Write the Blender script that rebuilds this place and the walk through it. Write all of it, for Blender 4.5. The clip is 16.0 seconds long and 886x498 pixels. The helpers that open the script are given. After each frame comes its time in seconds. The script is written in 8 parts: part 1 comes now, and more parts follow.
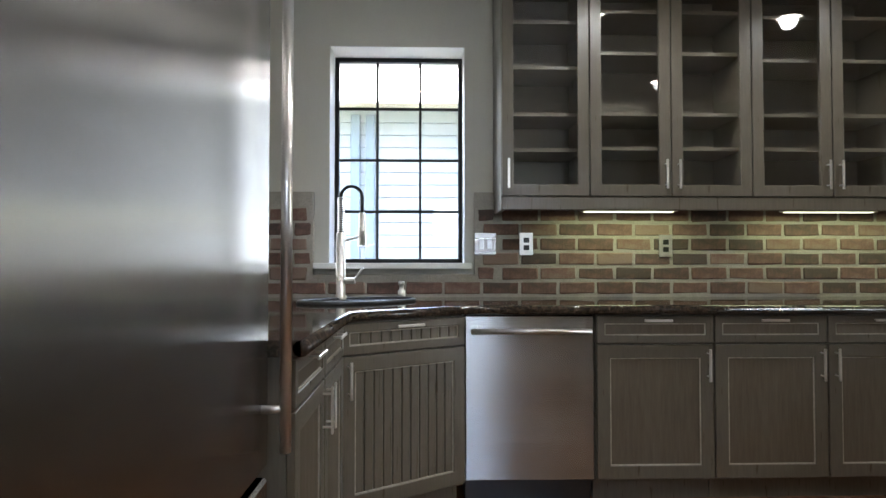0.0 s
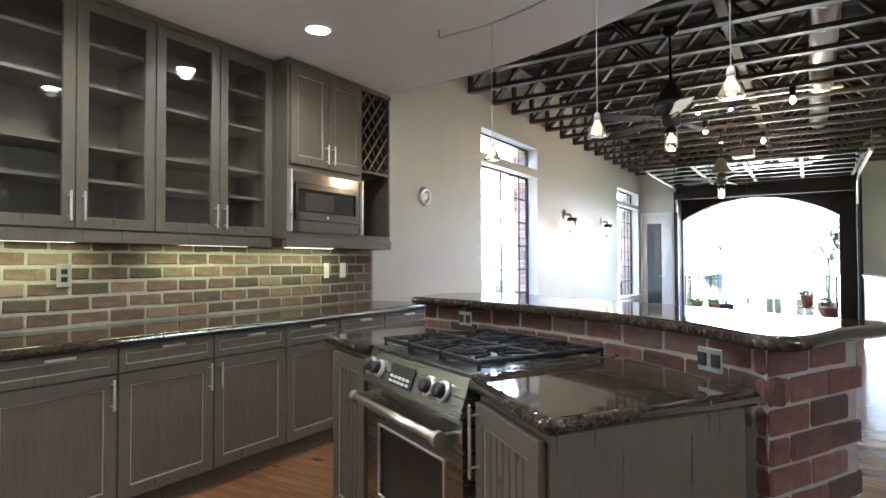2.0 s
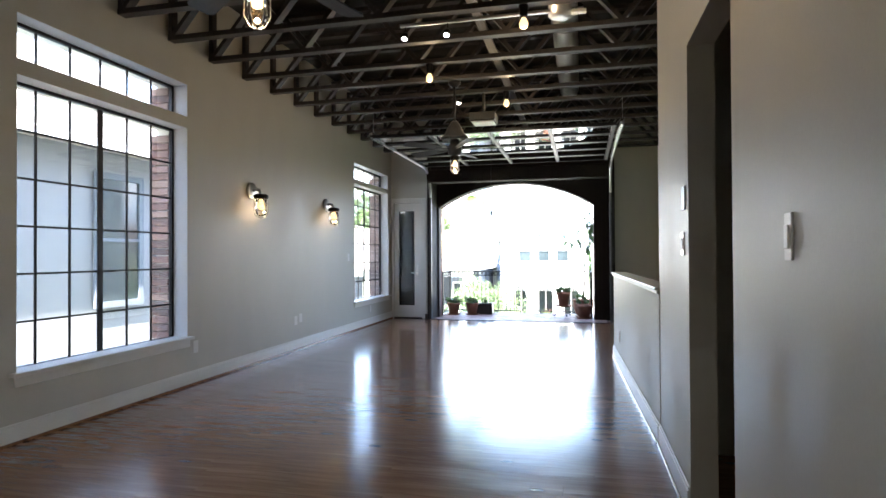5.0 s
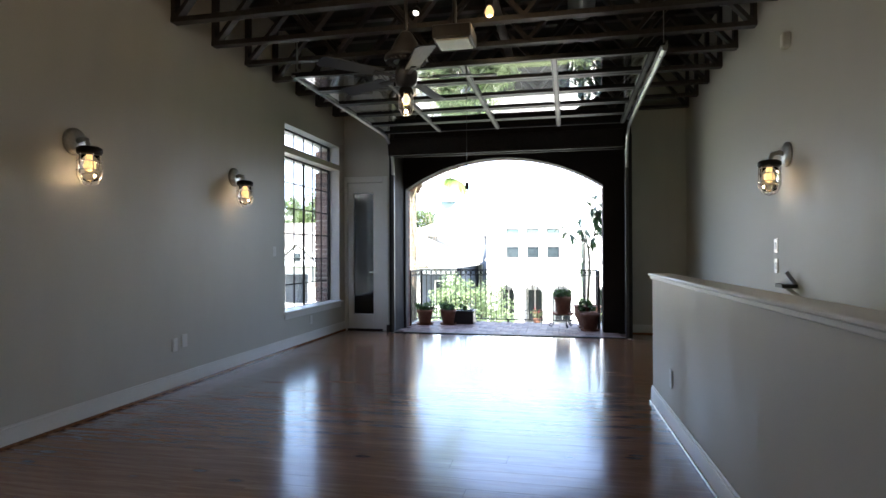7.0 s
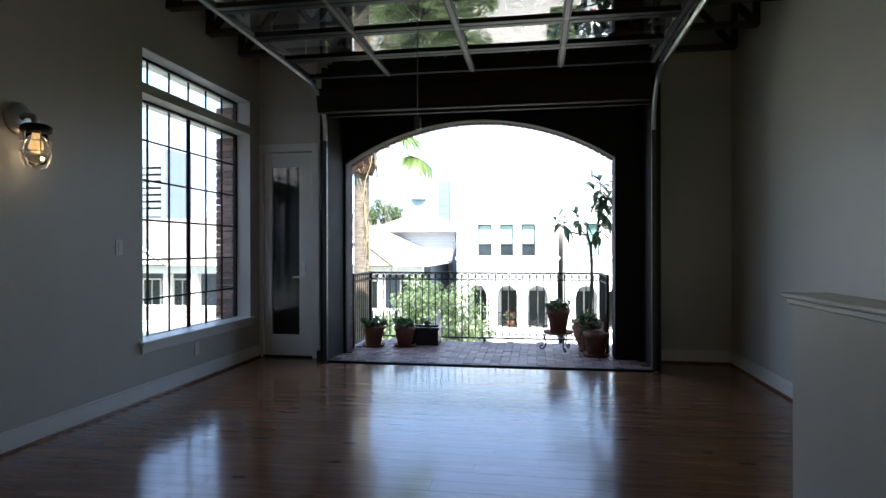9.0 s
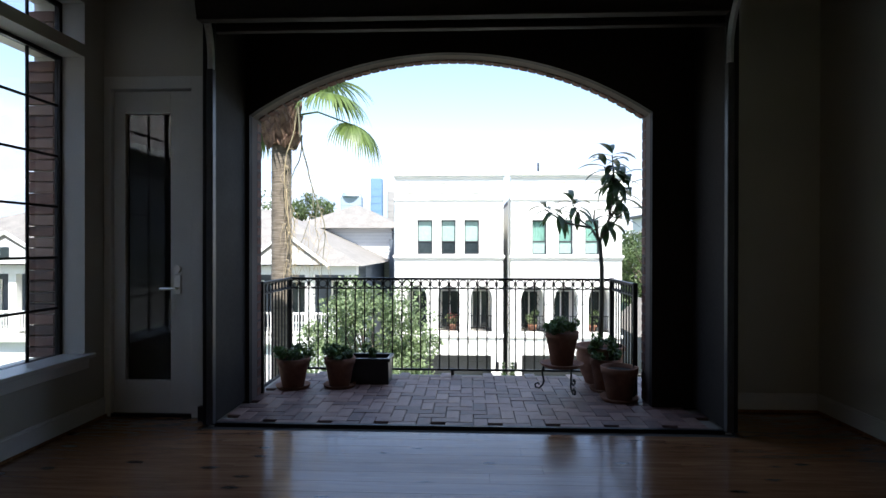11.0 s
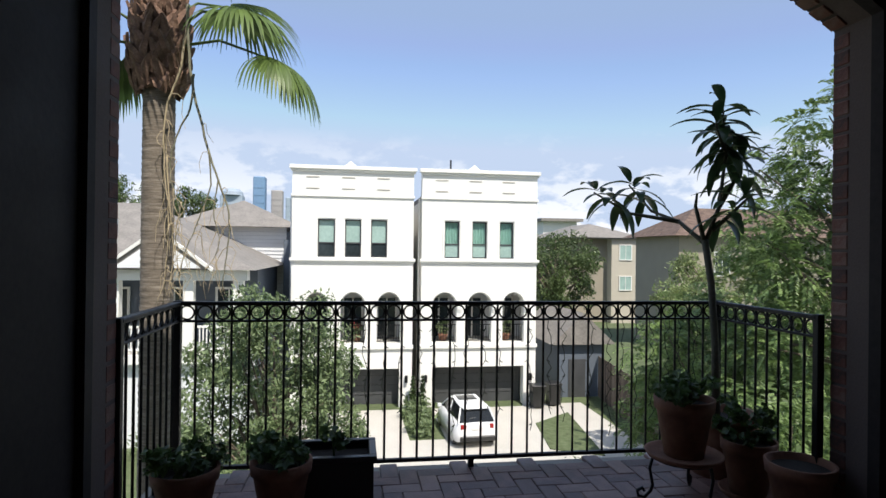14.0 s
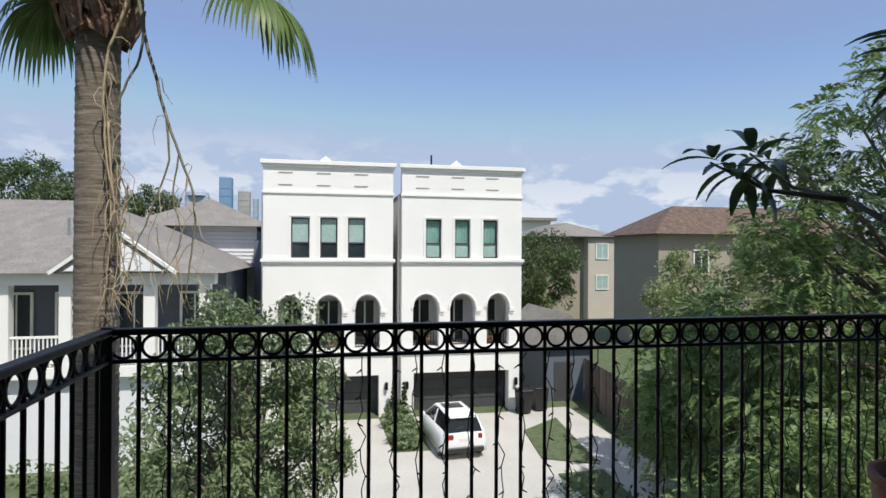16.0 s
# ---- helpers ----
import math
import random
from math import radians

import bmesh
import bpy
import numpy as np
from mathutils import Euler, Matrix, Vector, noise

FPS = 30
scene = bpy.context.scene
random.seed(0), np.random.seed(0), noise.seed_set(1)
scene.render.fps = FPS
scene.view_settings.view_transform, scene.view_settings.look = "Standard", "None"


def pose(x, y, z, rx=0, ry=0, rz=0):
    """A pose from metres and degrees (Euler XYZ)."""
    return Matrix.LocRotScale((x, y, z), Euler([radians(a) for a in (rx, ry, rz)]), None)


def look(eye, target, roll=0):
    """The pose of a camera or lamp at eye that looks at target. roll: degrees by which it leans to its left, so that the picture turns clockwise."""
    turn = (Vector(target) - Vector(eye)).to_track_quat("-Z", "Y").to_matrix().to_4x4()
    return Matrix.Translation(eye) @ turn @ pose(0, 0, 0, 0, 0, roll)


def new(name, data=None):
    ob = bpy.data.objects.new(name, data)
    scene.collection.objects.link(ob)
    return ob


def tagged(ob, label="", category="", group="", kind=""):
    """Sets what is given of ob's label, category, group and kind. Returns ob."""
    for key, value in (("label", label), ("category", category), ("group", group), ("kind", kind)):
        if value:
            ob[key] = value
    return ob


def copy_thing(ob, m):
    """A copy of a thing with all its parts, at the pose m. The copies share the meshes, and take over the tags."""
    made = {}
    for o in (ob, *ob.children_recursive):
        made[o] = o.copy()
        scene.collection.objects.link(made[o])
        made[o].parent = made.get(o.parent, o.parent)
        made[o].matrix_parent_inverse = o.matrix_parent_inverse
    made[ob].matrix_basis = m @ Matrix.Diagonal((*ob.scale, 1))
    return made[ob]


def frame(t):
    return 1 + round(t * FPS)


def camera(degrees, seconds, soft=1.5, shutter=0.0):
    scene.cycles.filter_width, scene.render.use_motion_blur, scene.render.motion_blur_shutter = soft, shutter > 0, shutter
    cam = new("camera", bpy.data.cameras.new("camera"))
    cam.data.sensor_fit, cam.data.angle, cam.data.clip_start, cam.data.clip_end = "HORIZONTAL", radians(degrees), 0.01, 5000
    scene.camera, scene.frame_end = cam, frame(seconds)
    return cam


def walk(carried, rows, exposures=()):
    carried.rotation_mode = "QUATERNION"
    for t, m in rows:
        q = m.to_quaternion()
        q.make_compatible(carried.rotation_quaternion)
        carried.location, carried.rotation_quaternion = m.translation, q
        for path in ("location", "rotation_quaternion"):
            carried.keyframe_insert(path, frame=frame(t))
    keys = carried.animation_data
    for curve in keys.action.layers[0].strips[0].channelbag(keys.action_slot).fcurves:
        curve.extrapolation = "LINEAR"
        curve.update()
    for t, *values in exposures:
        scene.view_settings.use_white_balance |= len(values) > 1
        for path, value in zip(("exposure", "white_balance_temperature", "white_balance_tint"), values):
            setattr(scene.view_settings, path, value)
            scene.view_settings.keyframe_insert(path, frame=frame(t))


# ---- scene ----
cam = camera(74.7, 16.0)
PATH = [
    (0, (-2.392, -0.073, 1.102), (-2.333, 1.926, 1.151), 0.0),
    (0.5, (-2.552, -0.146, 1.161), (-1.83, 1.718, 1.225), 0.1),
    (1, (-2.701, -0.161, 1.205), (-1.469, 1.413, 1.274), -0.1),
    (1.5, (-2.759, -0.208, 1.252), (-1.196, 1.039, 1.312), -0.0),
    (2, (-2.607, -0.258, 1.265), (-0.916, 0.809, 1.311), -0.2),
    (2.5, (-2.3, -0.307, 1.252), (-0.551, 0.662, 1.291), -0.3),
    (3, (-1.839, -0.364, 1.273), (0.021, 0.372, 1.301), -0.2),
    (3.5, (-1.242, -0.498, 1.293), (0.678, 0.064, 1.317), -0.1),
    (4, (-0.627, -0.61, 1.298), (1.308, -0.107, 1.321), -0.2),
    (6.5, (2.515, -0.365, 1.238), (4.467, 0.071, 1.252), -0.2),
    (7, (3.18, -0.279, 1.237), (5.136, 0.141, 1.247), -0.2),
    (7.5, (3.844, -0.201, 1.248), (5.804, 0.199, 1.255), -0.2),
    (8, (4.483, -0.135, 1.242), (6.444, 0.254, 1.247), -0.2),
    (8.5, (5.072, -0.046, 1.243), (7.041, 0.307, 1.246), -0.1),
    (9, (5.675, 0.053, 1.232), (7.649, 0.373, 1.233), -0.1),
    (9.5, (6.247, 0.175, 1.209), (8.231, 0.425, 1.217), -0.1),
    (10, (6.834, 0.316, 1.218), (8.826, 0.496, 1.22), -0.1),
    (12.5, (9.141, 1.024, 1.221), (11.139, 0.925, 1.223), 0.7),
    (13, (9.514, 1.169, 1.218), (11.504, 0.966, 1.224), 0.9),
    (13.5, (9.888, 1.281, 1.198), (11.872, 1.026, 1.204), 0.9),
    (14, (10.23, 1.408, 1.209), (12.207, 1.111, 1.215), 0.7),
    (14.5, (10.58, 1.493, 1.213), (12.556, 1.182, 1.22), 0.8),
    (15, (10.943, 1.530, 1.215), (12.919, 1.220, 1.221), 0.6),
    (15.5, (11.246, 1.618, 1.207), (13.215, 1.266, 1.214), 0.6),
    (16, (11.461, 1.662, 1.174), (13.421, 1.264, 1.182), 0.3),
]
EXPOSURES = [(0, 5.18, 6350, 10), (0.5, 5.63, 6250, 10), (1.0, 5.88, 6100, 10), (1.5, 5.98, 6100, 10), (2.0, 5.83, 6100, 10), (3.0, 5.33, 6150, 10), (4.0, 4.93, 6300, 10), (6.5, 3.7, 6350, 10), (7.0, 3.5, 6350, 10), (8.0, 3.03, 6300, 10),
    (9.0, 2.58, 6150, 9), (10.0, 2.16, 6050, 8), (12.5, 1, 6650, 10), (14.0, 0.68, 6600, 10), (16.0, 0.35, 6400, 10)]
walk(cam, [(t, look(eye, target, roll)) for t, eye, target, roll in PATH], EXPOSURES)

# world and sun: clear midday sky, the sun high behind the house
world = bpy.data.worlds.new("sky")
scene.world = world
world.use_nodes = True
SUN_ELEV, SUN_AZ = 56, 250      # degrees; azimuth clockwise from +y to where the sun stands
wn = world.node_tree.nodes
sky = wn.new("ShaderNodeTexSky")
sky.sky_type, sky.sun_disc = "NISHITA", False
sky.sun_elevation, sky.sun_rotation = radians(SUN_ELEV), radians(SUN_AZ)
sky.air_density, sky.dust_density, sky.ozone_density = 1.0, 0.8, 1.6
wn["Background"].inputs["Strength"].default_value = 0.12
# soft cumulus low over the horizon, mixed into the sky all round
wl = world.node_tree.links
wtc, wsep, wnoise = wn.new("ShaderNodeTexCoord"), wn.new("ShaderNodeSeparateXYZ"), wn.new("ShaderNodeTexNoise")
wmap, wband, wramp, wmul, wmix = wn.new("ShaderNodeMapping"), wn.new("ShaderNodeValToRGB"), wn.new("ShaderNodeValToRGB"), wn.new("ShaderNodeMath"), wn.new("ShaderNodeMixRGB")
wmap.inputs["Scale"].default_value = (1, 1, 2.2)
wl.new(wtc.outputs["Generated"], wsep.inputs[0]), wl.new(wtc.outputs["Generated"], wmap.inputs[0]), wl.new(wmap.outputs[0], wnoise.inputs["Vector"])
wnoise.inputs["Scale"].default_value, wnoise.inputs["Detail"].default_value, wnoise.inputs["Roughness"].default_value = 7.0, 8, 0.6
wband.color_ramp.elements[0].position, wband.color_ramp.elements[0].color = 0.02, (1, 1, 1, 1)
wband.color_ramp.elements[1].position, wband.color_ramp.elements[1].color = 0.2, (0, 0, 0, 1)
wramp.color_ramp.elements[0].position, wramp.color_ramp.elements[1].position = 0.51, 0.58
wl.new(wsep.outputs["Z"], wband.inputs[0]), wl.new(wnoise.outputs["Fac"], wramp.inputs[0])
wmul.operation = "MULTIPLY"
wl.new(wband.outputs[0], wmul.inputs[0]), wl.new(wramp.outputs[0], wmul.inputs[1])
# thin haze evens out the glare along the horizon
whaze = wn.new("ShaderNodeVectorMath")
whaze.operation, whaze.inputs[1].default_value = "MINIMUM", (2.95, 3.6, 4.75)
wmax = wn.new("ShaderNodeVectorMath")
wmax.operation, wmax.inputs[1].default_value = "MAXIMUM", (1.8, 2.5, 3.95)
wl.new(whaze.outputs[0], wmax.inputs[0])
wtint = wn.new("ShaderNodeVectorMath")
wtint.operation, wtint.inputs[1].default_value = "MULTIPLY", (1.05, 1.0, 1.04)
wl.new(sky.outputs[0], wtint.inputs[0]), wl.new(wtint.outputs[0], whaze.inputs[0])
wl.new(wmul.outputs[0], wmix.inputs["Fac"]), wl.new(wmax.outputs[0], wmix.inputs["Color1"])
wmix.inputs["Color2"].default_value = (5.9, 6.0, 6.2, 1)
wl.new(wmix.outputs[0], wn["Background"].inputs["Color"])
sun = new("sun", bpy.data.lights.new("sun", "SUN"))
sun.data.energy, sun.data.angle, sun.data.color = 3.6, radians(0.53), (1.0, 0.95, 0.87)
_az, _el = radians(SUN_AZ), radians(SUN_ELEV)
sun.matrix_world = look((0, 0, 30), (-30 * math.sin(_az) * math.cos(_el), -30 * math.cos(_az) * math.cos(_el), 30 - 30 * math.sin(_el)))


def lamp(name, kind, m, watts, color, size=0.1, size_y=None, spot=None):
    ob = new(name, bpy.data.lights.new(name, kind))
    ob.matrix_world, ob.data.energy, ob.data.color = m, watts, color
    if kind == "AREA":
        ob.data.shape, ob.data.size, ob.data.size_y = "RECTANGLE", size, size_y or size
    else:
        ob.data.shadow_soft_size = size
    if spot:
        ob.data.spot_size, ob.data.spot_blend = radians(spot), 0.6
    return ob


WARM, WHITE = (1.0, 0.72, 0.42), (0.97, 0.98, 0.97)
DOWNLIGHTS = [(-0.1, 2.2), (-1.35, 2.2), (-0.4, 0.9), (-0.72, -0.3), (-1.95, 0.82)]
for (x, y), watts in zip(DOWNLIGHTS, (0.85, 0.9, 0.55, 0.4, 1.0)):
    lamp("downlight_lamp", "SPOT", look((x, y, 2.63), (x, y, 0)), watts, WHITE, 0.05, spot=156)
for x in (-1.3, -0.2, 0.65):
    lamp("under_cabinet_lamp", "AREA", look((x, 3.02, 1.372), (x, 3.06, 0)), 0.06, (0.85, 0.95, 0.5), 0.75, 0.04)
# daylight in the kitchen window's opening
daylight = lamp("window_daylight", "AREA", look((-2.57, 3.20, 1.6), (-1.9, 0, 2.2)), 0.3, (0.86, 0.93, 1.0), 0.8, 1.1)
daylight.data.spread = radians(100)

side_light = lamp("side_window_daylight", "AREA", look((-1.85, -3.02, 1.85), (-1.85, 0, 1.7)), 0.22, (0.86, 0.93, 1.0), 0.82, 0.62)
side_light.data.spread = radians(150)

# ---- materials ----
def mat(name, color, rough=0.5, metal=0.0, var=0.15, scale=6.0, fine=60.0, bump=0.15, stretch=(1, 1, 1), spec=0.5, coat=0.0, rough_var=0.1, island=0.0, rnd=0.0, coords="Object"):
    """A procedural surface: colour with two scales of variation, roughness variation and fine relief, in metres."""
    m = bpy.data.materials.new(name)
    m.use_nodes = True
    n, l = m.node_tree.nodes, m.node_tree.links
    b = n["Principled BSDF"]
    tc = n.new("ShaderNodeTexCoord")
    mp = n.new("ShaderNodeMapping")
    mp.inputs["Scale"].default_value = stretch
    l.new(tc.outputs[coords], mp.inputs[0])
    big, small = n.new("ShaderNodeTexNoise"), n.new("ShaderNodeTexNoise")
    big.inputs["Scale"].default_value, big.inputs["Detail"].default_value = scale, 4
    small.inputs["Scale"].default_value, small.inputs["Detail"].default_value = fine, 3
    for t in (big, small):
        l.new(mp.outputs[0], t.inputs["Vector"])
    add = n.new("ShaderNodeMath")
    add.operation = "ADD"
    l.new(big.outputs["Fac"], add.inputs[0]), l.new(small.outputs["Fac"], add.inputs[1])
    fac = add.outputs[0]
    if rnd:
        oi = n.new("ShaderNodeObjectInfo")
        mul = n.new("ShaderNodeMath")
        mul.operation, mul.inputs[1].default_value, mul.inputs[2].default_value = "MULTIPLY_ADD", rnd, -rnd / 2
        l.new(oi.outputs["Random"], mul.inputs[0])
        a2 = n.new("ShaderNodeMath")
        l.new(fac, a2.inputs[0]), l.new(mul.outputs[0], a2.inputs[1])
        fac = a2.outputs[0]
    if island:
        ge = n.new("ShaderNodeNewGeometry")
        mul = n.new("ShaderNodeMath")
        mul.operation, mul.inputs[1].default_value, mul.inputs[2].default_value = "MULTIPLY_ADD", island, -island / 2
        l.new(ge.outputs["Random Per Island"], mul.inputs[0])
        a3 = n.new("ShaderNodeMath")
        l.new(fac, a3.inputs[0]), l.new(mul.outputs[0], a3.inputs[1])
        fac = a3.outputs[0]
    ramp = n.new("ShaderNodeMapRange")
    ramp.inputs["From Min"].default_value, ramp.inputs["From Max"].default_value = 0.6, 1.4
    ramp.inputs["To Min"].default_value, ramp.inputs["To Max"].default_value = 1 - var, 1 + var
    ramp.clamp = False
    l.new(fac, ramp.inputs["Value"])
    mix = n.new("ShaderNodeVectorMath")
    mix.operation = "SCALE"
    mix.inputs[0].default_value = color[:3]
    l.new(ramp.outputs[0], mix.inputs["Scale"])
    l.new(mix.outputs[0], b.inputs["Base Color"])
    rr = n.new("ShaderNodeMapRange")
    rr.inputs["From Min"].default_value, rr.inputs["From Max"].default_value = 0.3, 0.7
    rr.inputs["To Min"].default_value, rr.inputs["To Max"].default_value = max(0.02, rough - rough_var * rough), min(1, rough + rough_var * rough)
    l.new(big.outputs["Fac"], rr.inputs["Value"]), l.new(rr.outputs[0], b.inputs["Roughness"])
    b.inputs["Metallic"].default_value, b.inputs["Specular IOR Level"].default_value = metal, spec
    b.inputs["Coat Weight"].default_value, b.inputs["Coat Roughness"].default_value = coat, 0.08
    if bump:
        bp = n.new("ShaderNodeBump")
        bp.inputs["Strength"].default_value, bp.inputs["Distance"].default_value = bump, 0.004
        l.new(small.outputs["Fac"], bp.inputs["Height"]), l.new(bp.outputs[0], b.inputs["Normal"])
    return m


def tint(m, colors, scale, stretch=(1, 1, 1), detail=5, rnd=0.0, distort=0.0, lo=0.3, hi=0.7, island=0.0):
    """Replace the base colour by a ramp over noise: list of colours."""
    n, l = m.node_tree.nodes, m.node_tree.links
    tc, mp, no, cr = n.new("ShaderNodeTexCoord"), n.new("ShaderNodeMapping"), n.new("ShaderNodeTexNoise"), n.new("ShaderNodeValToRGB")
    mp.inputs["Scale"].default_value = stretch
    no.inputs["Scale"].default_value, no.inputs["Detail"].default_value, no.inputs["Distortion"].default_value = scale, detail, distort
    no.inputs["Roughness"].default_value = 0.65
    l.new(tc.outputs["Object"], mp.inputs[0]), l.new(mp.outputs[0], no.inputs["Vector"])
    fac = no.outputs["Fac"]
    for amount, kind in ((rnd, "ShaderNodeObjectInfo"), (island, "ShaderNodeNewGeometry")):
        if amount:
            src = n.new(kind)
            a, s = n.new("ShaderNodeMath"), n.new("ShaderNodeMath")
            a.operation, a.inputs[1].default_value, a.inputs[2].default_value = "MULTIPLY_ADD", amount, -amount / 2
            l.new(src.outputs["Random" if kind.endswith("Info") else "Random Per Island"], a.inputs[0])
            l.new(fac, s.inputs[0]), l.new(a.outputs[0], s.inputs[1])
            fac = s.outputs[0]
    el = cr.color_ramp.elements
    for i, c in enumerate(colors):
        e = el[i] if i < 2 else el.new(1.0)
        e.color = (*c, 1)
    for i in range(len(colors)):
        el[i].position = lo + (hi - lo) * i / (len(colors) - 1)
    l.new(fac, cr.inputs[0]), l.new(cr.outputs[0], n["Principled BSDF"].inputs["Base Color"])
    return m


def glow(name, color, strength):
    m = bpy.data.materials.new(name)
    m.use_nodes = True
    b = m.node_tree.nodes["Principled BSDF"]
    b.inputs["Base Color"].default_value = (*color, 1)
    b.inputs["Emission Color"].default_value, b.inputs["Emission Strength"].default_value = (*color, 1), strength
    return m


def glass(name, color=(1, 1, 1), rough=0.0):
    m = bpy.data.materials.new(name)
    m.use_nodes = True
    b = m.node_tree.nodes["Principled BSDF"]
    b.inputs["Base Color"].default_value = (*color, 1)
    b.inputs["Transmission Weight"].default_value, b.inputs["Roughness"].default_value, b.inputs["IOR"].default_value = 1.0, rough, 1.45
    return m


PAINT = mat("greige_wall_paint", (0.56, 0.545, 0.485), 0.47, var=0.06, scale=2.2, fine=220, bump=0.12, stretch=(1.6, 1.6, 0.5), rough_var=0.13)
KPAINT = mat("pale_wall_paint", (0.76, 0.745, 0.71), 0.6, var=0.04, scale=2, fine=220, bump=0.1)
CEIL = mat("ceiling_paint", (0.86, 0.85, 0.83), 0.75, var=0.03, scale=2, fine=160, bump=0.2)
TRIM = mat("white_trim_paint", (0.78, 0.78, 0.75), 0.35, var=0.04, scale=5, fine=90, bump=0.05)
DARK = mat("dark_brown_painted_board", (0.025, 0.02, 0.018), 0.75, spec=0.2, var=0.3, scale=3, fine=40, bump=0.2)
STEELBLK = mat("black_iron", (0.018, 0.018, 0.02), 0.45, 0.6, var=0.3, scale=20, fine=160, bump=0.2)
TRUSS = mat("dark_stained_truss_timber", (0.036, 0.03, 0.027), 0.55, var=0.45, scale=3, fine=30, bump=0.3, island=0.6)
DECK = mat("dark_roof_deck", (0.024, 0.021, 0.019), 0.8, var=0.4, scale=1.5, fine=30, bump=0.3)
STEEL = mat("brushed_stainless_steel", (0.56, 0.54, 0.51), 0.3, 1.0, var=0.02, scale=2, fine=12, bump=0.0, stretch=(1, 1, 24), rough_var=0.06)


def brushed(name, turn):
    """Brushed steel whose highlights are drawn out along one direction."""
    m = mat(name, (0.4, 0.39, 0.375), 0.25, 1.0, var=0.03, scale=1.2, fine=9, bump=0.0, stretch=(1, 1, 24), rough_var=0.08)
    n, l = m.node_tree.nodes, m.node_tree.links
    ge, ta = n.new("ShaderNodeNewGeometry"), n.new("ShaderNodeVectorMath")
    ta.operation, ta.inputs[0].default_value = "CROSS_PRODUCT", (0, 0, 1)
    l.new(ge.outputs["Normal"], ta.inputs[1])
    b = n["Principled BSDF"]
    b.inputs["Anisotropic"].default_value, b.inputs["Anisotropic Rotation"].default_value = 0.97, turn
    l.new(ta.outputs[0], b.inputs["Tangent"])
    return m


STEEL_UP = brushed("vertically_brushed_steel", 0.0)
STEEL_ACROSS = brushed("horizontally_brushed_steel", 0.25)
RANGE_STEEL = mat("dark_stainless_steel", (0.3, 0.29, 0.275), 0.28, 1.0, var=0.03, scale=2, fine=12, bump=0.0, stretch=(1, 1, 24), rough_var=0.06)
CHROME = mat("satin_nickel", (0.82, 0.8, 0.76), 0.3, 0.85, var=0.05, scale=12, fine=80, bump=0.02)
CAB = tint(mat("taupe_glazed_oak", (0.15, 0.135, 0.11), 0.3, var=0.2, scale=4, fine=60, bump=0.12, stretch=(14, 14, 1)), [(0.092, 0.08, 0.061), (0.108, 0.094, 0.072), (0.121, 0.106, 0.082)], 7, (16, 16, 1.2), rnd=0.1)
PANEL = tint(mat("brown_glazed_oak_panel", (0.15, 0.12, 0.09), 0.42, var=0.2, scale=4, fine=60, bump=0.12, stretch=(14, 14, 1)), [(0.082, 0.065, 0.045), (0.102, 0.082, 0.058), (0.12, 0.098, 0.072)], 5, (16, 16, 1.2), rnd=0.1)
GLAZE = mat("pale_glazed_edge", (0.36, 0.33, 0.28), 0.5, var=0.3, scale=30, fine=120, bump=0.1)
GRANITE = tint(mat("brown_granite", (0.1, 0.08, 0.06), 0.05, var=0.3, scale=30, fine=200, bump=0.0, spec=0.4), [(0.012, 0.01, 0.009), (0.03, 0.023, 0.018), (0.07, 0.05, 0.035), (0.17, 0.13, 0.09)], 52, detail=10, distort=0.9, lo=0.36, hi=0.74)
BRICK = tint(mat("antique_brown_brick", (0.25, 0.12, 0.08), 0.85, var=0.3, scale=12, fine=120, bump=0.6), [(0.07, 0.05, 0.042), (0.125, 0.072, 0.058), (0.175, 0.1, 0.078), (0.21, 0.145, 0.115)], 14, rnd=0.5)
REDBRICK = tint(mat("antique_red_brick", (0.25, 0.1, 0.07), 0.85, var=0.3, scale=12, fine=120, bump=0.6), [(0.07, 0.037, 0.03), (0.125, 0.05, 0.036), (0.16, 0.068, 0.048), (0.19, 0.11, 0.085)], 14, rnd=0.45)
MORTAR = mat("grey_mortar", (0.33, 0.305, 0.265), 0.95, var=0.2, scale=20, fine=150, bump=0.8)
FLOORW = tint(mat("varnished_pine_floor", (0.3, 0.13, 0.06), 0.19, var=0.3, scale=2.5, fine=60, bump=0.03, rough_var=0.3, coat=0.2, coords="Generated"), [(0.155, 0.066, 0.03), (0.21, 0.096, 0.044), (0.26, 0.13, 0.063), (0.315, 0.172, 0.09)], 1.6, (14, 2, 1), rnd=0.1, distort=0.8)


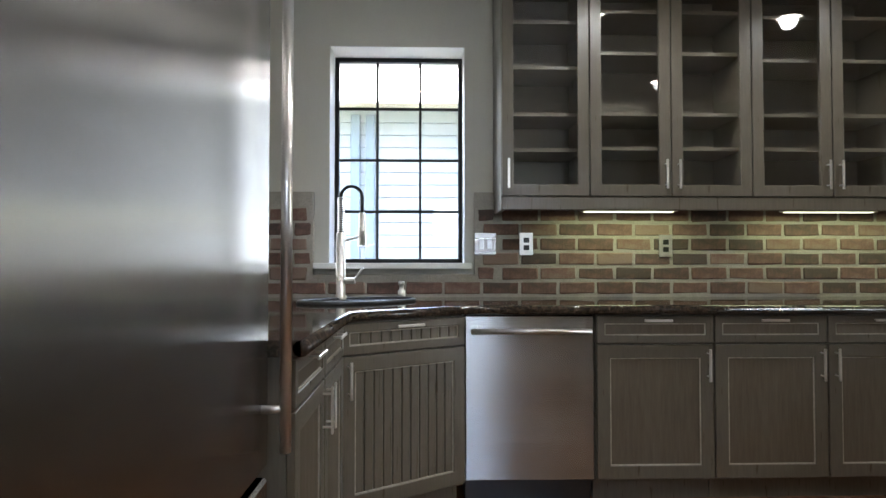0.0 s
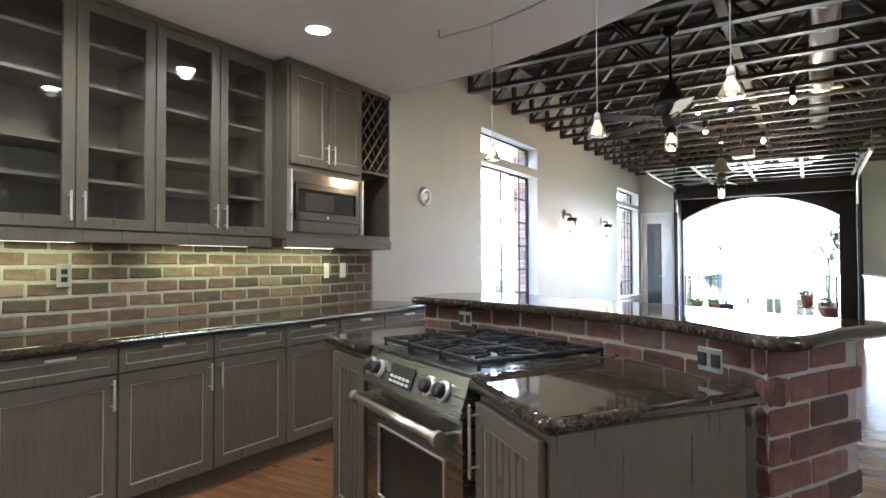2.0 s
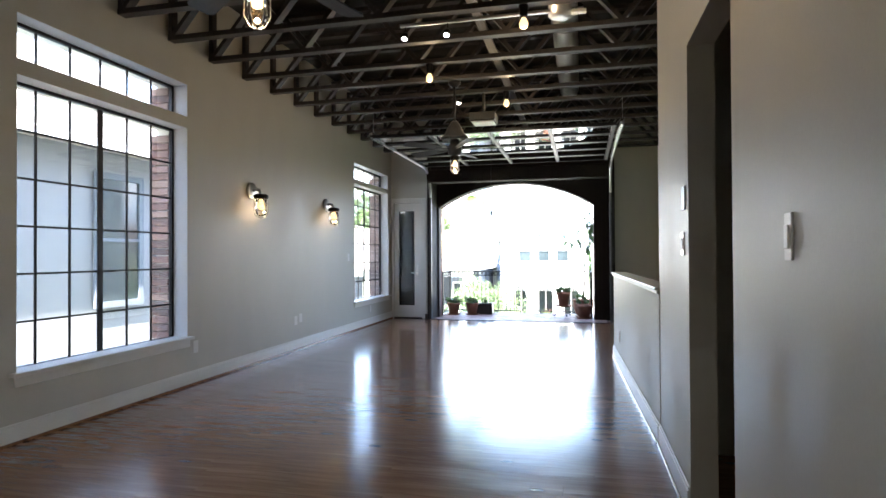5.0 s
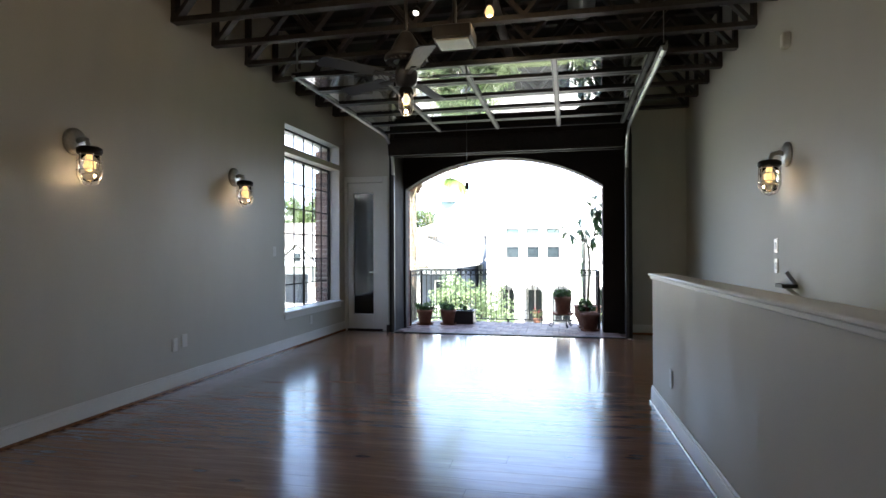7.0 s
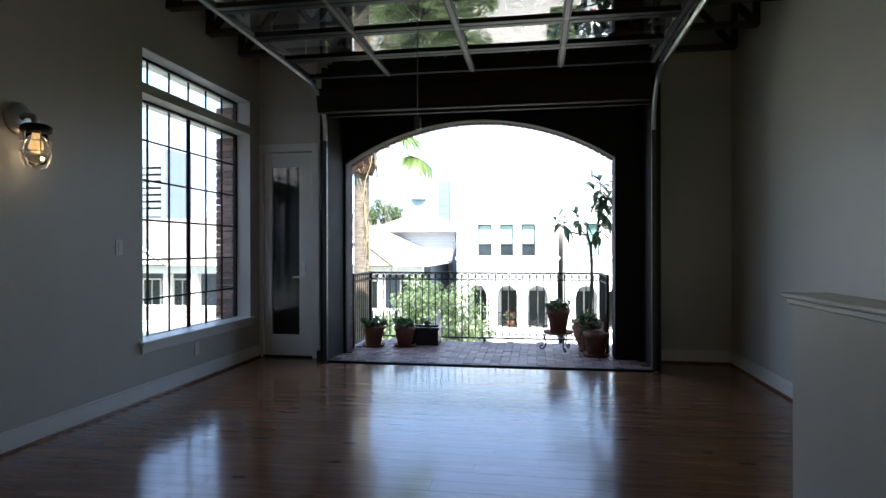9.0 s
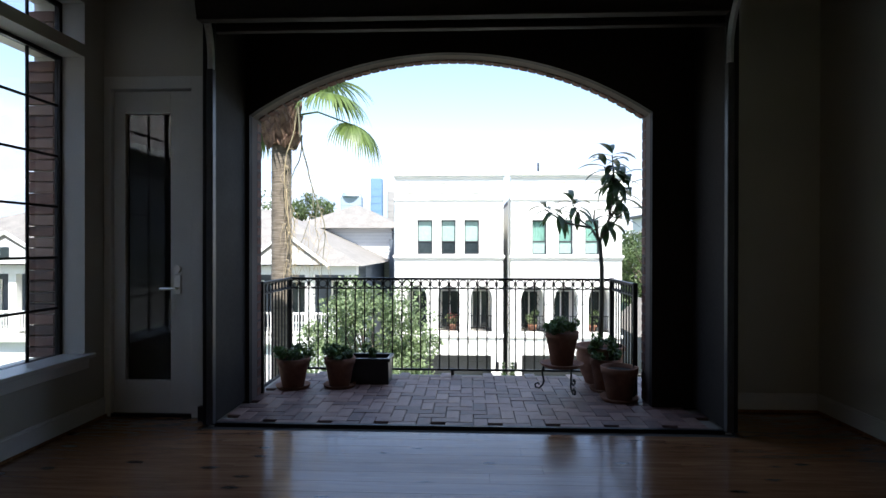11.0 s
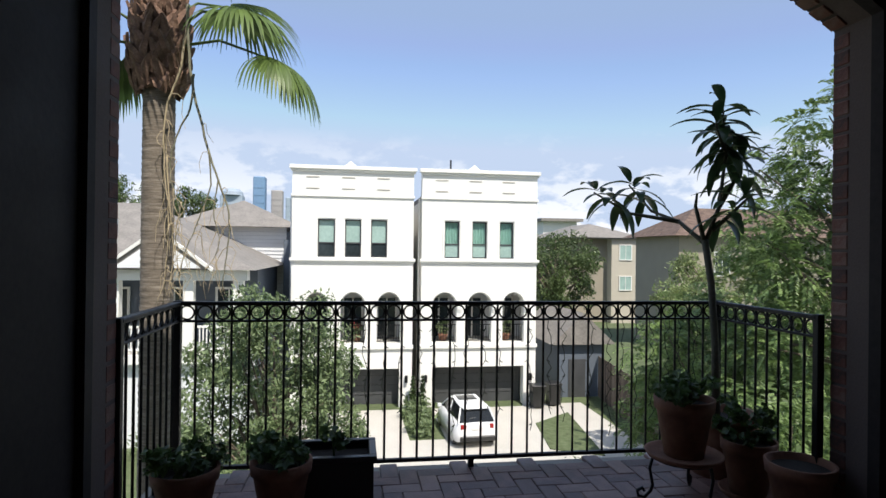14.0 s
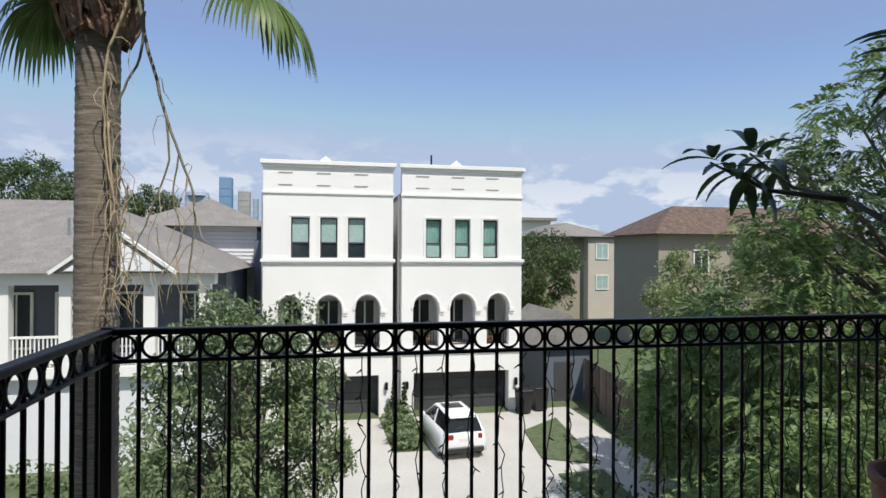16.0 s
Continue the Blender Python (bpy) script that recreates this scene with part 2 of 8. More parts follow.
def knots(m):
    """Dark oval knots scattered over the boards, placed by world position."""
    n, l = m.node_tree.nodes, m.node_tree.links
    ge, mp, vo, mr, mx = n.new("ShaderNodeNewGeometry"), n.new("ShaderNodeMapping"), n.new("ShaderNodeTexVoronoi"), n.new("ShaderNodeMapRange"), n.new("ShaderNodeMixRGB")
    mp.inputs["Scale"].default_value = (5.5, 2.4, 1)
    l.new(ge.outputs["Position"], mp.inputs[0]), l.new(mp.outputs[0], vo.inputs["Vector"])
    vo.inputs["Scale"].default_value = 1.0
    mr.inputs["From Min"].default_value, mr.inputs["From Max"].default_value, mr.inputs["To Min"].default_value, mr.inputs["To Max"].default_value = 0.04, 0.16, 0.75, 0.0
    l.new(vo.outputs["Distance"], mr.inputs["Value"])
    b = n["Principled BSDF"]
    src = b.inputs["Base Color"].links[0].from_socket
    l.new(src, mx.inputs["Color1"]), l.new(mr.outputs[0], mx.inputs["Fac"])
    mx.inputs["Color2"].default_value = (0.025, 0.01, 0.006, 1)
    l.new(mx.outputs[0], b.inputs["Base Color"])


knots(FLOORW)
PAVER = tint(mat("brick_paver", (0.2, 0.1, 0.08), 0.5, var=0.3, scale=8, fine=90, bump=0.5), [(0.13, 0.075, 0.07), (0.22, 0.13, 0.115), (0.3, 0.19, 0.16)], 6, rnd=0.5)
GLASS = glass("clear_glass")
CABGLASS = glass("cabinet_glass", (0.93, 0.93, 0.9))
BULB = glow("warm_bulb", (1.0, 0.62, 0.26), 0.12)
PENDANT_BULB = glow("pendant_bulb", (1.0, 0.85, 0.5), 0.022)
DOWN = glow("downlight_lens", (1.0, 0.93, 0.8), 1.2)
BLACK = mat("black_plastic", (0.02, 0.02, 0.02), 0.35, var=0.2, bump=0.05)
WHITEP = mat("white_plastic", (0.75, 0.74, 0.7), 0.35, var=0.04, bump=0.02)
STUCCO = mat("white_stucco", (0.8, 0.79, 0.75), 0.9, var=0.05, scale=0.6, fine=30, bump=0.3)
SIDING = mat("white_siding", (0.72, 0.73, 0.74), 0.7, var=0.06, scale=1, fine=25, bump=0.1)
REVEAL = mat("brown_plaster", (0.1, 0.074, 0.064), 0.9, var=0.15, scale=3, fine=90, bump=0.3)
# neighbour's pale siding, its colour darkened to hold down the daylight on it
NBWALL = mat("dimmed_pale_siding", (0.2, 0.205, 0.22), 0.7, var=0.06, scale=1, fine=25, bump=0.1)
SHINGLE = mat("grey_asphalt_shingle", (0.225, 0.207, 0.188), 0.95, var=0.3, scale=2, fine=14, bump=0.8)
BARK = tint(mat("palm_bark", (0.28, 0.22, 0.16), 0.95, var=0.3, scale=5, fine=40, bump=1.0), [(0.08, 0.064, 0.05), (0.18, 0.15, 0.118), (0.3, 0.26, 0.215)], 6, (1, 1, 14))
CONCRETE = mat("pale_concrete", (0.5, 0.475, 0.43), 0.9, var=0.12, scale=0.8, fine=20, bump=0.2)
GRASS = tint(mat("lawn", (0.09, 0.16, 0.04), 1.0, var=0.3, scale=2, fine=40, bump=0.8), [(0.06, 0.075, 0.035), (0.09, 0.12, 0.05), (0.13, 0.15, 0.08)], 5)

# ---- mesh helpers ----
def mesh_of(name, bm, material):
    me = bpy.data.meshes.new(name)
    bmesh.ops.recalc_face_normals(bm, faces=bm.faces[:])
    bm.to_mesh(me)
    bm.free()
    me.materials.append(material)
    return me


def part(name, bm, material, parent=None, label="", smooth=False):
    """Link a bmesh as ONE mesh object under a thing or a part."""
    me = mesh_of(name, bm, material)
    if smooth:
        for p in me.polygons:
            p.use_smooth = True
    ob = new(name, me)
    if parent:
        ob.parent = parent
    if label:
        ob["label"] = label
    return ob


def thing(name, label, category, m=None, group="", kind=""):
    ob = tagged(new(name), label, category, group, kind)
    ob.empty_display_size = 0.05
    if m is not None:
        ob.matrix_world = m
    return ob


def box(bm, x0, y0, z0, x1, y1, z1, bevel=0.0, m=None):
    r = bmesh.ops.create_cube(bm, size=1.0, matrix=Matrix.Translation(((x0 + x1) / 2, (y0 + y1) / 2, (z0 + z1) / 2)) @ Matrix.Diagonal((abs(x1 - x0), abs(y1 - y0), abs(z1 - z0), 1)))
    vs = r["verts"]
    if bevel:
        es = list({e for v in vs for e in v.link_edges})
        out = bmesh.ops.bevel(bm, geom=es, offset=bevel, segments=1, affect="EDGES", profile=0.5)
        vs = list({v for f in out["faces"] for v in f.verts} | {v for v in vs if v.is_valid})
    if m is not None:
        bmesh.ops.transform(bm, matrix=m, verts=vs)
    return bm


def B(x0, y0, z0, x1, y1, z1, bevel=0.0, m=None):
    return box(bmesh.new(), x0, y0, z0, x1, y1, z1, bevel, m)


def tube(bm, a, b, r0, r1=None, seg=10, caps=True):
    a, b = Vector(a), Vector(b)
    d = b - a
    q = d.to_track_quat("Z", "Y").to_matrix().to_4x4()
    bmesh.ops.create_cone(bm, cap_ends=caps, segments=seg, radius1=r0, radius2=r0 if r1 is None else r1, depth=d.length, matrix=Matrix.Translation((a + b) / 2) @ q)
    return bm


def T(a, b, r0, r1=None, seg=10):
    return tube(bmesh.new(), a, b, r0, r1, seg)


def lathe(bm, profile, seg=20, m=None):
    """Turn a list of (radius, height) about z."""
    rings = []
    for r, z in profile:
        rings.append([bm.verts.new((r * math.cos(2 * math.pi * i / seg), r * math.sin(2 * math.pi * i / seg), z)) for i in range(seg)])
    made = [v for ring in rings for v in ring]
    for p, q in zip(rings, rings[1:]):
        for i in range(seg):
            bm.faces.new((p[i], p[(i + 1) % seg], q[(i + 1) % seg], q[i]))
    for ring, r in ((rings[0], profile[0][0]), (rings[-1], profile[-1][0])):
        if r > 1e-4:
            bm.faces.new(ring)
    if m is not None:
        bmesh.ops.transform(bm, matrix=m, verts=made)
    return bm


def pipe(bm, pts, r, seg=8, closed=False):
    """A round bar along a list of points; r may be a list."""
    pts = [Vector(p) for p in pts]
    rings = []
    n = len(pts)
    up = None
    for i, p in enumerate(pts):
        if closed:
            d = pts[(i + 1) % n] - pts[i - 1]
        else:
            d = pts[min(i + 1, n - 1)] - pts[max(i - 1, 0)]
        d.normalize()
        if up is None:
            up = d.orthogonal().normalized()
        up = (up - d * up.dot(d)).normalized()
        side = d.cross(up)
        rr = r[i] if isinstance(r, (list, tuple)) else r
        rings.append([bm.verts.new(p + (up * math.cos(2 * math.pi * k / seg) + side * math.sin(2 * math.pi * k / seg)) * rr) for k in range(seg)])
    pairs = list(zip(rings, rings[1:])) + ([(rings[-1], rings[0])] if closed else [])
    for a, b in pairs:
        for k in range(seg):
            bm.faces.new((a[k], a[(k + 1) % seg], b[(k + 1) % seg], b[k]))
    if not closed:
        bm.faces.new(rings[0]), bm.faces.new(rings[-1])
    return bm


def prism(bm, outline, z0, z1):
    """Extrude a plan outline from z0 to z1."""
    lo = [bm.verts.new((x, y, z0)) for x, y in outline]
    hi = [bm.verts.new((x, y, z1)) for x, y in outline]
    n = len(outline)
    for i in range(n):
        bm.faces.new((lo[i], lo[(i + 1) % n], hi[(i + 1) % n], hi[i]))
    bm.faces.new(lo), bm.faces.new(hi)
    return bm


def pierced(us, vs, solid, place):
    """A wall of cells: us, vs the grid lines, solid(u, v) whether a cell is wall, place(u, v, d) with d 0 or 1 for the two faces."""
    bm = bmesh.new()
    made = {}

    def V(u, v, d):
        if (u, v, d) not in made:
            made[u, v, d] = bm.verts.new(place(u, v, d))
        return made[u, v, d]

    def full(i, j):
        return 0 <= i < len(us) - 1 and 0 <= j < len(vs) - 1 and solid((us[i] + us[i + 1]) / 2, (vs[j] + vs[j + 1]) / 2)
    for i in range(len(us) - 1):
        for j in range(len(vs) - 1):
            if not full(i, j):
                continue
            a, b, c, d = us[i], us[i + 1], vs[j], vs[j + 1]
            for s in (0, 1):
                bm.faces.new((V(a, c, s), V(b, c, s), V(b, d, s), V(a, d, s)))
            for (di, dj), (p, q) in {(-1, 0): ((a, c), (a, d)), (1, 0): ((b, c), (b, d)), (0, -1): ((a, c), (b, c)), (0, 1): ((a, d), (b, d))}.items():
                if not full(i + di, j + dj):
                    bm.faces.new((V(*p, 0), V(*q, 0), V(*q, 1), V(*p, 1)))
    return bm


def wall(name, axis, near, far, u0, u1, z0, z1, holes, material):
    """A straight wall with rectangular holes (u0, u1, z0, z1) through it; axis is the coordinate that it stands at."""
    us = sorted({u0, u1, *[h[0] for h in holes], *[h[1] for h in holes]})
    vs = sorted({z0, z1, *[h[2] for h in holes], *[h[3] for h in holes]})
    place = (lambda u, v, d: (u, (near, far)[d], v)) if axis == "y" else (lambda u, v, d: ((near, far)[d], u, v))
    bm = pierced(us, vs, lambda u, v: not any(h[0] < u < h[1] and h[2] < v < h[3] for h in holes), place)
    return tagged(part(name, bm, material), kind="structure")


# ---- large structure ----
YL, YR, XE = 3.22, -2.0, 11.95        # long wall, stair side wall, end wall
TOP = 4.05                            # roof deck
W1 = (3.81, 5.6, 0.46, 2.55)          # window openings in the long wall
W1T = (3.81, 5.6, 2.66, 2.98)
W2 = (9.94, 11.74, 0.46, 2.52)
W2T = (9.94, 11.74, 2.60, 2.885)
KW = (-2.94, -2.17, 1.10, 2.34)
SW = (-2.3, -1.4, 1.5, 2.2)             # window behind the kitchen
tagged(wall("wall_north", "y", YL, YL + 0.36, -3.68, 12.62, 0, TOP, [KW, W1, W1T, W2, W2T], PAINT), "long plastered wall painted greige with deep window openings", "wall")
tagged(wall("wall_west", "x", -3.38, -3.68, -3.4, YL, 0, TOP, [], KPAINT), "pale painted kitchen end wall", "wall")
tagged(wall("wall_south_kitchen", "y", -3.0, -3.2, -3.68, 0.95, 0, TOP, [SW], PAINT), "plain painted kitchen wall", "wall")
tagged(wall("wall_corner", "x", 0.80, 0.95, -3.0, -1.2, 0, TOP, [], PAINT), "painted end of the partition beside the kitchen", "wall")
tagged(wall("wall_hall", "y", -1.075, -1.2, 0.80, 4.73, 0, TOP, [(2.79, 3.64, 0, 2.30)], PAINT), "painted partition with an open passage through it", "wall")
tagged(wall("wall_hall_back", "y", -2.6, -2.75, 0.95, 4.61, 0, TOP, [], PAINT), "painted wall seen through the open passage", "wall")
tagged(wall("wall_stair_end", "x", 4.73, 4.61, -2.6, -1.2, 0, TOP, [], PAINT), "painted wall at the head of the stairwell", "wall")
tagged(wall("wall_south", "y", YR, YR - 0.3, 4.73, 12.62, -2.6, TOP, [], PAINT), "long painted wall beside the stairwell", "wall")
tagged(wall("wall_east_door", "x", XE, XE + 0.23, 2.42, YL, 0, TOP, [(2.49, 3.216, 0.0, 2.44)], PAINT), "painted end wall with a glazed balcony door", "wall")
tagged(wall("wall_east_corner", "x", 12.3, 12.39, YR, -1.18, 0, TOP, [], PAINT), "painted end wall beside the overhead door", "wall")

# arched outer wall
AY0, AY1, SPRING, CROWN = -0.81, 2.33, 2.26, 2.735


def arch_z(y):
    c, h = (AY0 + AY1) / 2, (AY1 - AY0) / 2
    rise = CROWN - SPRING
    r = (h * h + rise * rise) / (2 * rise)
    return SPRING - (r - rise) + math.sqrt(max(r * r - (y - c) ** 2, 0))


def arch_wall(x0, x1, ya, yb, z1, pad=0.0):
    bm = bmesh.new()
    ys = [AY0 + pad + (AY1 - AY0 - 2 * pad) * i / 32 for i in range(33)]
    for a, b in zip(ys, ys[1:]):
        f = [[bm.verts.new((x, y, z)) for y, z in ((a, arch_z(a)), (b, arch_z(b)), (b, z1), (a, z1))] for x in (x0, x1)]
        bm.faces.new(f[0]), bm.faces.new(f[1])
        bm.faces.new((f[0][0], f[0][1], f[1][1], f[1][0])), bm.faces.new((f[0][2], f[0][3], f[1][3], f[1][2]))
    box(bm, x0, ya, -0.02, x1, ys[0], z1), box(bm, x0, ys[-1], -0.02, x1, yb, z1)
    bmesh.ops.remove_doubles(bm, verts=bm.verts[:], dist=1e-5)
    return bm


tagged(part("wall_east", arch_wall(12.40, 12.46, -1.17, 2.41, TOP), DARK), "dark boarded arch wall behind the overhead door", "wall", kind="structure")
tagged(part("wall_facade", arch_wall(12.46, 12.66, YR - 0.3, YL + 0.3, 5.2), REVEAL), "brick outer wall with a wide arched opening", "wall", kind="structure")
ret = bmesh.new()
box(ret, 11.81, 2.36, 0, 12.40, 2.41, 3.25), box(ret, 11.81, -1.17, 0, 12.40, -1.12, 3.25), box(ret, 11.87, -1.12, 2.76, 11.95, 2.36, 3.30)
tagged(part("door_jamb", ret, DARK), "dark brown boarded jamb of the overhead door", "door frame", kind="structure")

# floors and roof
FLOOR = tagged(part("floor", prism(bmesh.new(), [(-3.38, -3.0), (0.80, -3.0), (0.80, -1.08), (0.95, -1.08), (0.95, -2.6), (4.61, -2.6), (4.61, -1.0), (8.2, -0.97), (8.2, YR), (12.3, YR), (12.3, -1.17), (11.81, -1.17), (11.81, 2.41), (XE, 2.41), (XE, YL), (-3.38, YL)], -0.25, -0.02), DECK), "varnished reddish brown pine plank floor with knots, glossy", "floor", kind="structure")
tagged(part("balcony_slab", B(11.81, -1.17, -0.35, 13.56, 2.45, -0.03), MORTAR), "concrete balcony slab under brick pavers", "balcony", kind="structure")
tagged(part("roof_deck", B(-3.68, -3.2, TOP, 12.66, YL + 0.3, TOP + 0.2), DECK), "dark exposed roof deck above the trusses", "ceiling", kind="structure")
CE = [(1.2, YL), (1.19, 2.6), (1.15, 1.95), (1.06, 1.5), (0.92, 1.06), (0.62, 0.4), (0.2, -0.15), (-0.3, -0.6), (-0.6, -1.05), (-0.6, -3.0)]
tagged(part("ceiling", prism(bmesh.new(), [(-3.38, YL)] + CE + [(-3.38, -3.0)], 2.66, 3.3), CEIL), "lowered white kitchen ceiling with a curved edge", "ceiling", kind="structure")

# stairwell floor far below
tagged(part("stair_floor", B(4.5, YR, -2.6, 12.3, -0.96, -2.5), FLOORW), "dark floor at the foot of the stairwell", "floor", kind="structure")
HW = thing("half_wall", "greige plastered half wall with a white wooden cap beside the stairs", "half wall", pose(4.732, -1.071, 0, 0, 0, 1.85), kind="structure")
part("panel", B(0, -0.12, -2.5, 3.47, 0, 1.01), PAINT, HW)
part("cap", box(B(0, -0.15, 1.035, 3.51, 0.03, 1.055, 0.006), 0, -0.135, 1.01, 3.49, 0.015, 1.034, 0.004), TRIM, HW, "white moulded wooden cap")

# trusses across the room
def truss(x, y0, y1):
    t = thing("roof_truss", "dark stained timber roof truss with open webs", "roof truss", pose(x, 0, 0), "roof trusses")
    zb, zt = 3.32, 4.0
    part("bottom_chord", B(-0.045, y0, zb, 0.045, y1, zb + 0.045), TRUSS, t)
    part("top_chord", B(-0.045, y0, zt - 0.045, 0.045, y1, zt), TRUSS, t)
    for y in (y0 + 0.02, y1 - 0.02):
        part("end_post", B(-0.04, y - 0.02, zb + 0.045, 0.04, y + 0.02, zt - 0.045), TRUSS, t)
    n = max(2, round((y1 - y0) / 1.1))
    s = (y1 - y0 - 0.08) / n
    for i in range(n):
        a = y0 + 0.04 + i * s
        for p, q in (((a, zb + 0.04), (a + s / 2, zt - 0.04)), ((a + s / 2, zt - 0.04), (a + s, zb + 0.04))):
            bm = bmesh.new()
            L = math.hypot(q[0] - p[0], q[1] - p[1])
            ang = math.atan2(q[1] - p[1], q[0] - p[0])
            box(bm, -0.04, 0, -0.019, 0.04, L, 0.019)
            bmesh.ops.transform(bm, matrix=Matrix.Translation((0, p[0], p[1])) @ Matrix.Rotation(ang, 4, "X"), verts=bm.verts[:])
            part("web", bm, TRUSS, t)
    return t


first = truss(4.75, YR, YL)
for i in range(1, 13):
    copy_thing(first, pose(4.75 + 0.615 * i, 0, 0))
short = truss(4.135, -1.08, YL)
for i in range(1, 5):
    copy_thing(short, pose(4.135 - 0.615 * i, 0, 0))

# ---- kitchen ----
def shaker(w, h, t=0.022, stile=0.06, depth=0.009, beads=0, hole=False):
    """A framed door, front at y = 0, in x 0..w and z 0..h: returns frame mesh and panel mesh (or None)."""
    fr = pierced([0, stile, w - stile, w], [0, stile, h - stile, h], lambda u, v: not (stile < u < w - stile and stile < v < h - stile), lambda u, v, d: (u, t * d, v))
    bmesh.ops.recalc_face_normals(fr, faces=fr.faces[:])
    bmesh.ops.bevel(fr, geom=[e for e in fr.edges if e.calc_face_angle(0) > 1], offset=0.002, segments=1, affect="EDGES", profile=0.5)
    if hole:
        return fr, None
    pn = bmesh.new()
    if beads:
        n = beads
        s = (w - 2 * stile) / n
        for i in range(n):
            box(pn, stile + i * s + 0.002, depth, stile - 0.004, stile + (i + 1) * s - 0.002, t, h - stile + 0.004, 0.002)
        box(pn, stile - 0.004, depth + 0.006, stile - 0.004, w - stile + 0.004, t, h - stile + 0.004)
    else:
        box(pn, stile - 0.004, depth, stile - 0.004, w - stile + 0.004, t, h - stile + 0.004)
    return fr, pn


def bar_handle(length, vertical):
    """A flat nickel bar on two posts, centred at the origin, standing out to -y."""
    bm = bmesh.new()
    a = length / 2
    if vertical:
        box(bm, -0.006, -0.034, -a, 0.006, -0.026, a, 0.002)
        for s in (-0.7, 0.7):
            tube(bm, (0, -0.028, s * a), (0, 0.001, s * a), 0.004, seg=8)
    else:
        box(bm, -a, -0.034, -0.006, a, -0.026, 0.006, 0.002)
        for s in (-0.7, 0.7):
            tube(bm, (s * a, -0.028, 0), (s * a, 0.001, 0), 0.004, seg=8)
    return bm


def put_door(parent, x, z, w, h, handle=None, beads=0, name="door", stile=0.06):
    fr, pn = shaker(w, h, beads=beads, stile=stile)
    door = part(name, fr, CAB, parent)
    door.location = (x, -0.022, z)
    if beads:
        s, d0 = (w - 2 * stile) / beads, 0.009
        pn.free()
        for i in range(beads):
            part("slat", B(stile + i * s + 0.002, d0, stile - 0.004, stile + (i + 1) * s - 0.002, 0.022, h - stile + 0.004, 0.003), CAB, door)
        part("panel", B(stile - 0.004, d0 + 0.006, stile - 0.004, w - stile + 0.004, 0.0215, h - stile + 0.003), CAB, door)
    else:
        part("panel", pn, PANEL, door)
    bead = bmesh.new()
    e = stile
    for a in ((e, e, e + 0.005, h - e), (w - e - 0.005, e, w - e, h - e), (e, e, w - e, e + 0.005), (e, h - e - 0.005, w - e, h - e)):
        box(bead, a[0], 0.0045, a[1], a[2], 0.012, a[3])
    part("bead", bead, GLAZE, door, "pale worn glaze line along the panel")
    if handle:
        hx, hz, length, vertical = handle
        hd = part("handle", bar_handle(length, vertical), CHROME, door, "satin nickel bar handle")
        hd.location = (hx, 0, hz)
    return door


def base_cabinet(w, m, doors, drawers, label, beads=0, depth=0.58):
    c = thing("base_cabinet", label, "cabinet", m, "kitchen base cabinets")
    part("body", B(0, 0.0, 0.10, w, depth, 0.868), CAB, c)
    part("toe_kick", B(0.002, 0.05, 0, w - 0.002, depth - 0.01, 0.10), CAB, c)
    g = 0.004
    dw = w / drawers
    for i in range(drawers):
        put_door(c, i * dw + g, 0.735, dw - 2 * g, 0.125, (dw / 2, 0.105, min(0.13, dw * 0.4), False), beads=beads and round(beads), name="drawer_front", stile=0.035)
    n = len(doors)
    for i, side in enumerate(doors):
        w1 = w / n - 2 * g
        hx = {"l": 0.03, "r": w1 - 0.03}[side]
        put_door(c, i * w / n + g, 0.115, w1, 0.612, (hx, 0.52, 0.15, True), beads=beads)
    return c


L0 = "taupe oak base cabinet with framed doors"
base_cabinet(0.55, pose(-1.61, 2.60, 0), "r", 1, L0 + " beside the dishwasher")
base_cabinet(1.07, pose(-1.06, 2.60, 0), "rl", 2, L0)
base_cabinet(1.01, pose(0.01, 2.60, 0), "rl", 2, L0)
base_cabinet(0.61, pose(1.02, 2.60, 0), "l", 1, "narrow taupe oak base cabinet at the end of the run")
base_cabinet(0.86, pose(-2.74, 1.395, 0, 0, 0, 90), "rl", 2, L0 + " beside the fridge")
dg = math.degrees(math.atan2(0.32, 0.52))
base_cabinet(0.607, pose(-2.74, 2.26, 0, 0, 0, dg), "l", 1, "taupe corner sink cabinet with beadboard door panels", beads=11, depth=0.35)

# dishwasher
dwm = thing("dishwasher", "brushed stainless steel dishwasher with a long bar handle", "dishwasher", pose(-2.218, 2.58, 0))
part("body", B(0.004, 0.03, 0.1, 0.6, 0.6, 0.866), BLACK, dwm)
part("front_panel", B(0.006, 0, 0.115, 0.598, 0.03, 0.862, 0.004), STEEL_ACROSS, dwm, "brushed steel front")
hb = bmesh.new()
tube(hb, (0.03, -0.05, 0.795), (0.574, -0.05, 0.795), 0.0125, seg=12)
for x in (0.06, 0.544):
    tube(hb, (x, -0.05, 0.795), (x, 0.002, 0.795), 0.009)
part("handle", hb, STEEL, dwm, "round steel bar handle", True)
part("toe_kick", B(0.01, 0.06, 0, 0.594, 0.5, 0.1), BLACK, dwm)

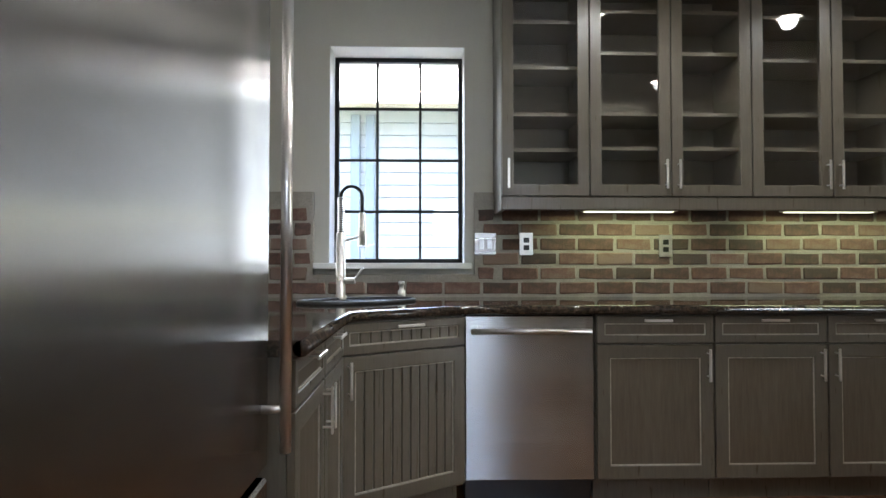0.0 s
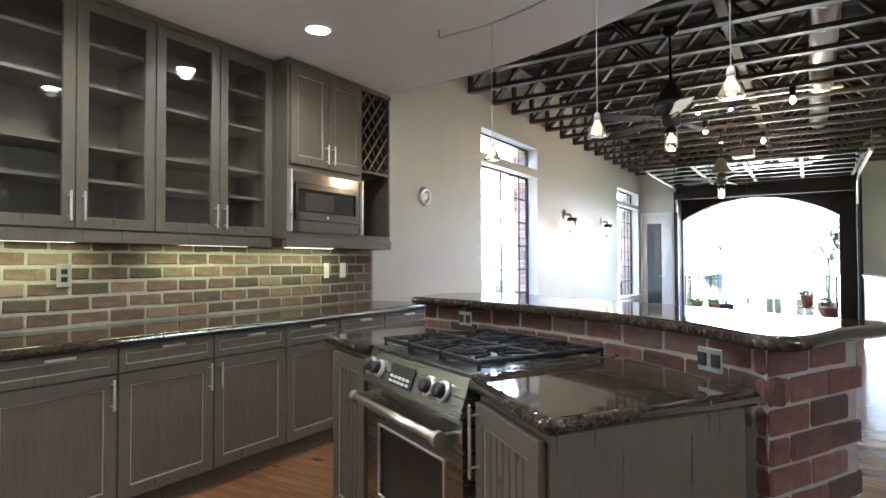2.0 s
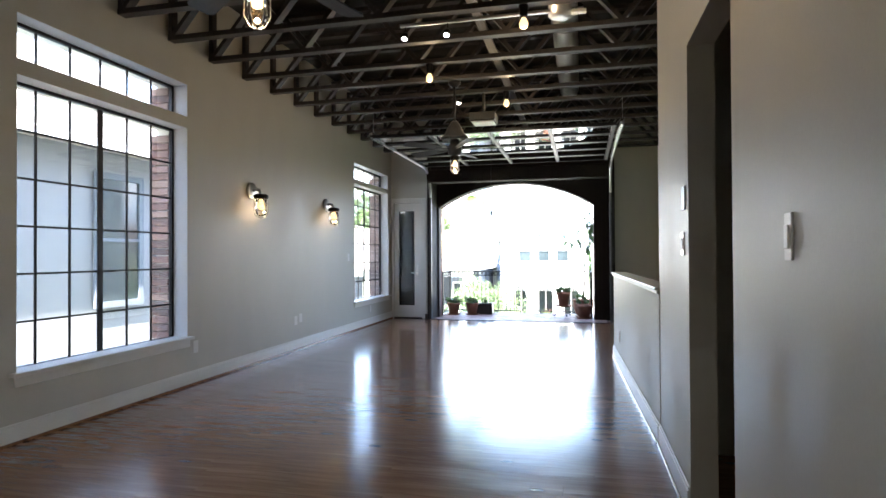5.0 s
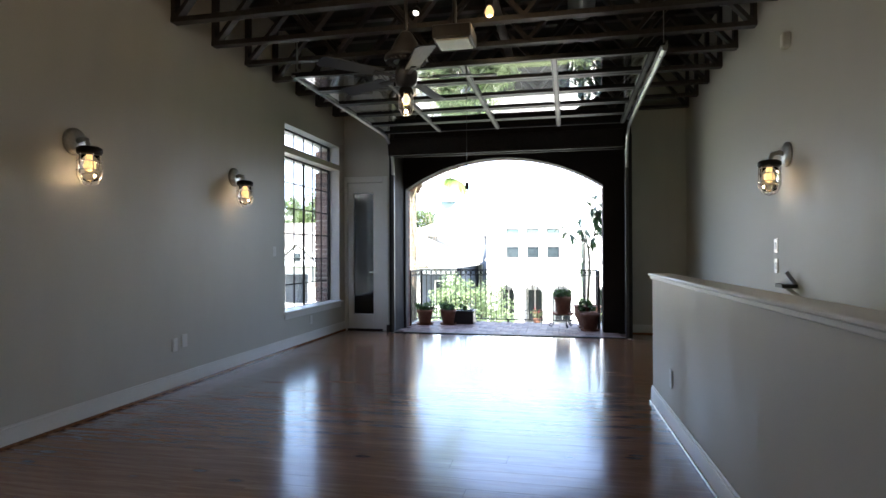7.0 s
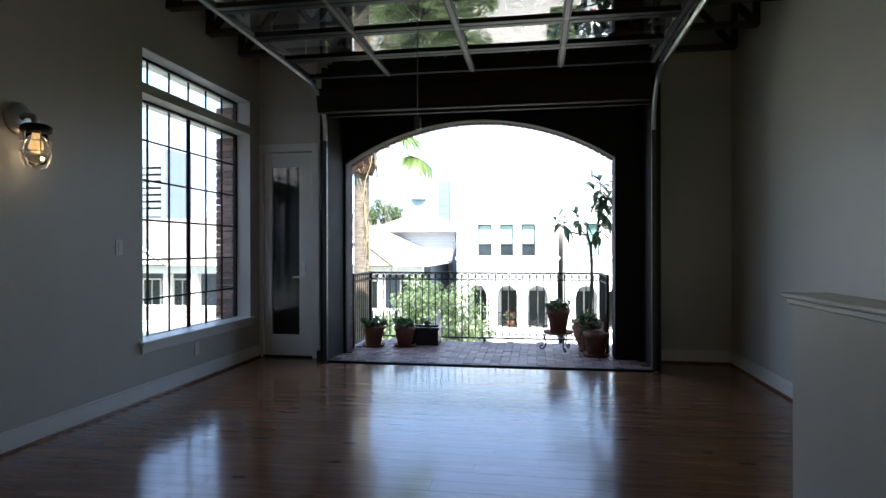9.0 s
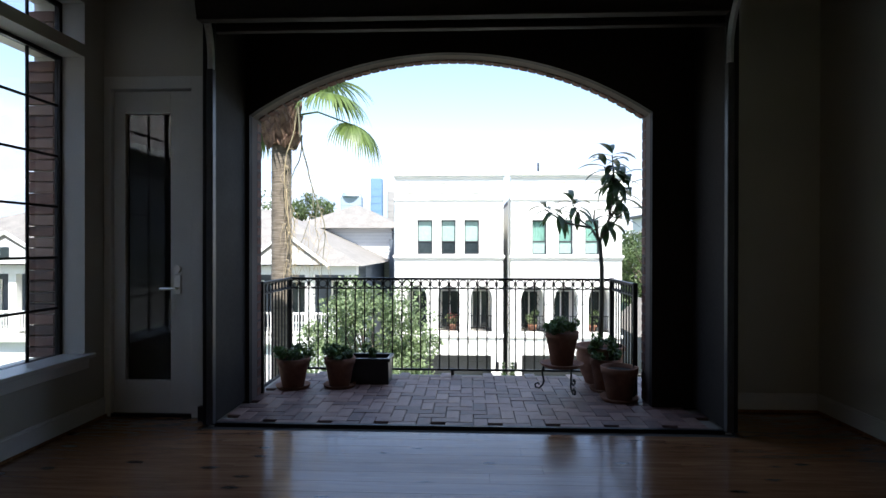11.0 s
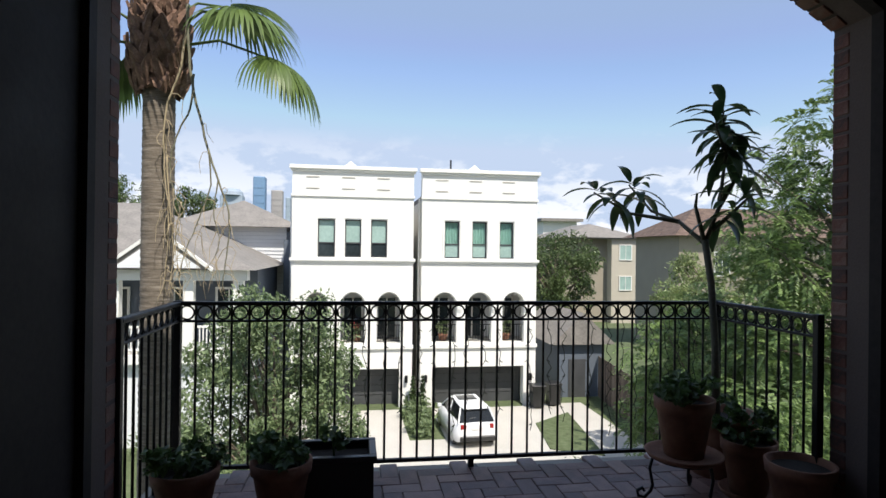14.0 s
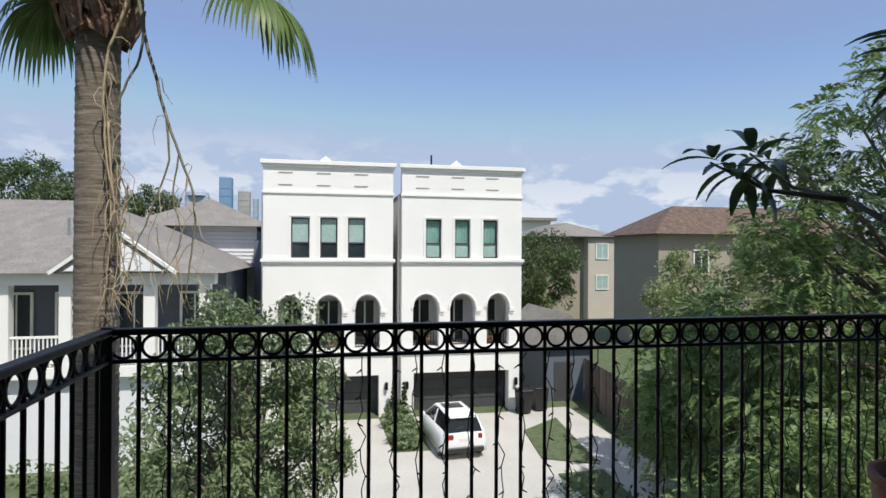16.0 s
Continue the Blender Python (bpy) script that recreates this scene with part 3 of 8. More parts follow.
# worktops: one L with a diagonal corner, its sink let in
WT = thing("worktop", "polished dark brown granite worktop along the kitchen walls", "worktop")
edge = [(-3.375, 1.375), (-2.70, 1.375), (-2.70, 2.245), (-2.20, 2.555), (1.65, 2.555), (1.65, 3.19), (-3.375, 3.19)]
part("slab", prism(bmesh.new(), edge, 0.870, 0.912), GRANITE, WT)
lip = bmesh.new()
pipe(lip, [(x, y, 0.891) for x, y in ((-2.70, 1.375), (-2.70, 2.245), (-2.20, 2.555), (1.65, 2.555))], 0.0215, 10)
part("bullnose", lip, GRANITE, WT, "rounded granite edge", True)
SK = thing("sink", "dark undermount sink rim set in the corner worktop", "sink", pose(-2.72, 2.78, 0.912, 0, 0, dg))
rim = bmesh.new()
pts = [(0.3 * math.cos(a), 0.17 * math.sin(a), 0.006) for a in [2 * math.pi * i / 32 for i in range(32)]]
pipe(rim, pts, 0.010, 8, closed=True)
part("rim", rim, BLACK, SK, "", True)
part("basin", lathe(bmesh.new(), [(0.0, 0.0015), (0.285, 0.0015), (0.285, 0.004), (0.0, 0.004)], 32, Matrix.Diagonal((1, 0.56, 1, 1))), STEELBLK, SK)
# spring faucet
FC = thing("faucet", "tall chrome spring-neck kitchen faucet on the granite corner", "faucet", pose(-2.83, 2.93, 0.912))
part("base", lathe(bmesh.new(), [(0.032, 0), (0.032, 0.02), (0.024, 0.03), (0.024, 0.34), (0.016, 0.35), (0.0, 0.35)]), CHROME, FC, "", True)
sp = bmesh.new()
arc = [(0, 0, 0.35 + 0.18 * i / 8) for i in range(9)] + [(0.055 - 0.055 * math.cos(a), -0.01, 0.53 + 0.055 * math.sin(a)) for a in [math.pi * i / 10 for i in range(1, 11)]] + [(0.11, -0.01, 0.53 - 0.08 * i / 3) for i in range(1, 4)]
pipe(sp, arc, 0.009, 10)
part("hose", sp, STEELBLK, FC, "", True)
coil = bmesh.new()
pipe(coil, [(0.016 * math.cos(k * 0.9), 0.016 * math.sin(k * 0.9), 0.35 + 0.0016 * k) for k in range(115)], 0.004, 5)
part("spring", coil, CHROME, FC, "coiled chrome spring", True)
part("spray_head", T((0.11, -0.01, 0.45), (0.11, -0.01, 0.28), 0.015, 0.02, 14), CHROME, FC, "", True)
part("arm", T((0, 0, 0.30), (0.11, -0.01, 0.33), 0.007, seg=8), CHROME, FC)
lv = bmesh.new()
tube(lv, (0.02, -0.01, 0.10), (0.075, -0.02, 0.10), 0.016, seg=12)
tube(lv, (0.07, -0.02, 0.105), (0.12, -0.03, 0.165), 0.006)
part("lever", lv, CHROME, FC)
SD = thing("soap_dispenser", "small chrome soap dispenser on the worktop", "soap dispenser", pose(-2.52, 3.0, 0.912))
part("body", lathe(bmesh.new(), [(0.02, 0), (0.02, 0.045), (0.012, 0.05), (0.012, 0.075), (0.017, 0.078), (0.017, 0.095), (0, 0.095)]), CHROME, SD, "", True)
part("spout", T((0, 0, 0.086), (-0.01, -0.05, 0.084), 0.006), CHROME, SD)

# wall cabinets with glass doors
def glass_cabinet(w, m, doors, shelves):
    c = thing("wall_cabinet", "tall taupe oak wall cabinet with empty glass-fronted shelves", "cabinet", m, "glass wall cabinets")
    z0, z1, d = 1.44, 2.62, 0.35
    for nm, b in (("side_panel", (0, 0, z0, 0.018, d, z1)), ("side_panel", (w - 0.018, 0, z0, w, d, z1)), ("bottom_panel", (0.018, 0, z0, w - 0.018, d - 0.008, z0 + 0.02)), ("top_panel", (0.018, 0, z1 - 0.02, w - 0.018, d - 0.008, z1)), ("back_panel", (0.018, d - 0.008, z0, w - 0.018, d, z1))):
        part(nm, B(*b), CAB, c)
    for z in shelves:
        part("shelf", B(0.019, 0.05, z, w - 0.019, d - 0.01, z + 0.018), CAB, c)
    g, n = 0.003, len(doors)
    for i, side in enumerate(doors):
        dw, dh = w / n - 2 * g, z1 - z0 - 0.006
        fr, _ = shaker(dw, dh, stile=0.058, hole=True)
        door = part("door", fr, CAB, c)
        door.location = (i * w / n + g, -0.022, z0 + 0.003)
        pane = part("pane", B(0.056, 0.009, 0.056, dw - 0.056, 0.013, dh - 0.056), CABGLASS, door, "clear door glass")
        pane.visible_shadow = False
        hd = part("handle", bar_handle(0.15, True), CHROME, door, "satin nickel bar handle")
        hd.location = (0.03 if side == "l" else dw - 0.03, 0, 0.11)
    return c


glass_cabinet(0.45, pose(-2.01, 2.86, 0), "l", (1.68, 1.865, 2.11, 2.35))
glass_cabinet(0.84, pose(-1.56, 2.86, 0), "rl", (1.69, 1.87, 2.19, 2.41))
glass_cabinet(0.84, pose(-0.72, 2.86, 0), "rl", (1.69, 1.87, 2.16, 2.39))
LR = thing("light_rail", "taupe oak valance board under the wall cabinets", "valance", kind="structure")
part("board", B(-2.01, 2.845, 1.372, 0.12, 2.865, 1.44, 0.003), CAB, LR)
part("return_board", B(-2.01, 2.866, 1.372, -1.99, 3.185, 1.44), CAB, LR)
CR = thing("cabinet_crown", "taupe crown strip above the wall cabinets", "crown moulding", kind="structure")
part("strip", box(B(-2.02, 2.835, 2.62, 0.12, 3.2, 2.658, 0.004), -2.015, 2.85, 2.61, 0.12, 2.868, 2.62), CAB, CR)

# microwave cabinet with wine rack
MC = thing("microwave_cabinet", "deep taupe oak wall cabinet with microwave niche and wine rack", "cabinet", pose(0.12, 2.70, 0))
bw = 1.13
for nm, b in (("side_panel", (0, 0.0, 1.44, 0.018, 0.49, 2.65)), ("side_panel", (bw - 0.018, 0, 1.44, bw, 0.49, 2.65)), ("back_panel", (0.018, 0.46, 1.44, bw - 0.018, 0.49, 2.65)), ("bottom_panel", (0.018, 0, 1.44, bw - 0.018, 0.46, 1.475)), ("top_panel", (0.018, 0, 2.63, bw - 0.018, 0.46, 2.65)), ("divider", (0.745, 0, 1.475, 0.765, 0.46, 2.63)), ("rail", (0.018, 0, 1.89, 0.745, 0.46, 1.935))):
    part(nm, B(*b), CAB, MC)
put_door(MC, 0.02, 1.94, 0.36, 0.675, (0.33, 0.1, 0.14, True))
put_door(MC, 0.386, 1.94, 0.36, 0.675, (0.03, 0.1, 0.14, True))
part("shelf", B(0.765, 0.0, 1.975, bw - 0.018, 0.46, 1.995), CAB, MC)
lat = bmesh.new()
x0, x1, z0, z1 = 0.767, bw - 0.02, 1.997, 2.628
for s in (1, -1):
    for k in range(-4, 12):
        p = []
        c0 = z0 + k * 0.128
        for i in range(31):
            x = x0 + (x1 - x0) * i / 30
            z = c0 + s * (x - x0) * 1.25
            if z0 <= z <= z1:
                p.append((x, z))
        if len(p) > 2:
            a, b = p[0], p[-1]
            L = math.hypot(b[0] - a[0], b[1] - a[1])
            m = Matrix.Translation((a[0], 0.01 if s > 0 else 0.024, a[1])) @ Matrix.Rotation(-math.atan2(b[1] - a[1], b[0] - a[0]), 4, "Y")
            box(lat, 0, 0, -0.006, L, 0.013, 0.006, 0, m)
part("wine_lattice", lat, CAB, MC, "crossed oak slats of the wine rack")
part("valance", B(-0.004, -0.014, 1.372, bw + 0.004, 0.006, 1.44, 0.003), CAB, MC)
part("valance_side", B(bw - 0.016, 0.007, 1.372, bw + 0.004, 0.48, 1.44), CAB, MC)
part("crown", B(-0.006, -0.012, 2.62, bw + 0.006, 0.02, 2.656, 0.004), CAB, MC)
MW = thing("microwave", "built-in stainless steel microwave with a dark window", "microwave", pose(0.125, 2.69, 1.48))
DARKGLASS = mat("black_appliance_glass", (0.012, 0.012, 0.014), 0.06, var=0.1, bump=0.0)
MWSTEEL = mat("smoky_stainless_steel", (0.2, 0.19, 0.18), 0.16, 1.0, var=0.03, scale=2, fine=12, bump=0.0, stretch=(24, 1, 1), rough_var=0.06)
part("trim_frame", pierced([0.012, 0.045, 0.695, 0.728], [0, 0.075, 0.335, 0.41], lambda u, v: not (0.045 < u < 0.695 and 0.075 < v < 0.335), lambda u, v, d: (u, -0.008 + 0.028 * d, v)), MWSTEEL, MW, "smoky stainless trim frame")
for x0 in (-0.004, 0.728):
    part("side_trim", B(x0, -0.03, -0.004, x0 + 0.016, 0.02, 0.415, 0.003), CHROME, MW, "bright steel edge strip")
part("body", B(0.03, 0.02, 0.0, 0.71, 0.4, 0.40), BLACK, MW)
part("door", pierced([0.05, 0.075, 0.665, 0.69], [0.08, 0.135, 0.295, 0.33], lambda u, v: not (0.075 < u < 0.665 and 0.135 < v < 0.295), lambda u, v, d: (u, -0.016 + 0.03 * d, v)), MWSTEEL, MW)
part("window", B(0.076, -0.004, 0.136, 0.54, 0.013, 0.294), DARKGLASS, MW, "dark glass microwave window")
part("inner_screen", B(0.15, -0.0055, 0.15, 0.44, -0.0045, 0.275), BLACK, MW)
part("control_panel", B(0.541, -0.004, 0.136, 0.664, 0.0125, 0.294), DARKGLASS, MW)
part("badge", T((0.36, -0.0195, 0.108), (0.36, -0.016, 0.108), 0.011, seg=16), CHROME, MW)

# tall fridge
FR = thing("refrigerator", "large brushed stainless built-in refrigerator with a long handle", "refrigerator", pose(-2.795, 1.365, 0, 0, 0, 90))
part("body", B(-1.22, 0.025, 0.08, -0.002, 0.6, 2.12), STEELBLK, FR)
part("door", B(-1.215, -0.02, 0.61, -0.004, 0.024, 2.0, 0.008), STEEL_UP, FR, "brushed steel door")
part("freezer_drawer", B(-1.215, -0.02, 0.10, -0.004, 0.024, 0.585, 0.008), STEEL_UP, FR, "brushed steel freezer drawer")
part("top_grille", B(-1.215, -0.005, 2.02, -0.004, 0.024, 2.12, 0.004), STEEL, FR)
fh = bmesh.new()
tube(fh, (-0.06, -0.075, 0.66), (-0.06, -0.075, 1.86), 0.0135, seg=14)
for z in (0.76, 1.74):
    tube(fh, (-0.06, -0.075, z), (-0.06, -0.018, z), 0.010)
part("handle", fh, STEEL, FR, "long round steel handle", True)
fd = bmesh.new()
tube(fd, (-1.1, -0.075, 0.52), (-0.1, -0.075, 0.52), 0.0135, seg=14)
for x in (-1.0, -0.2):
    tube(fd, (x, -0.075, 0.52), (x, -0.018, 0.52), 0.010)
part("drawer_handle", fd, STEEL, FR, "", True)
PN = thing("refrigerator_surround", "painted panel closing above the refrigerator", "panel", kind="structure")
part("board", B(-3.375, 0.14, 2.125, -2.80, 1.37, 2.655), KPAINT, PN)

# ---- island with range and brick bar ----
RG = thing("range_cooker", "stainless steel gas range with black grates and oven window", "range", pose(-0.67, 1.32, 0, 0, 0, -117))
w = 0.755
part("body", B(0.0, 0.03, 0.09, w, 0.64, 0.895), RANGE_STEEL, RG)
part("toe_kick", B(0.02, 0.06, 0, w - 0.02, 0.6, 0.09), BLACK, RG)
cp = bmesh.new()
vs = [cp.verts.new(p) for p in ((0, 0.03, 0.905), (0, 0.0, 0.90), (0, -0.045, 0.775), (0, 0.03, 0.775), (w, 0.03, 0.905), (w, 0.0, 0.90), (w, -0.045, 0.775), (w, 0.03, 0.775))]
for f in ((0, 1, 2, 3), (4, 5, 6, 7), (0, 1, 5, 4), (1, 2, 6, 5), (2, 3, 7, 6), (3, 0, 4, 7)):
    cp.faces.new([vs[i] for i in f])
part("control_panel", cp, RANGE_STEEL, RG, "sloped stainless control panel")
tl = Matrix.Translation((0, -0.024, 0.838)) @ Matrix.Rotation(radians(-20), 4, "X")
for x in (0.055, 0.135, 0.54, 0.635):
    k = part("knob", lathe(bmesh.new(), [(0.026, 0.002), (0.024, 0.036), (0.020, 0.040), (0, 0.040)], 20), BLACK, RG, "round black knob", True)
    k.matrix_local = tl @ pose(x, 0, 0, 90, 0, 0)
    part("knob_ring", lathe(bmesh.new(), [(0.036, 0), (0.036, 0.012), (0.032, 0.016), (0.027, 0.016), (0.027, 0.001)], 24), CHROME, k, "bright steel ring", True)
ds = part("display", B(0.23, -0.006, -0.04, 0.42, 0.0, 0.04, 0.002), BLACK, RG, "dark clock display")
ds.matrix_local = tl
for i in range(5):
    for j in range(2):
        kb = part("key", B(0.245 + i * 0.033, -0.0085, -0.032 + j * 0.018, 0.268 + i * 0.033, -0.0055, -0.022 + j * 0.018), WHITEP, RG)
        kb.matrix_local = tl
od = pierced([0.01, 0.12, w - 0.12, w - 0.01], [0.27, 0.33, 0.615, 0.765], lambda u, v: not (0.12 < u < w - 0.12 and 0.33 < v < 0.615), lambda u, v, k: (u, 0.03 if k else -0.025, v))
odo = part("oven_door", od, RANGE_STEEL, RG, "stainless oven door")
wb = bmesh.new()
pipe(wb, [(0.122, -0.026, 0.332), (w - 0.122, -0.026, 0.332), (w - 0.122, -0.026, 0.613), (0.122, -0.026, 0.613)], 0.006, 8, closed=True)
part("window_trim", wb, CHROME, odo)
part("oven_window", B(0.12, -0.012, 0.33, w - 0.12, 0.02, 0.615), BLACK, odo, "dark oven glass")
oh = bmesh.new()
tube(oh, (0.03, -0.095, 0.715), (w - 0.03, -0.095, 0.715), 0.016, seg=14)
part("oven_handle", oh, STEEL, odo, "thick steel towel-bar handle", True)
for x in (0.04, w - 0.04):
    br = bmesh.new()
    tube(br, (x - 0.012, -0.095, 0.715), (x + 0.012, -0.095, 0.715), 0.026, seg=16)
    box(br, x - 0.011, -0.09, 0.69, x + 0.011, -0.02, 0.73, 0.004)
    part("handle_bracket", br, STEEL, odo)
part("bottom_drawer", B(0.01, -0.02, 0.10, w - 0.01, 0.03, 0.26, 0.003), RANGE_STEEL, RG)
part("badge", B(0.06, -0.0265, 0.235, 0.13, -0.0205, 0.25), CHROME, RG)
part("cooktop", B(0.0, 0.0, 0.896, w, 0.645, 0.914, 0.004), RANGE_STEEL, RG)
for k in range(3):
    gx0, gx1 = 0.02 + k * 0.242, 0.02 + (k + 1) * 0.242 - 0.01
    g = bmesh.new()
    for a in ((gx0, 0.04, gx1, 0.058), (gx0, 0.59, gx1, 0.608), (gx0, 0.058, gx0 + 0.016, 0.59), (gx1 - 0.016, 0.058, gx1, 0.59), (gx0 + 0.016, 0.317, gx1 - 0.016, 0.333)):
        box(g, a[0], a[1], 0.932, a[2], a[3], 0.95, 0.004)
    for yy in (0.185, 0.46):
        cx = (gx0 + gx1) / 2
        for ang in range(0, 360, 60):
            dx, dy = math.cos(radians(ang)), math.sin(radians(ang))
            tube(g, (cx + 0.03 * dx, yy + 0.03 * dy, 0.947), (cx + 0.1 * dx, yy + 0.125 * dy, 0.947), 0.006, seg=6)
    for xx in (gx0 + 0.008, gx1 - 0.008):
        for yy in (0.05, 0.6):
            tube(g, (xx, yy, 0.914), (xx, yy, 0.935), 0.007, seg=6)
    part("grate", g, STEELBLK, RG, "black cast-iron grate")
    for yy in (0.185, 0.46):
        part("burner", lathe(bmesh.new(), [(0.05, 0.914), (0.05, 0.924), (0.036, 0.926), (0.036, 0.934), (0, 0.936)], 18, Matrix.Translation(((gx0 + gx1) / 2, yy, 0))), STEELBLK, RG, "black burner cap", True)

# island cabinets round the range
P0, P1, P2, P3 = (-0.50, 1.73), (-1.035, 0.62), (-1.36, 0.245), (-0.80, -0.125)
a1 = math.degrees(math.atan2(P2[1] - P1[1], P2[0] - P1[0]))
IC = thing("island_cabinet", "taupe island cabinet with a beadboard door and plain end panel", "cabinet")
part("body", prism(bmesh.new(), [(-1.035, 0.60), (-1.33, 0.255), (-0.79, -0.10), (-0.42, 0.32), (-0.60, 0.44)], 0.10, 0.868), CAB, IC)
part("toe_kick", prism(bmesh.new(), [(-0.98, 0.60), (-1.25, 0.275), (-0.79, -0.05), (-0.45, 0.32), (-0.62, 0.44)], 0.0, 0.10), CAB, IC)
d = put_door(IC, 0, 0, 0.42, 0.73, (0.03, 0.62, 0.22, True), beads=7)
d.matrix_local = pose(-1.035, 0.60, 0.115, 0, 0, math.degrees(math.atan2(-0.345, -0.295))) @ Matrix.Translation((0.017, -0.0235, 0))
IL = thing("island_cabinet", "narrow taupe island cabinet with a beadboard panel beside the range", "cabinet")
part("body", prism(bmesh.new(), [(-0.49, 1.69), (-0.665, 1.335), (-0.09, 1.045), (0.06, 1.5)], 0.10, 0.868), CAB, IL)
part("toe_kick", prism(bmesh.new(), [(-0.44, 1.66), (-0.60, 1.32), (-0.12, 1.07), (0.03, 1.5)], 0.0, 0.10), CAB, IL)
d = put_door(IL, 0, 0, 0.36, 0.73, None, beads=6)
d.matrix_local = pose(-0.49, 1.69, 0.115, 0, 0, math.degrees(math.atan2(-0.355, -0.175))) @ Matrix.Translation((0.015, -0.024, 0))
IT = thing("island_worktop", "polished brown granite island worktop with a rounded edge", "worktop")
part("slab", prism(bmesh.new(), [(-1.005, 0.645), P1, P2, P3, (-0.36, 0.38), (-0.41, 0.345)], 0.870, 0.912), GRANITE, IT)
part("slab_left", prism(bmesh.new(), [P0, (-0.675, 1.345), (-0.08, 1.045), (-0.02, 1.03), (0.12, 1.55)], 0.870, 0.912), GRANITE, IT)
e = bmesh.new()
pipe(e, [(x, y, 0.891) for x, y in (P1, ((P1[0] * 0.05 + P2[0] * 0.95), P1[1] * 0.05 + P2[1] * 0.95), (P2[0] + 0.005, P2[1] - 0.012), (P2[0] * 0.95 + P3[0] * 0.05, P2[1] * 0.95 + P3[1] * 0.05), P3)], 0.021, 10)
part("bullnose", e, GRANITE, IT, "rounded granite edge", True)
e = pipe(bmesh.new(), [(-0.675, 1.345, 0.891), (P0[0], P0[1], 0.891), (0.10, 1.56, 0.891)], 0.021, 10)
part("bullnose", e, GRANITE, IT, "rounded granite edge", True)


def smooth_line(pts, n):
    """Points of a Catmull-Rom curve through pts, n to a span."""
    out = []
    P = [pts[0]] + list(pts) + [pts[-1]]
    for i in range(1, len(P) - 2):
        p0, p1, p2, p3 = (Vector((*p, 0)) for p in P[i - 1:i + 3])
        for k in range(n):
            t = k / n
            out.append(0.5 * ((2 * p1) + (p2 - p0) * t + (2 * p0 - 5 * p1 + 4 * p2 - p3) * t * t + (3 * p1 - p0 - 3 * p2 + p3) * t ** 3))
    out.append(Vector((*pts[-1], 0)))
    return [(v.x, v.y) for v in out]


KITCHEN_EDGE = smooth_line([(0.17, 1.69), (0.05, 1.22), (-0.14, 0.75), (-0.35, 0.37), (-0.58, 0.06), (-0.79, -0.125)], 6)
ROOM_EDGE = smooth_line([(-0.21, -0.41), (-0.09, -0.2), (0.14, 0.15), (0.39, 0.57), (0.55, 0.87), (0.68, 1.2), (0.72, 1.42)], 6)
outline = KITCHEN_EDGE + [(-0.815, -0.17), (-0.80, -0.22), (-0.75, -0.25), (-0.5, -0.335), (-0.31, -0.445), (-0.26, -0.46), (-0.225, -0.445)] + ROOM_EDGE + [(0.70, 1.56), (0.6, 1.69), (0.45, 1.73)]
BT = thing("bar_top", "polished brown granite raised bar top with a curved outline", "bar top")
part("slab", prism(bmesh.new(), outline, 1.024, 1.066), GRANITE, BT)
e = bmesh.new()
pipe(e, [(x, y, 1.045) for x, y in outline], 0.022, 10, closed=True)
part("bullnose", e, GRANITE, BT, "rounded granite edge", True)
face = [(x + 0.05, y - 0.028) for x, y in KITCHEN_EDGE]
face[-1] = (-0.735, -0.155)
back = [(-0.30, -0.385), (-0.10, -0.14), (0.12, 0.27), (0.32, 0.72), (0.45, 1.2), (0.47, 1.62)]
BW = thing("bar_wall", "curved knee wall of antique red brick under the bar", "brick wall", kind="structure")
core_in = [(x + 0.007, y - 0.004) for x, y in face]
part("mortar_core", prism(bmesh.new(), core_in[:-1] + [(-0.732, -0.152), (-0.308, -0.380)] + back[1:], 0, 1.024), MORTAR, BW, "rough grey mortar")


def brick_mesh(w, h, d, seed, material=None):
    r = random.Random(seed)
    bm = bmesh.new()
    box(bm, -w / 2, 0, -h / 2, w / 2, d, h / 2, 0.007)
    for v in bm.verts:
        v.co += Vector((r.uniform(-1, 1), r.uniform(-0.3, 0.3), r.uniform(-1, 1))) * 0.0036
    return mesh_of("brick", bm, material or BRICK)


BRICKS = [brick_mesh(0.203, 0.069, 0.05, i) for i in range(8)]
BARBRICK = [brick_mesh(0.2, 0.073, 0.05, 40 + i, REDBRICK) for i in range(6)]
HALF = [brick_mesh(0.094, 0.069, 0.05, 20 + i) for i in range(3)]
BARHALF = [brick_mesh(0.094, 0.073, 0.05, 30 + i, REDBRICK) for i in range(3)]


def lay(parent, mesh, x, y, z, ang, out=0.0):
    ob = new("brick", mesh)
    ob.parent = parent
    ob.matrix_local = pose(x, y, z, random.uniform(-0.6, 0.6), random.uniform(-0.7, 0.7), ang + random.uniform(-0.4, 0.4)) @ Matrix.Translation((0, -out, 0))
    return ob


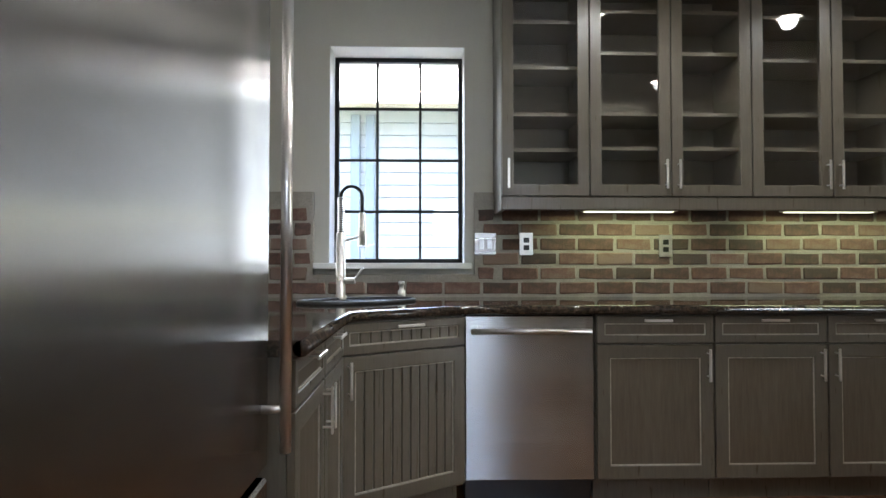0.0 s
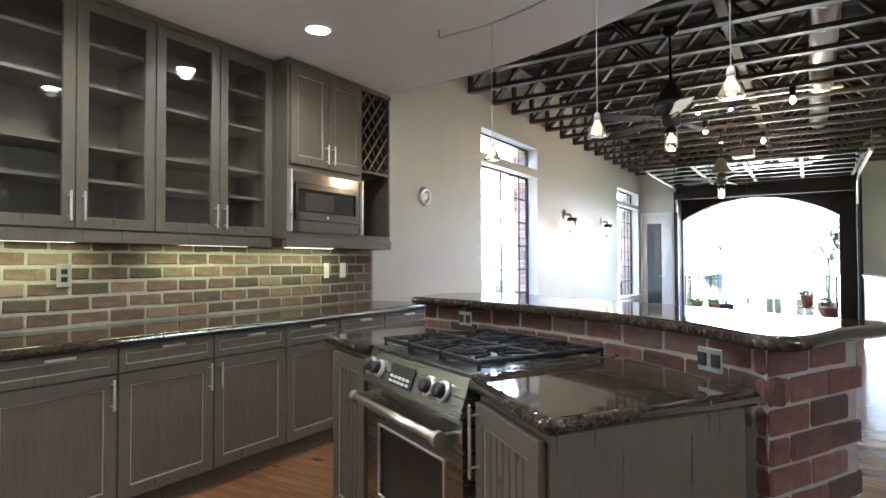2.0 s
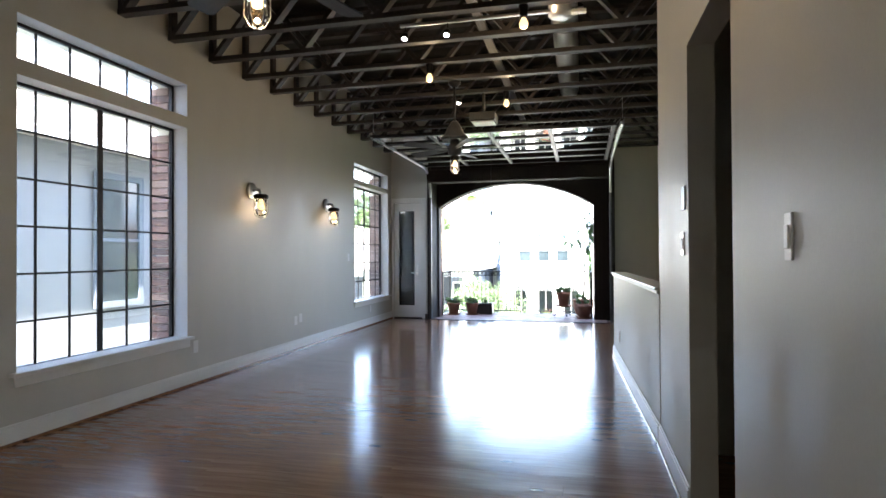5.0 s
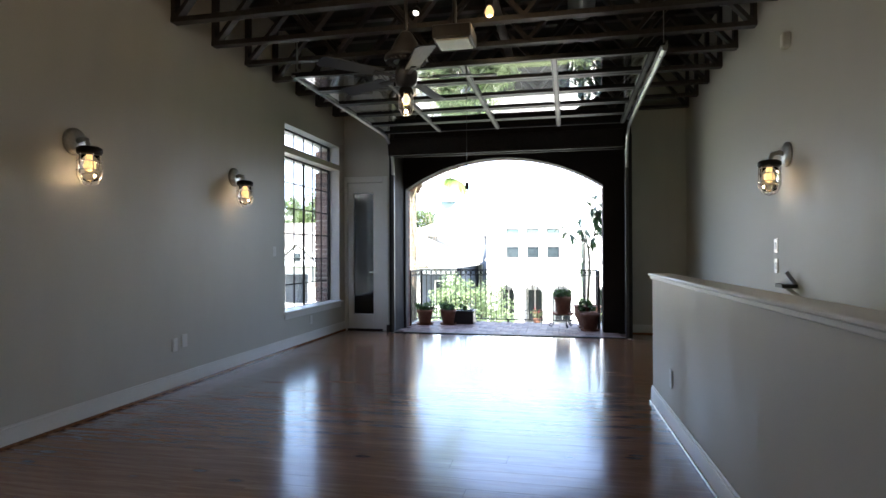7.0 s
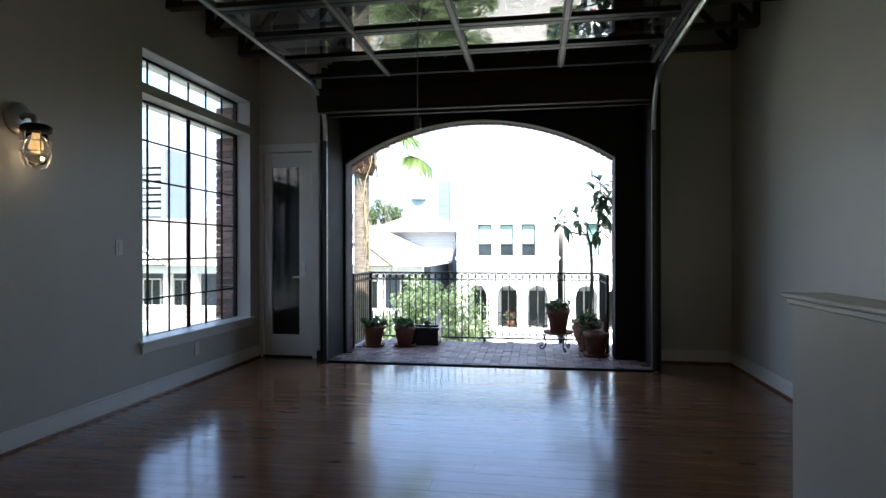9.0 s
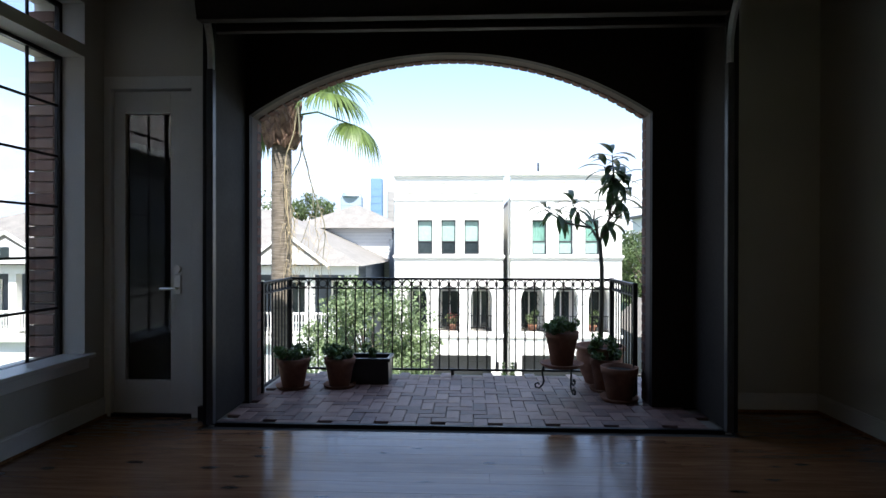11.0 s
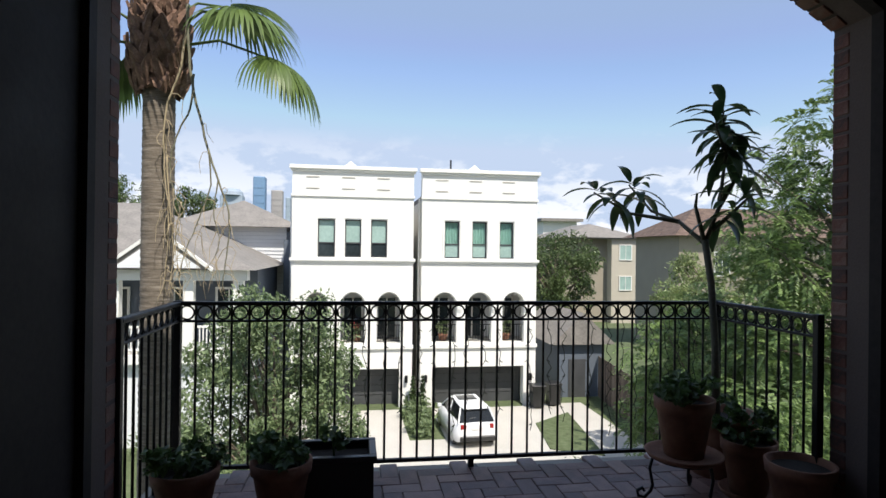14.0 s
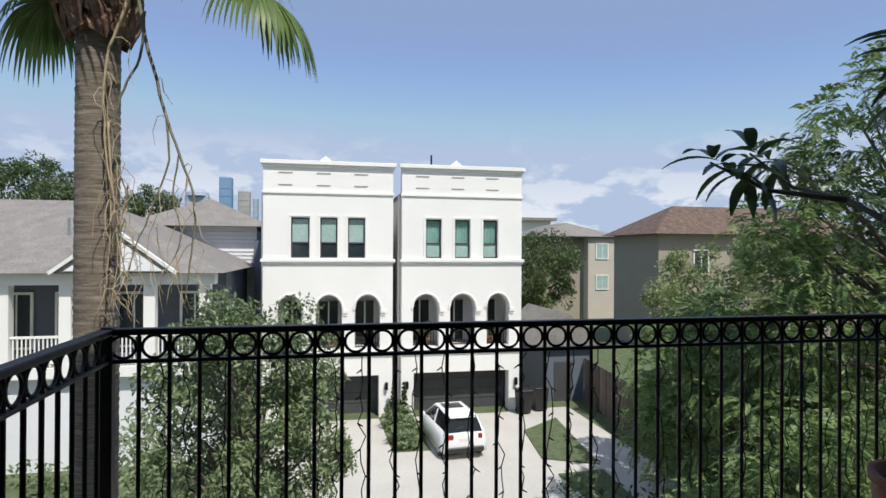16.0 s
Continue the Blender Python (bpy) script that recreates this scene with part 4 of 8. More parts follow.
def lay_line(parent, pts, z0, rows, pitch=0.213, rise=0.08, start=0):
    """Courses of brick along a plan line, faces to the right of its direction turned outward (-y local)."""
    seg = [0.0]
    for a, b in zip(pts, pts[1:]):
        seg.append(seg[-1] + math.hypot(b[0] - a[0], b[1] - a[1]))

    def at(s):
        for i in range(len(pts) - 1):
            if s <= seg[i + 1] or i == len(pts) - 2:
                f = (s - seg[i]) / (seg[i + 1] - seg[i])
                a, b = pts[i], pts[i + 1]
                return a[0] + (b[0] - a[0]) * f, a[1] + (b[1] - a[1]) * f, math.degrees(math.atan2(b[1] - a[1], b[0] - a[0]))
    L = seg[-1]
    for r in range(rows):
        s = (0.0 if (r + start) % 2 else -pitch / 2)
        while s < L - 0.03:
            lo, hi = max(s, 0), min(s + pitch, L)
            if hi - lo > 0.09:
                x, y, ang = at((lo + hi) / 2)
                full = hi - lo > 0.17
                lay(parent, random.choice(BARBRICK if full else BARHALF), x, y, z0 + rise * (r + 0.5), ang, random.uniform(-0.003, 0.003))
            s += pitch
lay_line(BW, [(x, y) for x, y in face], 0.769, 3, rise=0.085)
lay_line(BW, [(-0.74, -0.158), (-0.305, -0.39)], 0.0, 12, rise=0.085)
lay_line(BW, [(-0.80 + 0.02, -0.09), (-0.735, -0.155)], 0.0, 10, rise=0.085, pitch=0.1)
# backsplash bricks on a mortar bed
BS = thing("backsplash", "antique brick backsplash with pale mortar above the worktop", "brick backsplash", kind="structure")
bed = wall("mortar_bed", "y", 3.1705, 3.215, -3.375, 1.60, 0.912, 1.44, [(-3.02, -2.12, 1.04, 1.50)], MORTAR)
bed.parent = BS
for r in range(6):
    z = 0.918 + 0.082 * (r + 0.5) + 0.004
    s = -3.37 - (0.107 if r % 2 else 0)
    while s < 1.59:
        lo, hi = max(s, -3.37), min(s + 0.215, 1.595)
        cut = z + 0.03 > 1.06
        if cut and lo < -3.0 < hi:
            hi = -3.0
        if cut and lo < -2.14 < hi:
            lo = -2.14
        inside = cut and lo > -3.05 and hi < -2.1
        if not inside and hi - lo > 0.085:
            lay(BS, random.choice(BRICKS if hi - lo > 0.17 else HALF), (lo + hi) / 2, 3.166, z, 0, random.uniform(-0.002, 0.003))
        s += 0.215

# ---- windows, doors and trim of the long room ----
def steel_window(name, x0, x1, z0, z1, cols, rows, label, y=3.375, heavy=()):
    wnd = thing(name, label, "window", kind="structure")
    fr = bmesh.new()
    f = 0.028
    for a in ((x0, z0, x0 + f, z1), (x1 - f, z0, x1, z1), (x0 + f, z0, x1 - f, z0 + f), (x0 + f, z1 - f, x1 - f, z1)):
        box(fr, a[0], y, a[1], a[2], y + 0.04, a[3])
    part("window_frame", fr, STEELBLK, wnd, "black steel frame")
    for i in range(1, cols):
        xx = x0 + (x1 - x0) * i / cols
        hw = 0.026 if i in heavy else 0.0075
        part("mullion" if i in heavy else "glazing_bar", B(xx - hw, y + 0.011, z0 + f, xx + hw, y + 0.027, z1 - f), STEELBLK, wnd)
    for j in range(1, rows):
        zz = z0 + (z1 - z0) * j / rows
        part("glazing_bar", B(x0 + f, y + 0.012, zz - 0.008, x1 - f, y + 0.026, zz + 0.008), STEELBLK, wnd)
    pn = part("pane", B(x0 + f, y + 0.017, z0 + f, x1 - f, y + 0.021, z1 - f), GLASS, wnd, "clear window glass")
    pn.visible_shadow = False
    return wnd


steel_window("window_1", *W1, 6, 6, "tall black steel window in a deep white opening", heavy=(3,))
steel_window("window_2", *W1T, 6, 1, "low black steel transom window above the tall one")
steel_window("window_3", *W2, 6, 6, "tall black steel window overlooking the street", heavy=(3,))
steel_window("window_4", *W2T, 6, 1, "low black steel transom window above the street window")
steel_window("window_5", *KW, 3, 4, "black steel kitchen window above the sink", y=3.40)
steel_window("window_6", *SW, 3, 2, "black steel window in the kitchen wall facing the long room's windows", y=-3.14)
for nm, wdw in (("sill_1", W1), ("sill_2", W2)):
    s = thing("window_sill", "white painted wooden window sill with an apron board", "window sill", kind="structure")
    part("board", B(wdw[0] - 0.05, YL - 0.05, wdw[2] - 0.002, wdw[1] + 0.05, YL + 0.155, wdw[2] + 0.026, 0.004), TRIM, s)
    part("apron", B(wdw[0] - 0.02, YL - 0.018, wdw[2] - 0.075, wdw[1] + 0.02, YL - 0.002, wdw[2] - 0.003, 0.003), TRIM, s)
s = thing("window_sill", "white painted sill of the kitchen window", "window sill", kind="structure")
part("board", B(KW[0] - 0.07, YL - 0.10, KW[2] - 0.03, KW[1] + 0.03, YL + 0.18, KW[2] + 0.004, 0.004), TRIM, s)
# white reveal linings
LN = mat("white_reveal_paint", (0.74, 0.73, 0.70), 0.5, var=0.04, scale=3, fine=100, bump=0.06)
for wdw in (W1, W1T, W2, W2T, KW):
    y1 = YL + (0.18 if wdw is KW else 0.155)
    s = thing("window_reveal", "white painted reveal of a deep window opening", "window reveal", kind="structure")
    z0 = wdw[2] + 0.027 if wdw in (W1, W2) else wdw[2] + 0.005
    part("side", B(wdw[0] - 0.0, YL - 0.001, z0, wdw[0] + 0.004, y1, wdw[3] - 0.004), LN, s)
    part("side", B(wdw[1] - 0.004, YL - 0.001, z0, wdw[1], y1, wdw[3] - 0.004), LN, s)
    part("head", B(wdw[0], YL - 0.001, wdw[3] - 0.004, wdw[1], y1, wdw[3]), LN, s)
# outer brick reveals
for wdw in (W1, W1T, W2, W2T):
    rb = thing("brick_reveal", "red brick edge of the outer window opening", "brick reveal", kind="structure")
    n = int((wdw[3] - wdw[2]) / 0.075)
    for i in range(n):
        ob = new("brick", BRICKS[i % 6])
        ob.parent = rb
        ob.matrix_local = pose(wdw[1] - 0.03, YL + 0.30, wdw[2] + 0.0375 + 0.075 * i, 0, 0, -90)

# baseboards
def skirting(name, a, b, h=0.14, t=0.016):
    """A white baseboard with a small cap and shoe along a line from a to b; the wall lies to the left of the line."""
    L = math.hypot(b[0] - a[0], b[1] - a[1])
    sk = thing(name, "white moulded baseboard along the wall", "baseboard", pose(a[0], a[1], 0, 0, 0, math.degrees(math.atan2(b[1] - a[1], b[0] - a[0]))), kind="structure")
    part("board", B(0, -t, 0.0, L, -0.001, h - 0.018, 0.002), TRIM, sk)
    part("cap", B(0, -t * 0.65, h - 0.018, L, -0.001, h, 0.003), TRIM, sk)
    part("shoe", B(0, -t - 0.014, 0.0, L, -t, 0.020, 0.004), FLOORW, sk, "stained wood shoe moulding")
    return sk


skirting("baseboard", (1.70, YL), (11.94, YL))
skirting("baseboard", (2.78, -1.075), (0.785, -1.075))
skirting("baseboard", (4.73, -1.075), (3.65, -1.075))
skirting("baseboard", (8.2, -0.959), (4.735, -1.07))
skirting("baseboard", (8.2, -1.08), (8.2, -0.96))
skirting("baseboard", (12.3, -2.0), (8.2, -2.0))
skirting("baseboard", (12.3, -1.18), (12.3, -1.98))
skirting("baseboard", (3.64, -1.2), (3.64, -1.09))
skirting("baseboard", (0.80, -1.077), (0.80, -3.0))

# glazed balcony door
DR = thing("door_1", "tall white balcony door with one narrow pane, closed", "door", kind="structure")
fr = bmesh.new()
x = XE
for a in ((2.58, 0.02, 2.74, 2.34), (3.075, 0.02, 3.16, 2.34), (2.74, 0.02, 3.075, 0.255), (2.74, 2.18, 3.075, 2.34)):
    box(fr, x + 0.02, a[0], a[1], x + 0.065, a[2], a[3], 0.002)
part("leaf", fr, TRIM, DR, "white door leaf")
pn = part("pane", B(x + 0.038, 2.74, 0.255, x + 0.044, 3.075, 2.18), GLASS, DR, "dark-looking door glass")
cs = bmesh.new()
for a in ((3.165, 0, YL - 0.004, 2.44), (2.49, 0, 2.575, 2.44), (2.575, 2.35, 3.165, 2.44)):
    box(cs, x - 0.012, a[0], a[1], x + 0.10, a[2], a[3], 0.003)
part("casing", cs, TRIM, DR, "white door casing")
lk = bmesh.new()
box(lk, x + 0.008, 2.66, 0.88, x + 0.021, 2.71, 1.02, 0.004)
tube(lk, (x - 0.04, 2.685, 0.92), (x + 0.012, 2.685, 0.92), 0.011)
tube(lk, (x - 0.035, 2.685, 0.92), (x - 0.035, 2.79, 0.92), 0.009)
part("lever_handle", lk, CHROME, DR, "satin nickel lever handle")
part("deadbolt", T((x - 0.005, 2.685, 1.06), (x + 0.02, 2.685, 1.06), 0.026, seg=18), CHROME, DR)
part("threshold", B(x - 0.01, 2.49, 0.001, x + 0.2, YL - 0.004, 0.02), STEELBLK, DR)
# sheet added behind the pane, standing in for the darkness seen in the glass
bd = thing("neighbour_view_blind", "dark sheet added behind the balcony door glass to make it look dark", "screen", kind="structure")
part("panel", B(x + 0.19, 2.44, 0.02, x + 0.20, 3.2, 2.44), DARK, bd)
part("door_stop", B(11.86, 2.415, 0.001, 11.9, 2.49, 0.10), BLACK, thing("door_closer_box", "small black sensor box low on the door post", "sensor"))

# overhead glazed door, rolled up under the trusses, with its tracks
GT = mat("galvanised_steel", (0.5, 0.5, 0.5), 0.35, 0.9, var=0.2, scale=6, fine=60, bump=0.1)
FANGREY = mat("dark_grey_fan_metal", (0.07, 0.07, 0.075), 0.4, 0.5, var=0.2, scale=8, fine=60, bump=0.05)
STILE = mat("grey_painted_steel", (0.16, 0.16, 0.16), 0.5, 0.3, var=0.2, scale=6, fine=60, bump=0.1)
GD = thing("overhead_door", "glazed sectional overhead door rolled open on steel tracks", "overhead door", kind="structure")
Y0, Y1, ZD = -1.03, 2.36, 2.95
for k in range(5):
    xa, xb = 8.42 + 0.57 * k, 8.42 + 0.57 * (k + 1) - 0.008
    sec = bmesh.new()
    box(sec, xa, Y0, ZD, xa + 0.06, Y1, ZD + 0.045, 0.003), box(sec, xb - 0.06, Y0, ZD, xb, Y1, ZD + 0.045, 0.003)
    for i in range(5):
        yy = Y0 + (Y1 - Y0 - 0.06) * i / 4
        box(sec, xa + 0.06, yy, ZD, xb - 0.06, yy + 0.06, ZD + 0.045, 0.002)
    sct = part("section", sec, STEELBLK, GD, "dark steel door section")
    for i in range(4):
        yy = Y0 + (Y1 - Y0 - 0.06) * i / 4
        g = part("pane", B(xa + 0.06, yy + 0.06, ZD + 0.018, xb - 0.06, yy + (Y1 - Y0 - 0.06) / 4, ZD + 0.023), GLASS, sct)
        g.visible_shadow = False
    for i in range(5):
        yy = Y0 + (Y1 - Y0 - 0.06) * i / 4
        part("strut", B(xa, yy + 0.015, ZD - 0.004, xb, yy + 0.045, ZD - 0.0005), STILE, sct, "grey steel stile")
# last section hangs upright below the bend
sec = bmesh.new()
box(sec, 11.56, Y0, 2.72, 11.61, Y1, 2.94, 0.004)
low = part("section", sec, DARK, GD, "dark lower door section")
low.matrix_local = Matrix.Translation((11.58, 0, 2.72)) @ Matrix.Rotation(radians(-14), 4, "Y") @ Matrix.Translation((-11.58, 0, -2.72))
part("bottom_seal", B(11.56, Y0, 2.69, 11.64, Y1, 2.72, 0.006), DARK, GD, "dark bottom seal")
for yy in (-1.10, 2.34):
    tr = bmesh.new()
    pts = [(11.74, yy, 2.42), (11.74, yy, 2.5)] + [(11.74 - 0.45 * (1 - math.cos(a)), yy, 2.5 + 0.45 * math.sin(a)) for a in [math.pi / 2 * i / 8 for i in range(1, 9)]] + [(8.42, yy, 2.97)]
    pipe(tr, pts, 0.024, 6)
    part("track", tr, GT, GD, "galvanised roller track")
    part("upright_track", B(11.716, yy - 0.022, 0.02, 11.764, yy + 0.022, 2.42, 0.004), FANGREY, GD, "dark upright roller track")
    an = bmesh.new()
    box(an, 8.45, yy - 0.03, 2.995, 11.3, yy + 0.03, 3.01), box(an, 8.45, yy - 0.03, 3.01, 11.3, yy - 0.024, 3.05)
    part("angle_iron", an, GT, GD)
    for xx in (8.5, 10.0, 11.2):
        part("hanger", B(xx - 0.015, yy - 0.004, 3.05, xx + 0.015, yy, 3.35), GT, GD)
    for k in range(6):
        part("roller", T((8.6 + 0.56 * k, yy - 0.02, 2.975), (8.6 + 0.56 * k, yy + 0.02, 2.975), 0.028, seg=10), BLACK, GD)
    ps = bmesh.new()
    s = 1 if yy > 0 else -1
    box(ps, 11.775, yy - 0.005 * s, 0.0, 11.808, yy + 0.075 * s, 2.9, 0.003)
    part("post", ps, STEELBLK, GD, "dark steel door post")
part("spring_shaft", T((11.9, Y0, 3.2), (11.9, Y1, 3.2), 0.02, seg=10), GT, GD)
part("header_rail", B(11.80, -1.11, 2.70, 11.86, 2.35, 2.735, 0.004), DARK, GD)
cord = thing("pull_cord", "thin pull cord with a small handle hanging from the door track", "pull cord")
part("cord", T((8.42, 0.62, 2.95), (8.42, 0.62, 1.87), 0.003, seg=6), BLACK, cord)
part("handle", B(8.405, 0.605, 1.81, 8.435, 0.635, 1.87, 0.005), BLACK, cord)

# caged wall sconces
CLEAR = glass("sconce_glass", (1, 0.97, 0.92))
def sconce(m, label):
    """Arm lamp on a round plate; local -y points into the room."""
    s = thing("wall_sconce", label, "wall lamp", m, "caged wall lamps")
    part("backplate", lathe(bmesh.new(), [(0.07, 0), (0.07, 0.012), (0.055, 0.02), (0.03, 0.026), (0, 0.026)], 24, Matrix.Rotation(radians(90), 4, "X")), GT, s, "round steel backplate", True)
    ar = bmesh.new()
    pipe(ar, [(0, -0.015, 0.0), (0, -0.045, 0.012), (0, -0.08, 0.005), (0, -0.095, -0.03)], 0.014, 10)
    part("arm", ar, GT, s, "", True)
    part("cap", lathe(bmesh.new(), [(0.054, -0.068), (0.06, -0.058), (0.06, -0.04), (0.045, -0.03), (0, -0.028)], 20, Matrix.Translation((0, -0.095, 0))), STEELBLK, s, "dark lamp cap", True)
    part("glass_jar", lathe(bmesh.new(), [(0.046, -0.075), (0.048, -0.16), (0.036, -0.2), (0.0, -0.212)], 18, Matrix.Translation((0, -0.095, 0))), CLEAR, s, "clear glass jar", True).visible_shadow = False
    part("bulb", lathe(bmesh.new(), [(0.0, -0.155), (0.014, -0.15), (0.02, -0.13), (0.012, -0.10), (0.01, -0.078)], 12, Matrix.Translation((0, -0.095, 0))), BULB, s, "glowing warm bulb", True)
    for k in range(6):
        a = math.pi / 3 * k
        w = bmesh.new()
        pipe(w, [(0.056 * math.cos(a), -0.095 + 0.056 * math.sin(a), -0.07), (0.058 * math.cos(a), -0.095 + 0.058 * math.sin(a), -0.17), (0.04 * math.cos(a), -0.095 + 0.04 * math.sin(a), -0.215), (0, -0.095, -0.228)], 0.0025, 5)
        part("cage_wire", w, GT, s)
    for z in (-0.105, -0.15):
        ri = bmesh.new()
        pipe(ri, [(0.058 * math.cos(a), -0.095 + 0.058 * math.sin(a), z) for a in [math.pi / 8 * k for k in range(16)]], 0.0025, 5, True)
        part("cage_ring", ri, GT, s)
    return s


SCON = [pose(6.73, YL - 0.001, 2.045), pose(8.79, YL - 0.001, 2.045), pose(8.28, YR + 0.001, 2.005, 0, 0, 180)]
for m in SCON:
    sconce(m @ Matrix.Scale(1.42, 4), "caged glass wall lamp with a glowing bulb on the painted wall")
    lamp("sconce_lamp", "POINT", m @ Matrix.Translation((0, -0.17, -0.25)), 0.028, WARM, 0.008)

# ceiling fans with caged lamps
BLADE = mat("blue_grey_fan_blade", (0.035, 0.042, 0.055), 0.6, var=0.2, scale=6, fine=60, bump=0.1, stretch=(1, 8, 1))
def fan(x, y, z, turn):
    f = thing("ceiling_fan", "dark steel ceiling fan with flat blades and a caged lamp", "ceiling fan", pose(x, y, z), "ceiling fans")
    part("down_rod", T((0, 0, 0.1), (0, 0, 3.34 - z), 0.014), STEELBLK, f)
    part("canopy", lathe(bmesh.new(), [(0.03, 3.26 - z), (0.075, 3.30 - z), (0.075, 3.335 - z), (0, 3.335 - z)], 20), STEELBLK, f, "", True)
    part("hub", lathe(bmesh.new(), [(0.05, -0.08), (0.075, -0.06), (0.085, -0.01), (0.085, 0.03), (0.06, 0.06), (0.05, 0.11), (0, 0.11)], 24), FANGREY, f, "round grey hub", True)
    part("motor", lathe(bmesh.new(), [(0.09, 0.108), (0.15, 0.112), (0.162, 0.125), (0.155, 0.145), (0.115, 0.185), (0.085, 0.25), (0.05, 0.31), (0.03, 0.33), (0, 0.33)], 28), FANGREY, f, "dark bell-shaped motor housing", True)
    for k in range(24):
        rbm = part("vent_rib", B(0.095, -0.005, 0.098, 0.15, 0.005, 0.109, 0.001), STILE, f)
        rbm.matrix_local = Matrix.Rotation(radians(15 * k), 4, "Z")
    for k in range(5):
        a = turn + 72 * k
        m = Matrix.Rotation(radians(a), 4, "Z") @ Matrix.Rotation(radians(11), 4, "X")
        b = bmesh.new()
        prism(b, [(0.2, -0.05), (0.64, -0.07), (0.67, -0.05), (0.67, 0.05), (0.64, 0.07), (0.2, 0.05)], -0.004, 0.004)
        bl = part("blade", b, BLADE, f, "flat blue-grey blade")
        bl.matrix_local = m
        ir = part("blade_iron", B(0.09, -0.02, -0.012, 0.26, 0.02, -0.005, 0.002), STEELBLK, bl)
    part("lamp_cap", lathe(bmesh.new(), [(0.05, -0.14), (0.055, -0.12), (0.05, -0.09), (0.04, -0.08), (0, -0.08)], 18), STEELBLK, f, "", True)
    part("glass_jar", lathe(bmesh.new(), [(0.042, -0.14), (0.044, -0.23), (0.03, -0.265), (0.0, -0.272)], 16), CLEAR, f, "", True).visible_shadow = False
    part("bulb", lathe(bmesh.new(), [(0.0, -0.212), (0.013, -0.207), (0.019, -0.186), (0.01, -0.155), (0.009, -0.14)], 12), BULB, f, "glowing warm bulb", True)
    for k in range(6):
        a = math.pi / 3 * k
        w = bmesh.new()
        pipe(w, [(0.052 * math.cos(a), 0.052 * math.sin(a), -0.13), (0.054 * math.cos(a), 0.054 * math.sin(a), -0.24), (0.03 * math.cos(a), 0.03 * math.sin(a), -0.285), (0, 0, -0.292)], 0.0025, 5)
        part("cage_wire", w, GT, f)
    lamp("fan_lamp", "POINT", pose(x, y, z - 0.252), 0.15, WARM, 0.008)
    return f


fan(2.8, 0.76, 2.53, 56)
fan(7.3, 0.88, 2.53, 63)

# pendants over the bar and their curved cable track
SHADE = glass("ribbed_pendant_glass", (0.72, 0.69, 0.58), 0.2)
PEN = [(-0.36, -0.035), (0.01, 0.555), (0.28, 1.235)]
for x, y in PEN:
    p = thing("pendant_lamp", "small pendant lamp with a ribbed glass cone on a thin cord", "pendant lamp", pose(x, y, 1.84), "pendant lamps over the bar")
    sh = bmesh.new()
    prof = [(0.047, 0.0), (0.044, 0.008), (0.03, 0.042), (0.018, 0.066), (0.014, 0.072)]
    lathe(sh, prof, 24)
    part("shade", sh, SHADE, p, "ribbed clear glass cone", True).visible_shadow = False
    part("socket", lathe(bmesh.new(), [(0.014, 0.072), (0.016, 0.082), (0.012, 0.104), (0.004, 0.11), (0, 0.11)], 14), GT, p, "", True)
    part("bulb", lathe(bmesh.new(), [(0.0, 0.008), (0.012, 0.015), (0.015, 0.034), (0.008, 0.06), (0.007, 0.072)], 12), PENDANT_BULB, p, "glowing bulb", True)
    part("cord", T((0, 0, 0.11), (0, 0, 2.61 - 1.84), 0.0025, seg=6), GT, p)
rail = thing("track_rail", "thin curved metal lighting rail under the kitchen ceiling", "lighting rail")
rb = bmesh.new()
pipe(rb, [(x, y, 2.61) for x, y in smooth_line([(0.30, 1.6), (0.28, 1.235), (0.17, 0.87), (0.01, 0.555), (-0.17, 0.24), (-0.36, -0.035), (-0.6, -0.3)], 5)], 0.006, 6)
part("rail", rb, GT, rail, "", True)
for x, y in ((0.30, 1.6), (0.1, 0.72), (-0.6, -0.3)):
    part("standoff", T((x, y, 2.61), (x, y, 2.66), 0.006, seg=8), GT, rail)

# recessed downlights
for x, y in DOWNLIGHTS:
    d = thing("recessed_downlight", "lit recessed downlight in the kitchen ceiling", "downlight", pose(x, y, 2.66), "recessed downlights")
    rg = bmesh.new()
    pipe(rg, [(0.075 * math.cos(a), 0.075 * math.sin(a), -0.004) for a in [math.pi / 12 * k for k in range(24)]], 0.008, 6, True)
    part("trim_ring", rg, TRIM, d, "white trim ring", True)
    part("lens", lathe(bmesh.new(), [(0.068, -0.006), (0.068, -0.002), (0, -0.002)], 24), DOWN, d, "bright lens")
for x in (-1.3, -0.2, 0.65):
    u = thing("under_cabinet_light", "slim lit lamp under the wall cabinets", "cabinet light", pose(x, 3.02, 1.38))
    part("body", B(-0.26, -0.025, 0.0, 0.26, 0.025, 0.06, 0.003), WHITEP, u)
    part("diffuser", B(-0.24, -0.018, -0.004, 0.24, 0.018, -0.0005), glow("under_cabinet_glow", (0.95, 0.97, 0.7), 0.06), u)

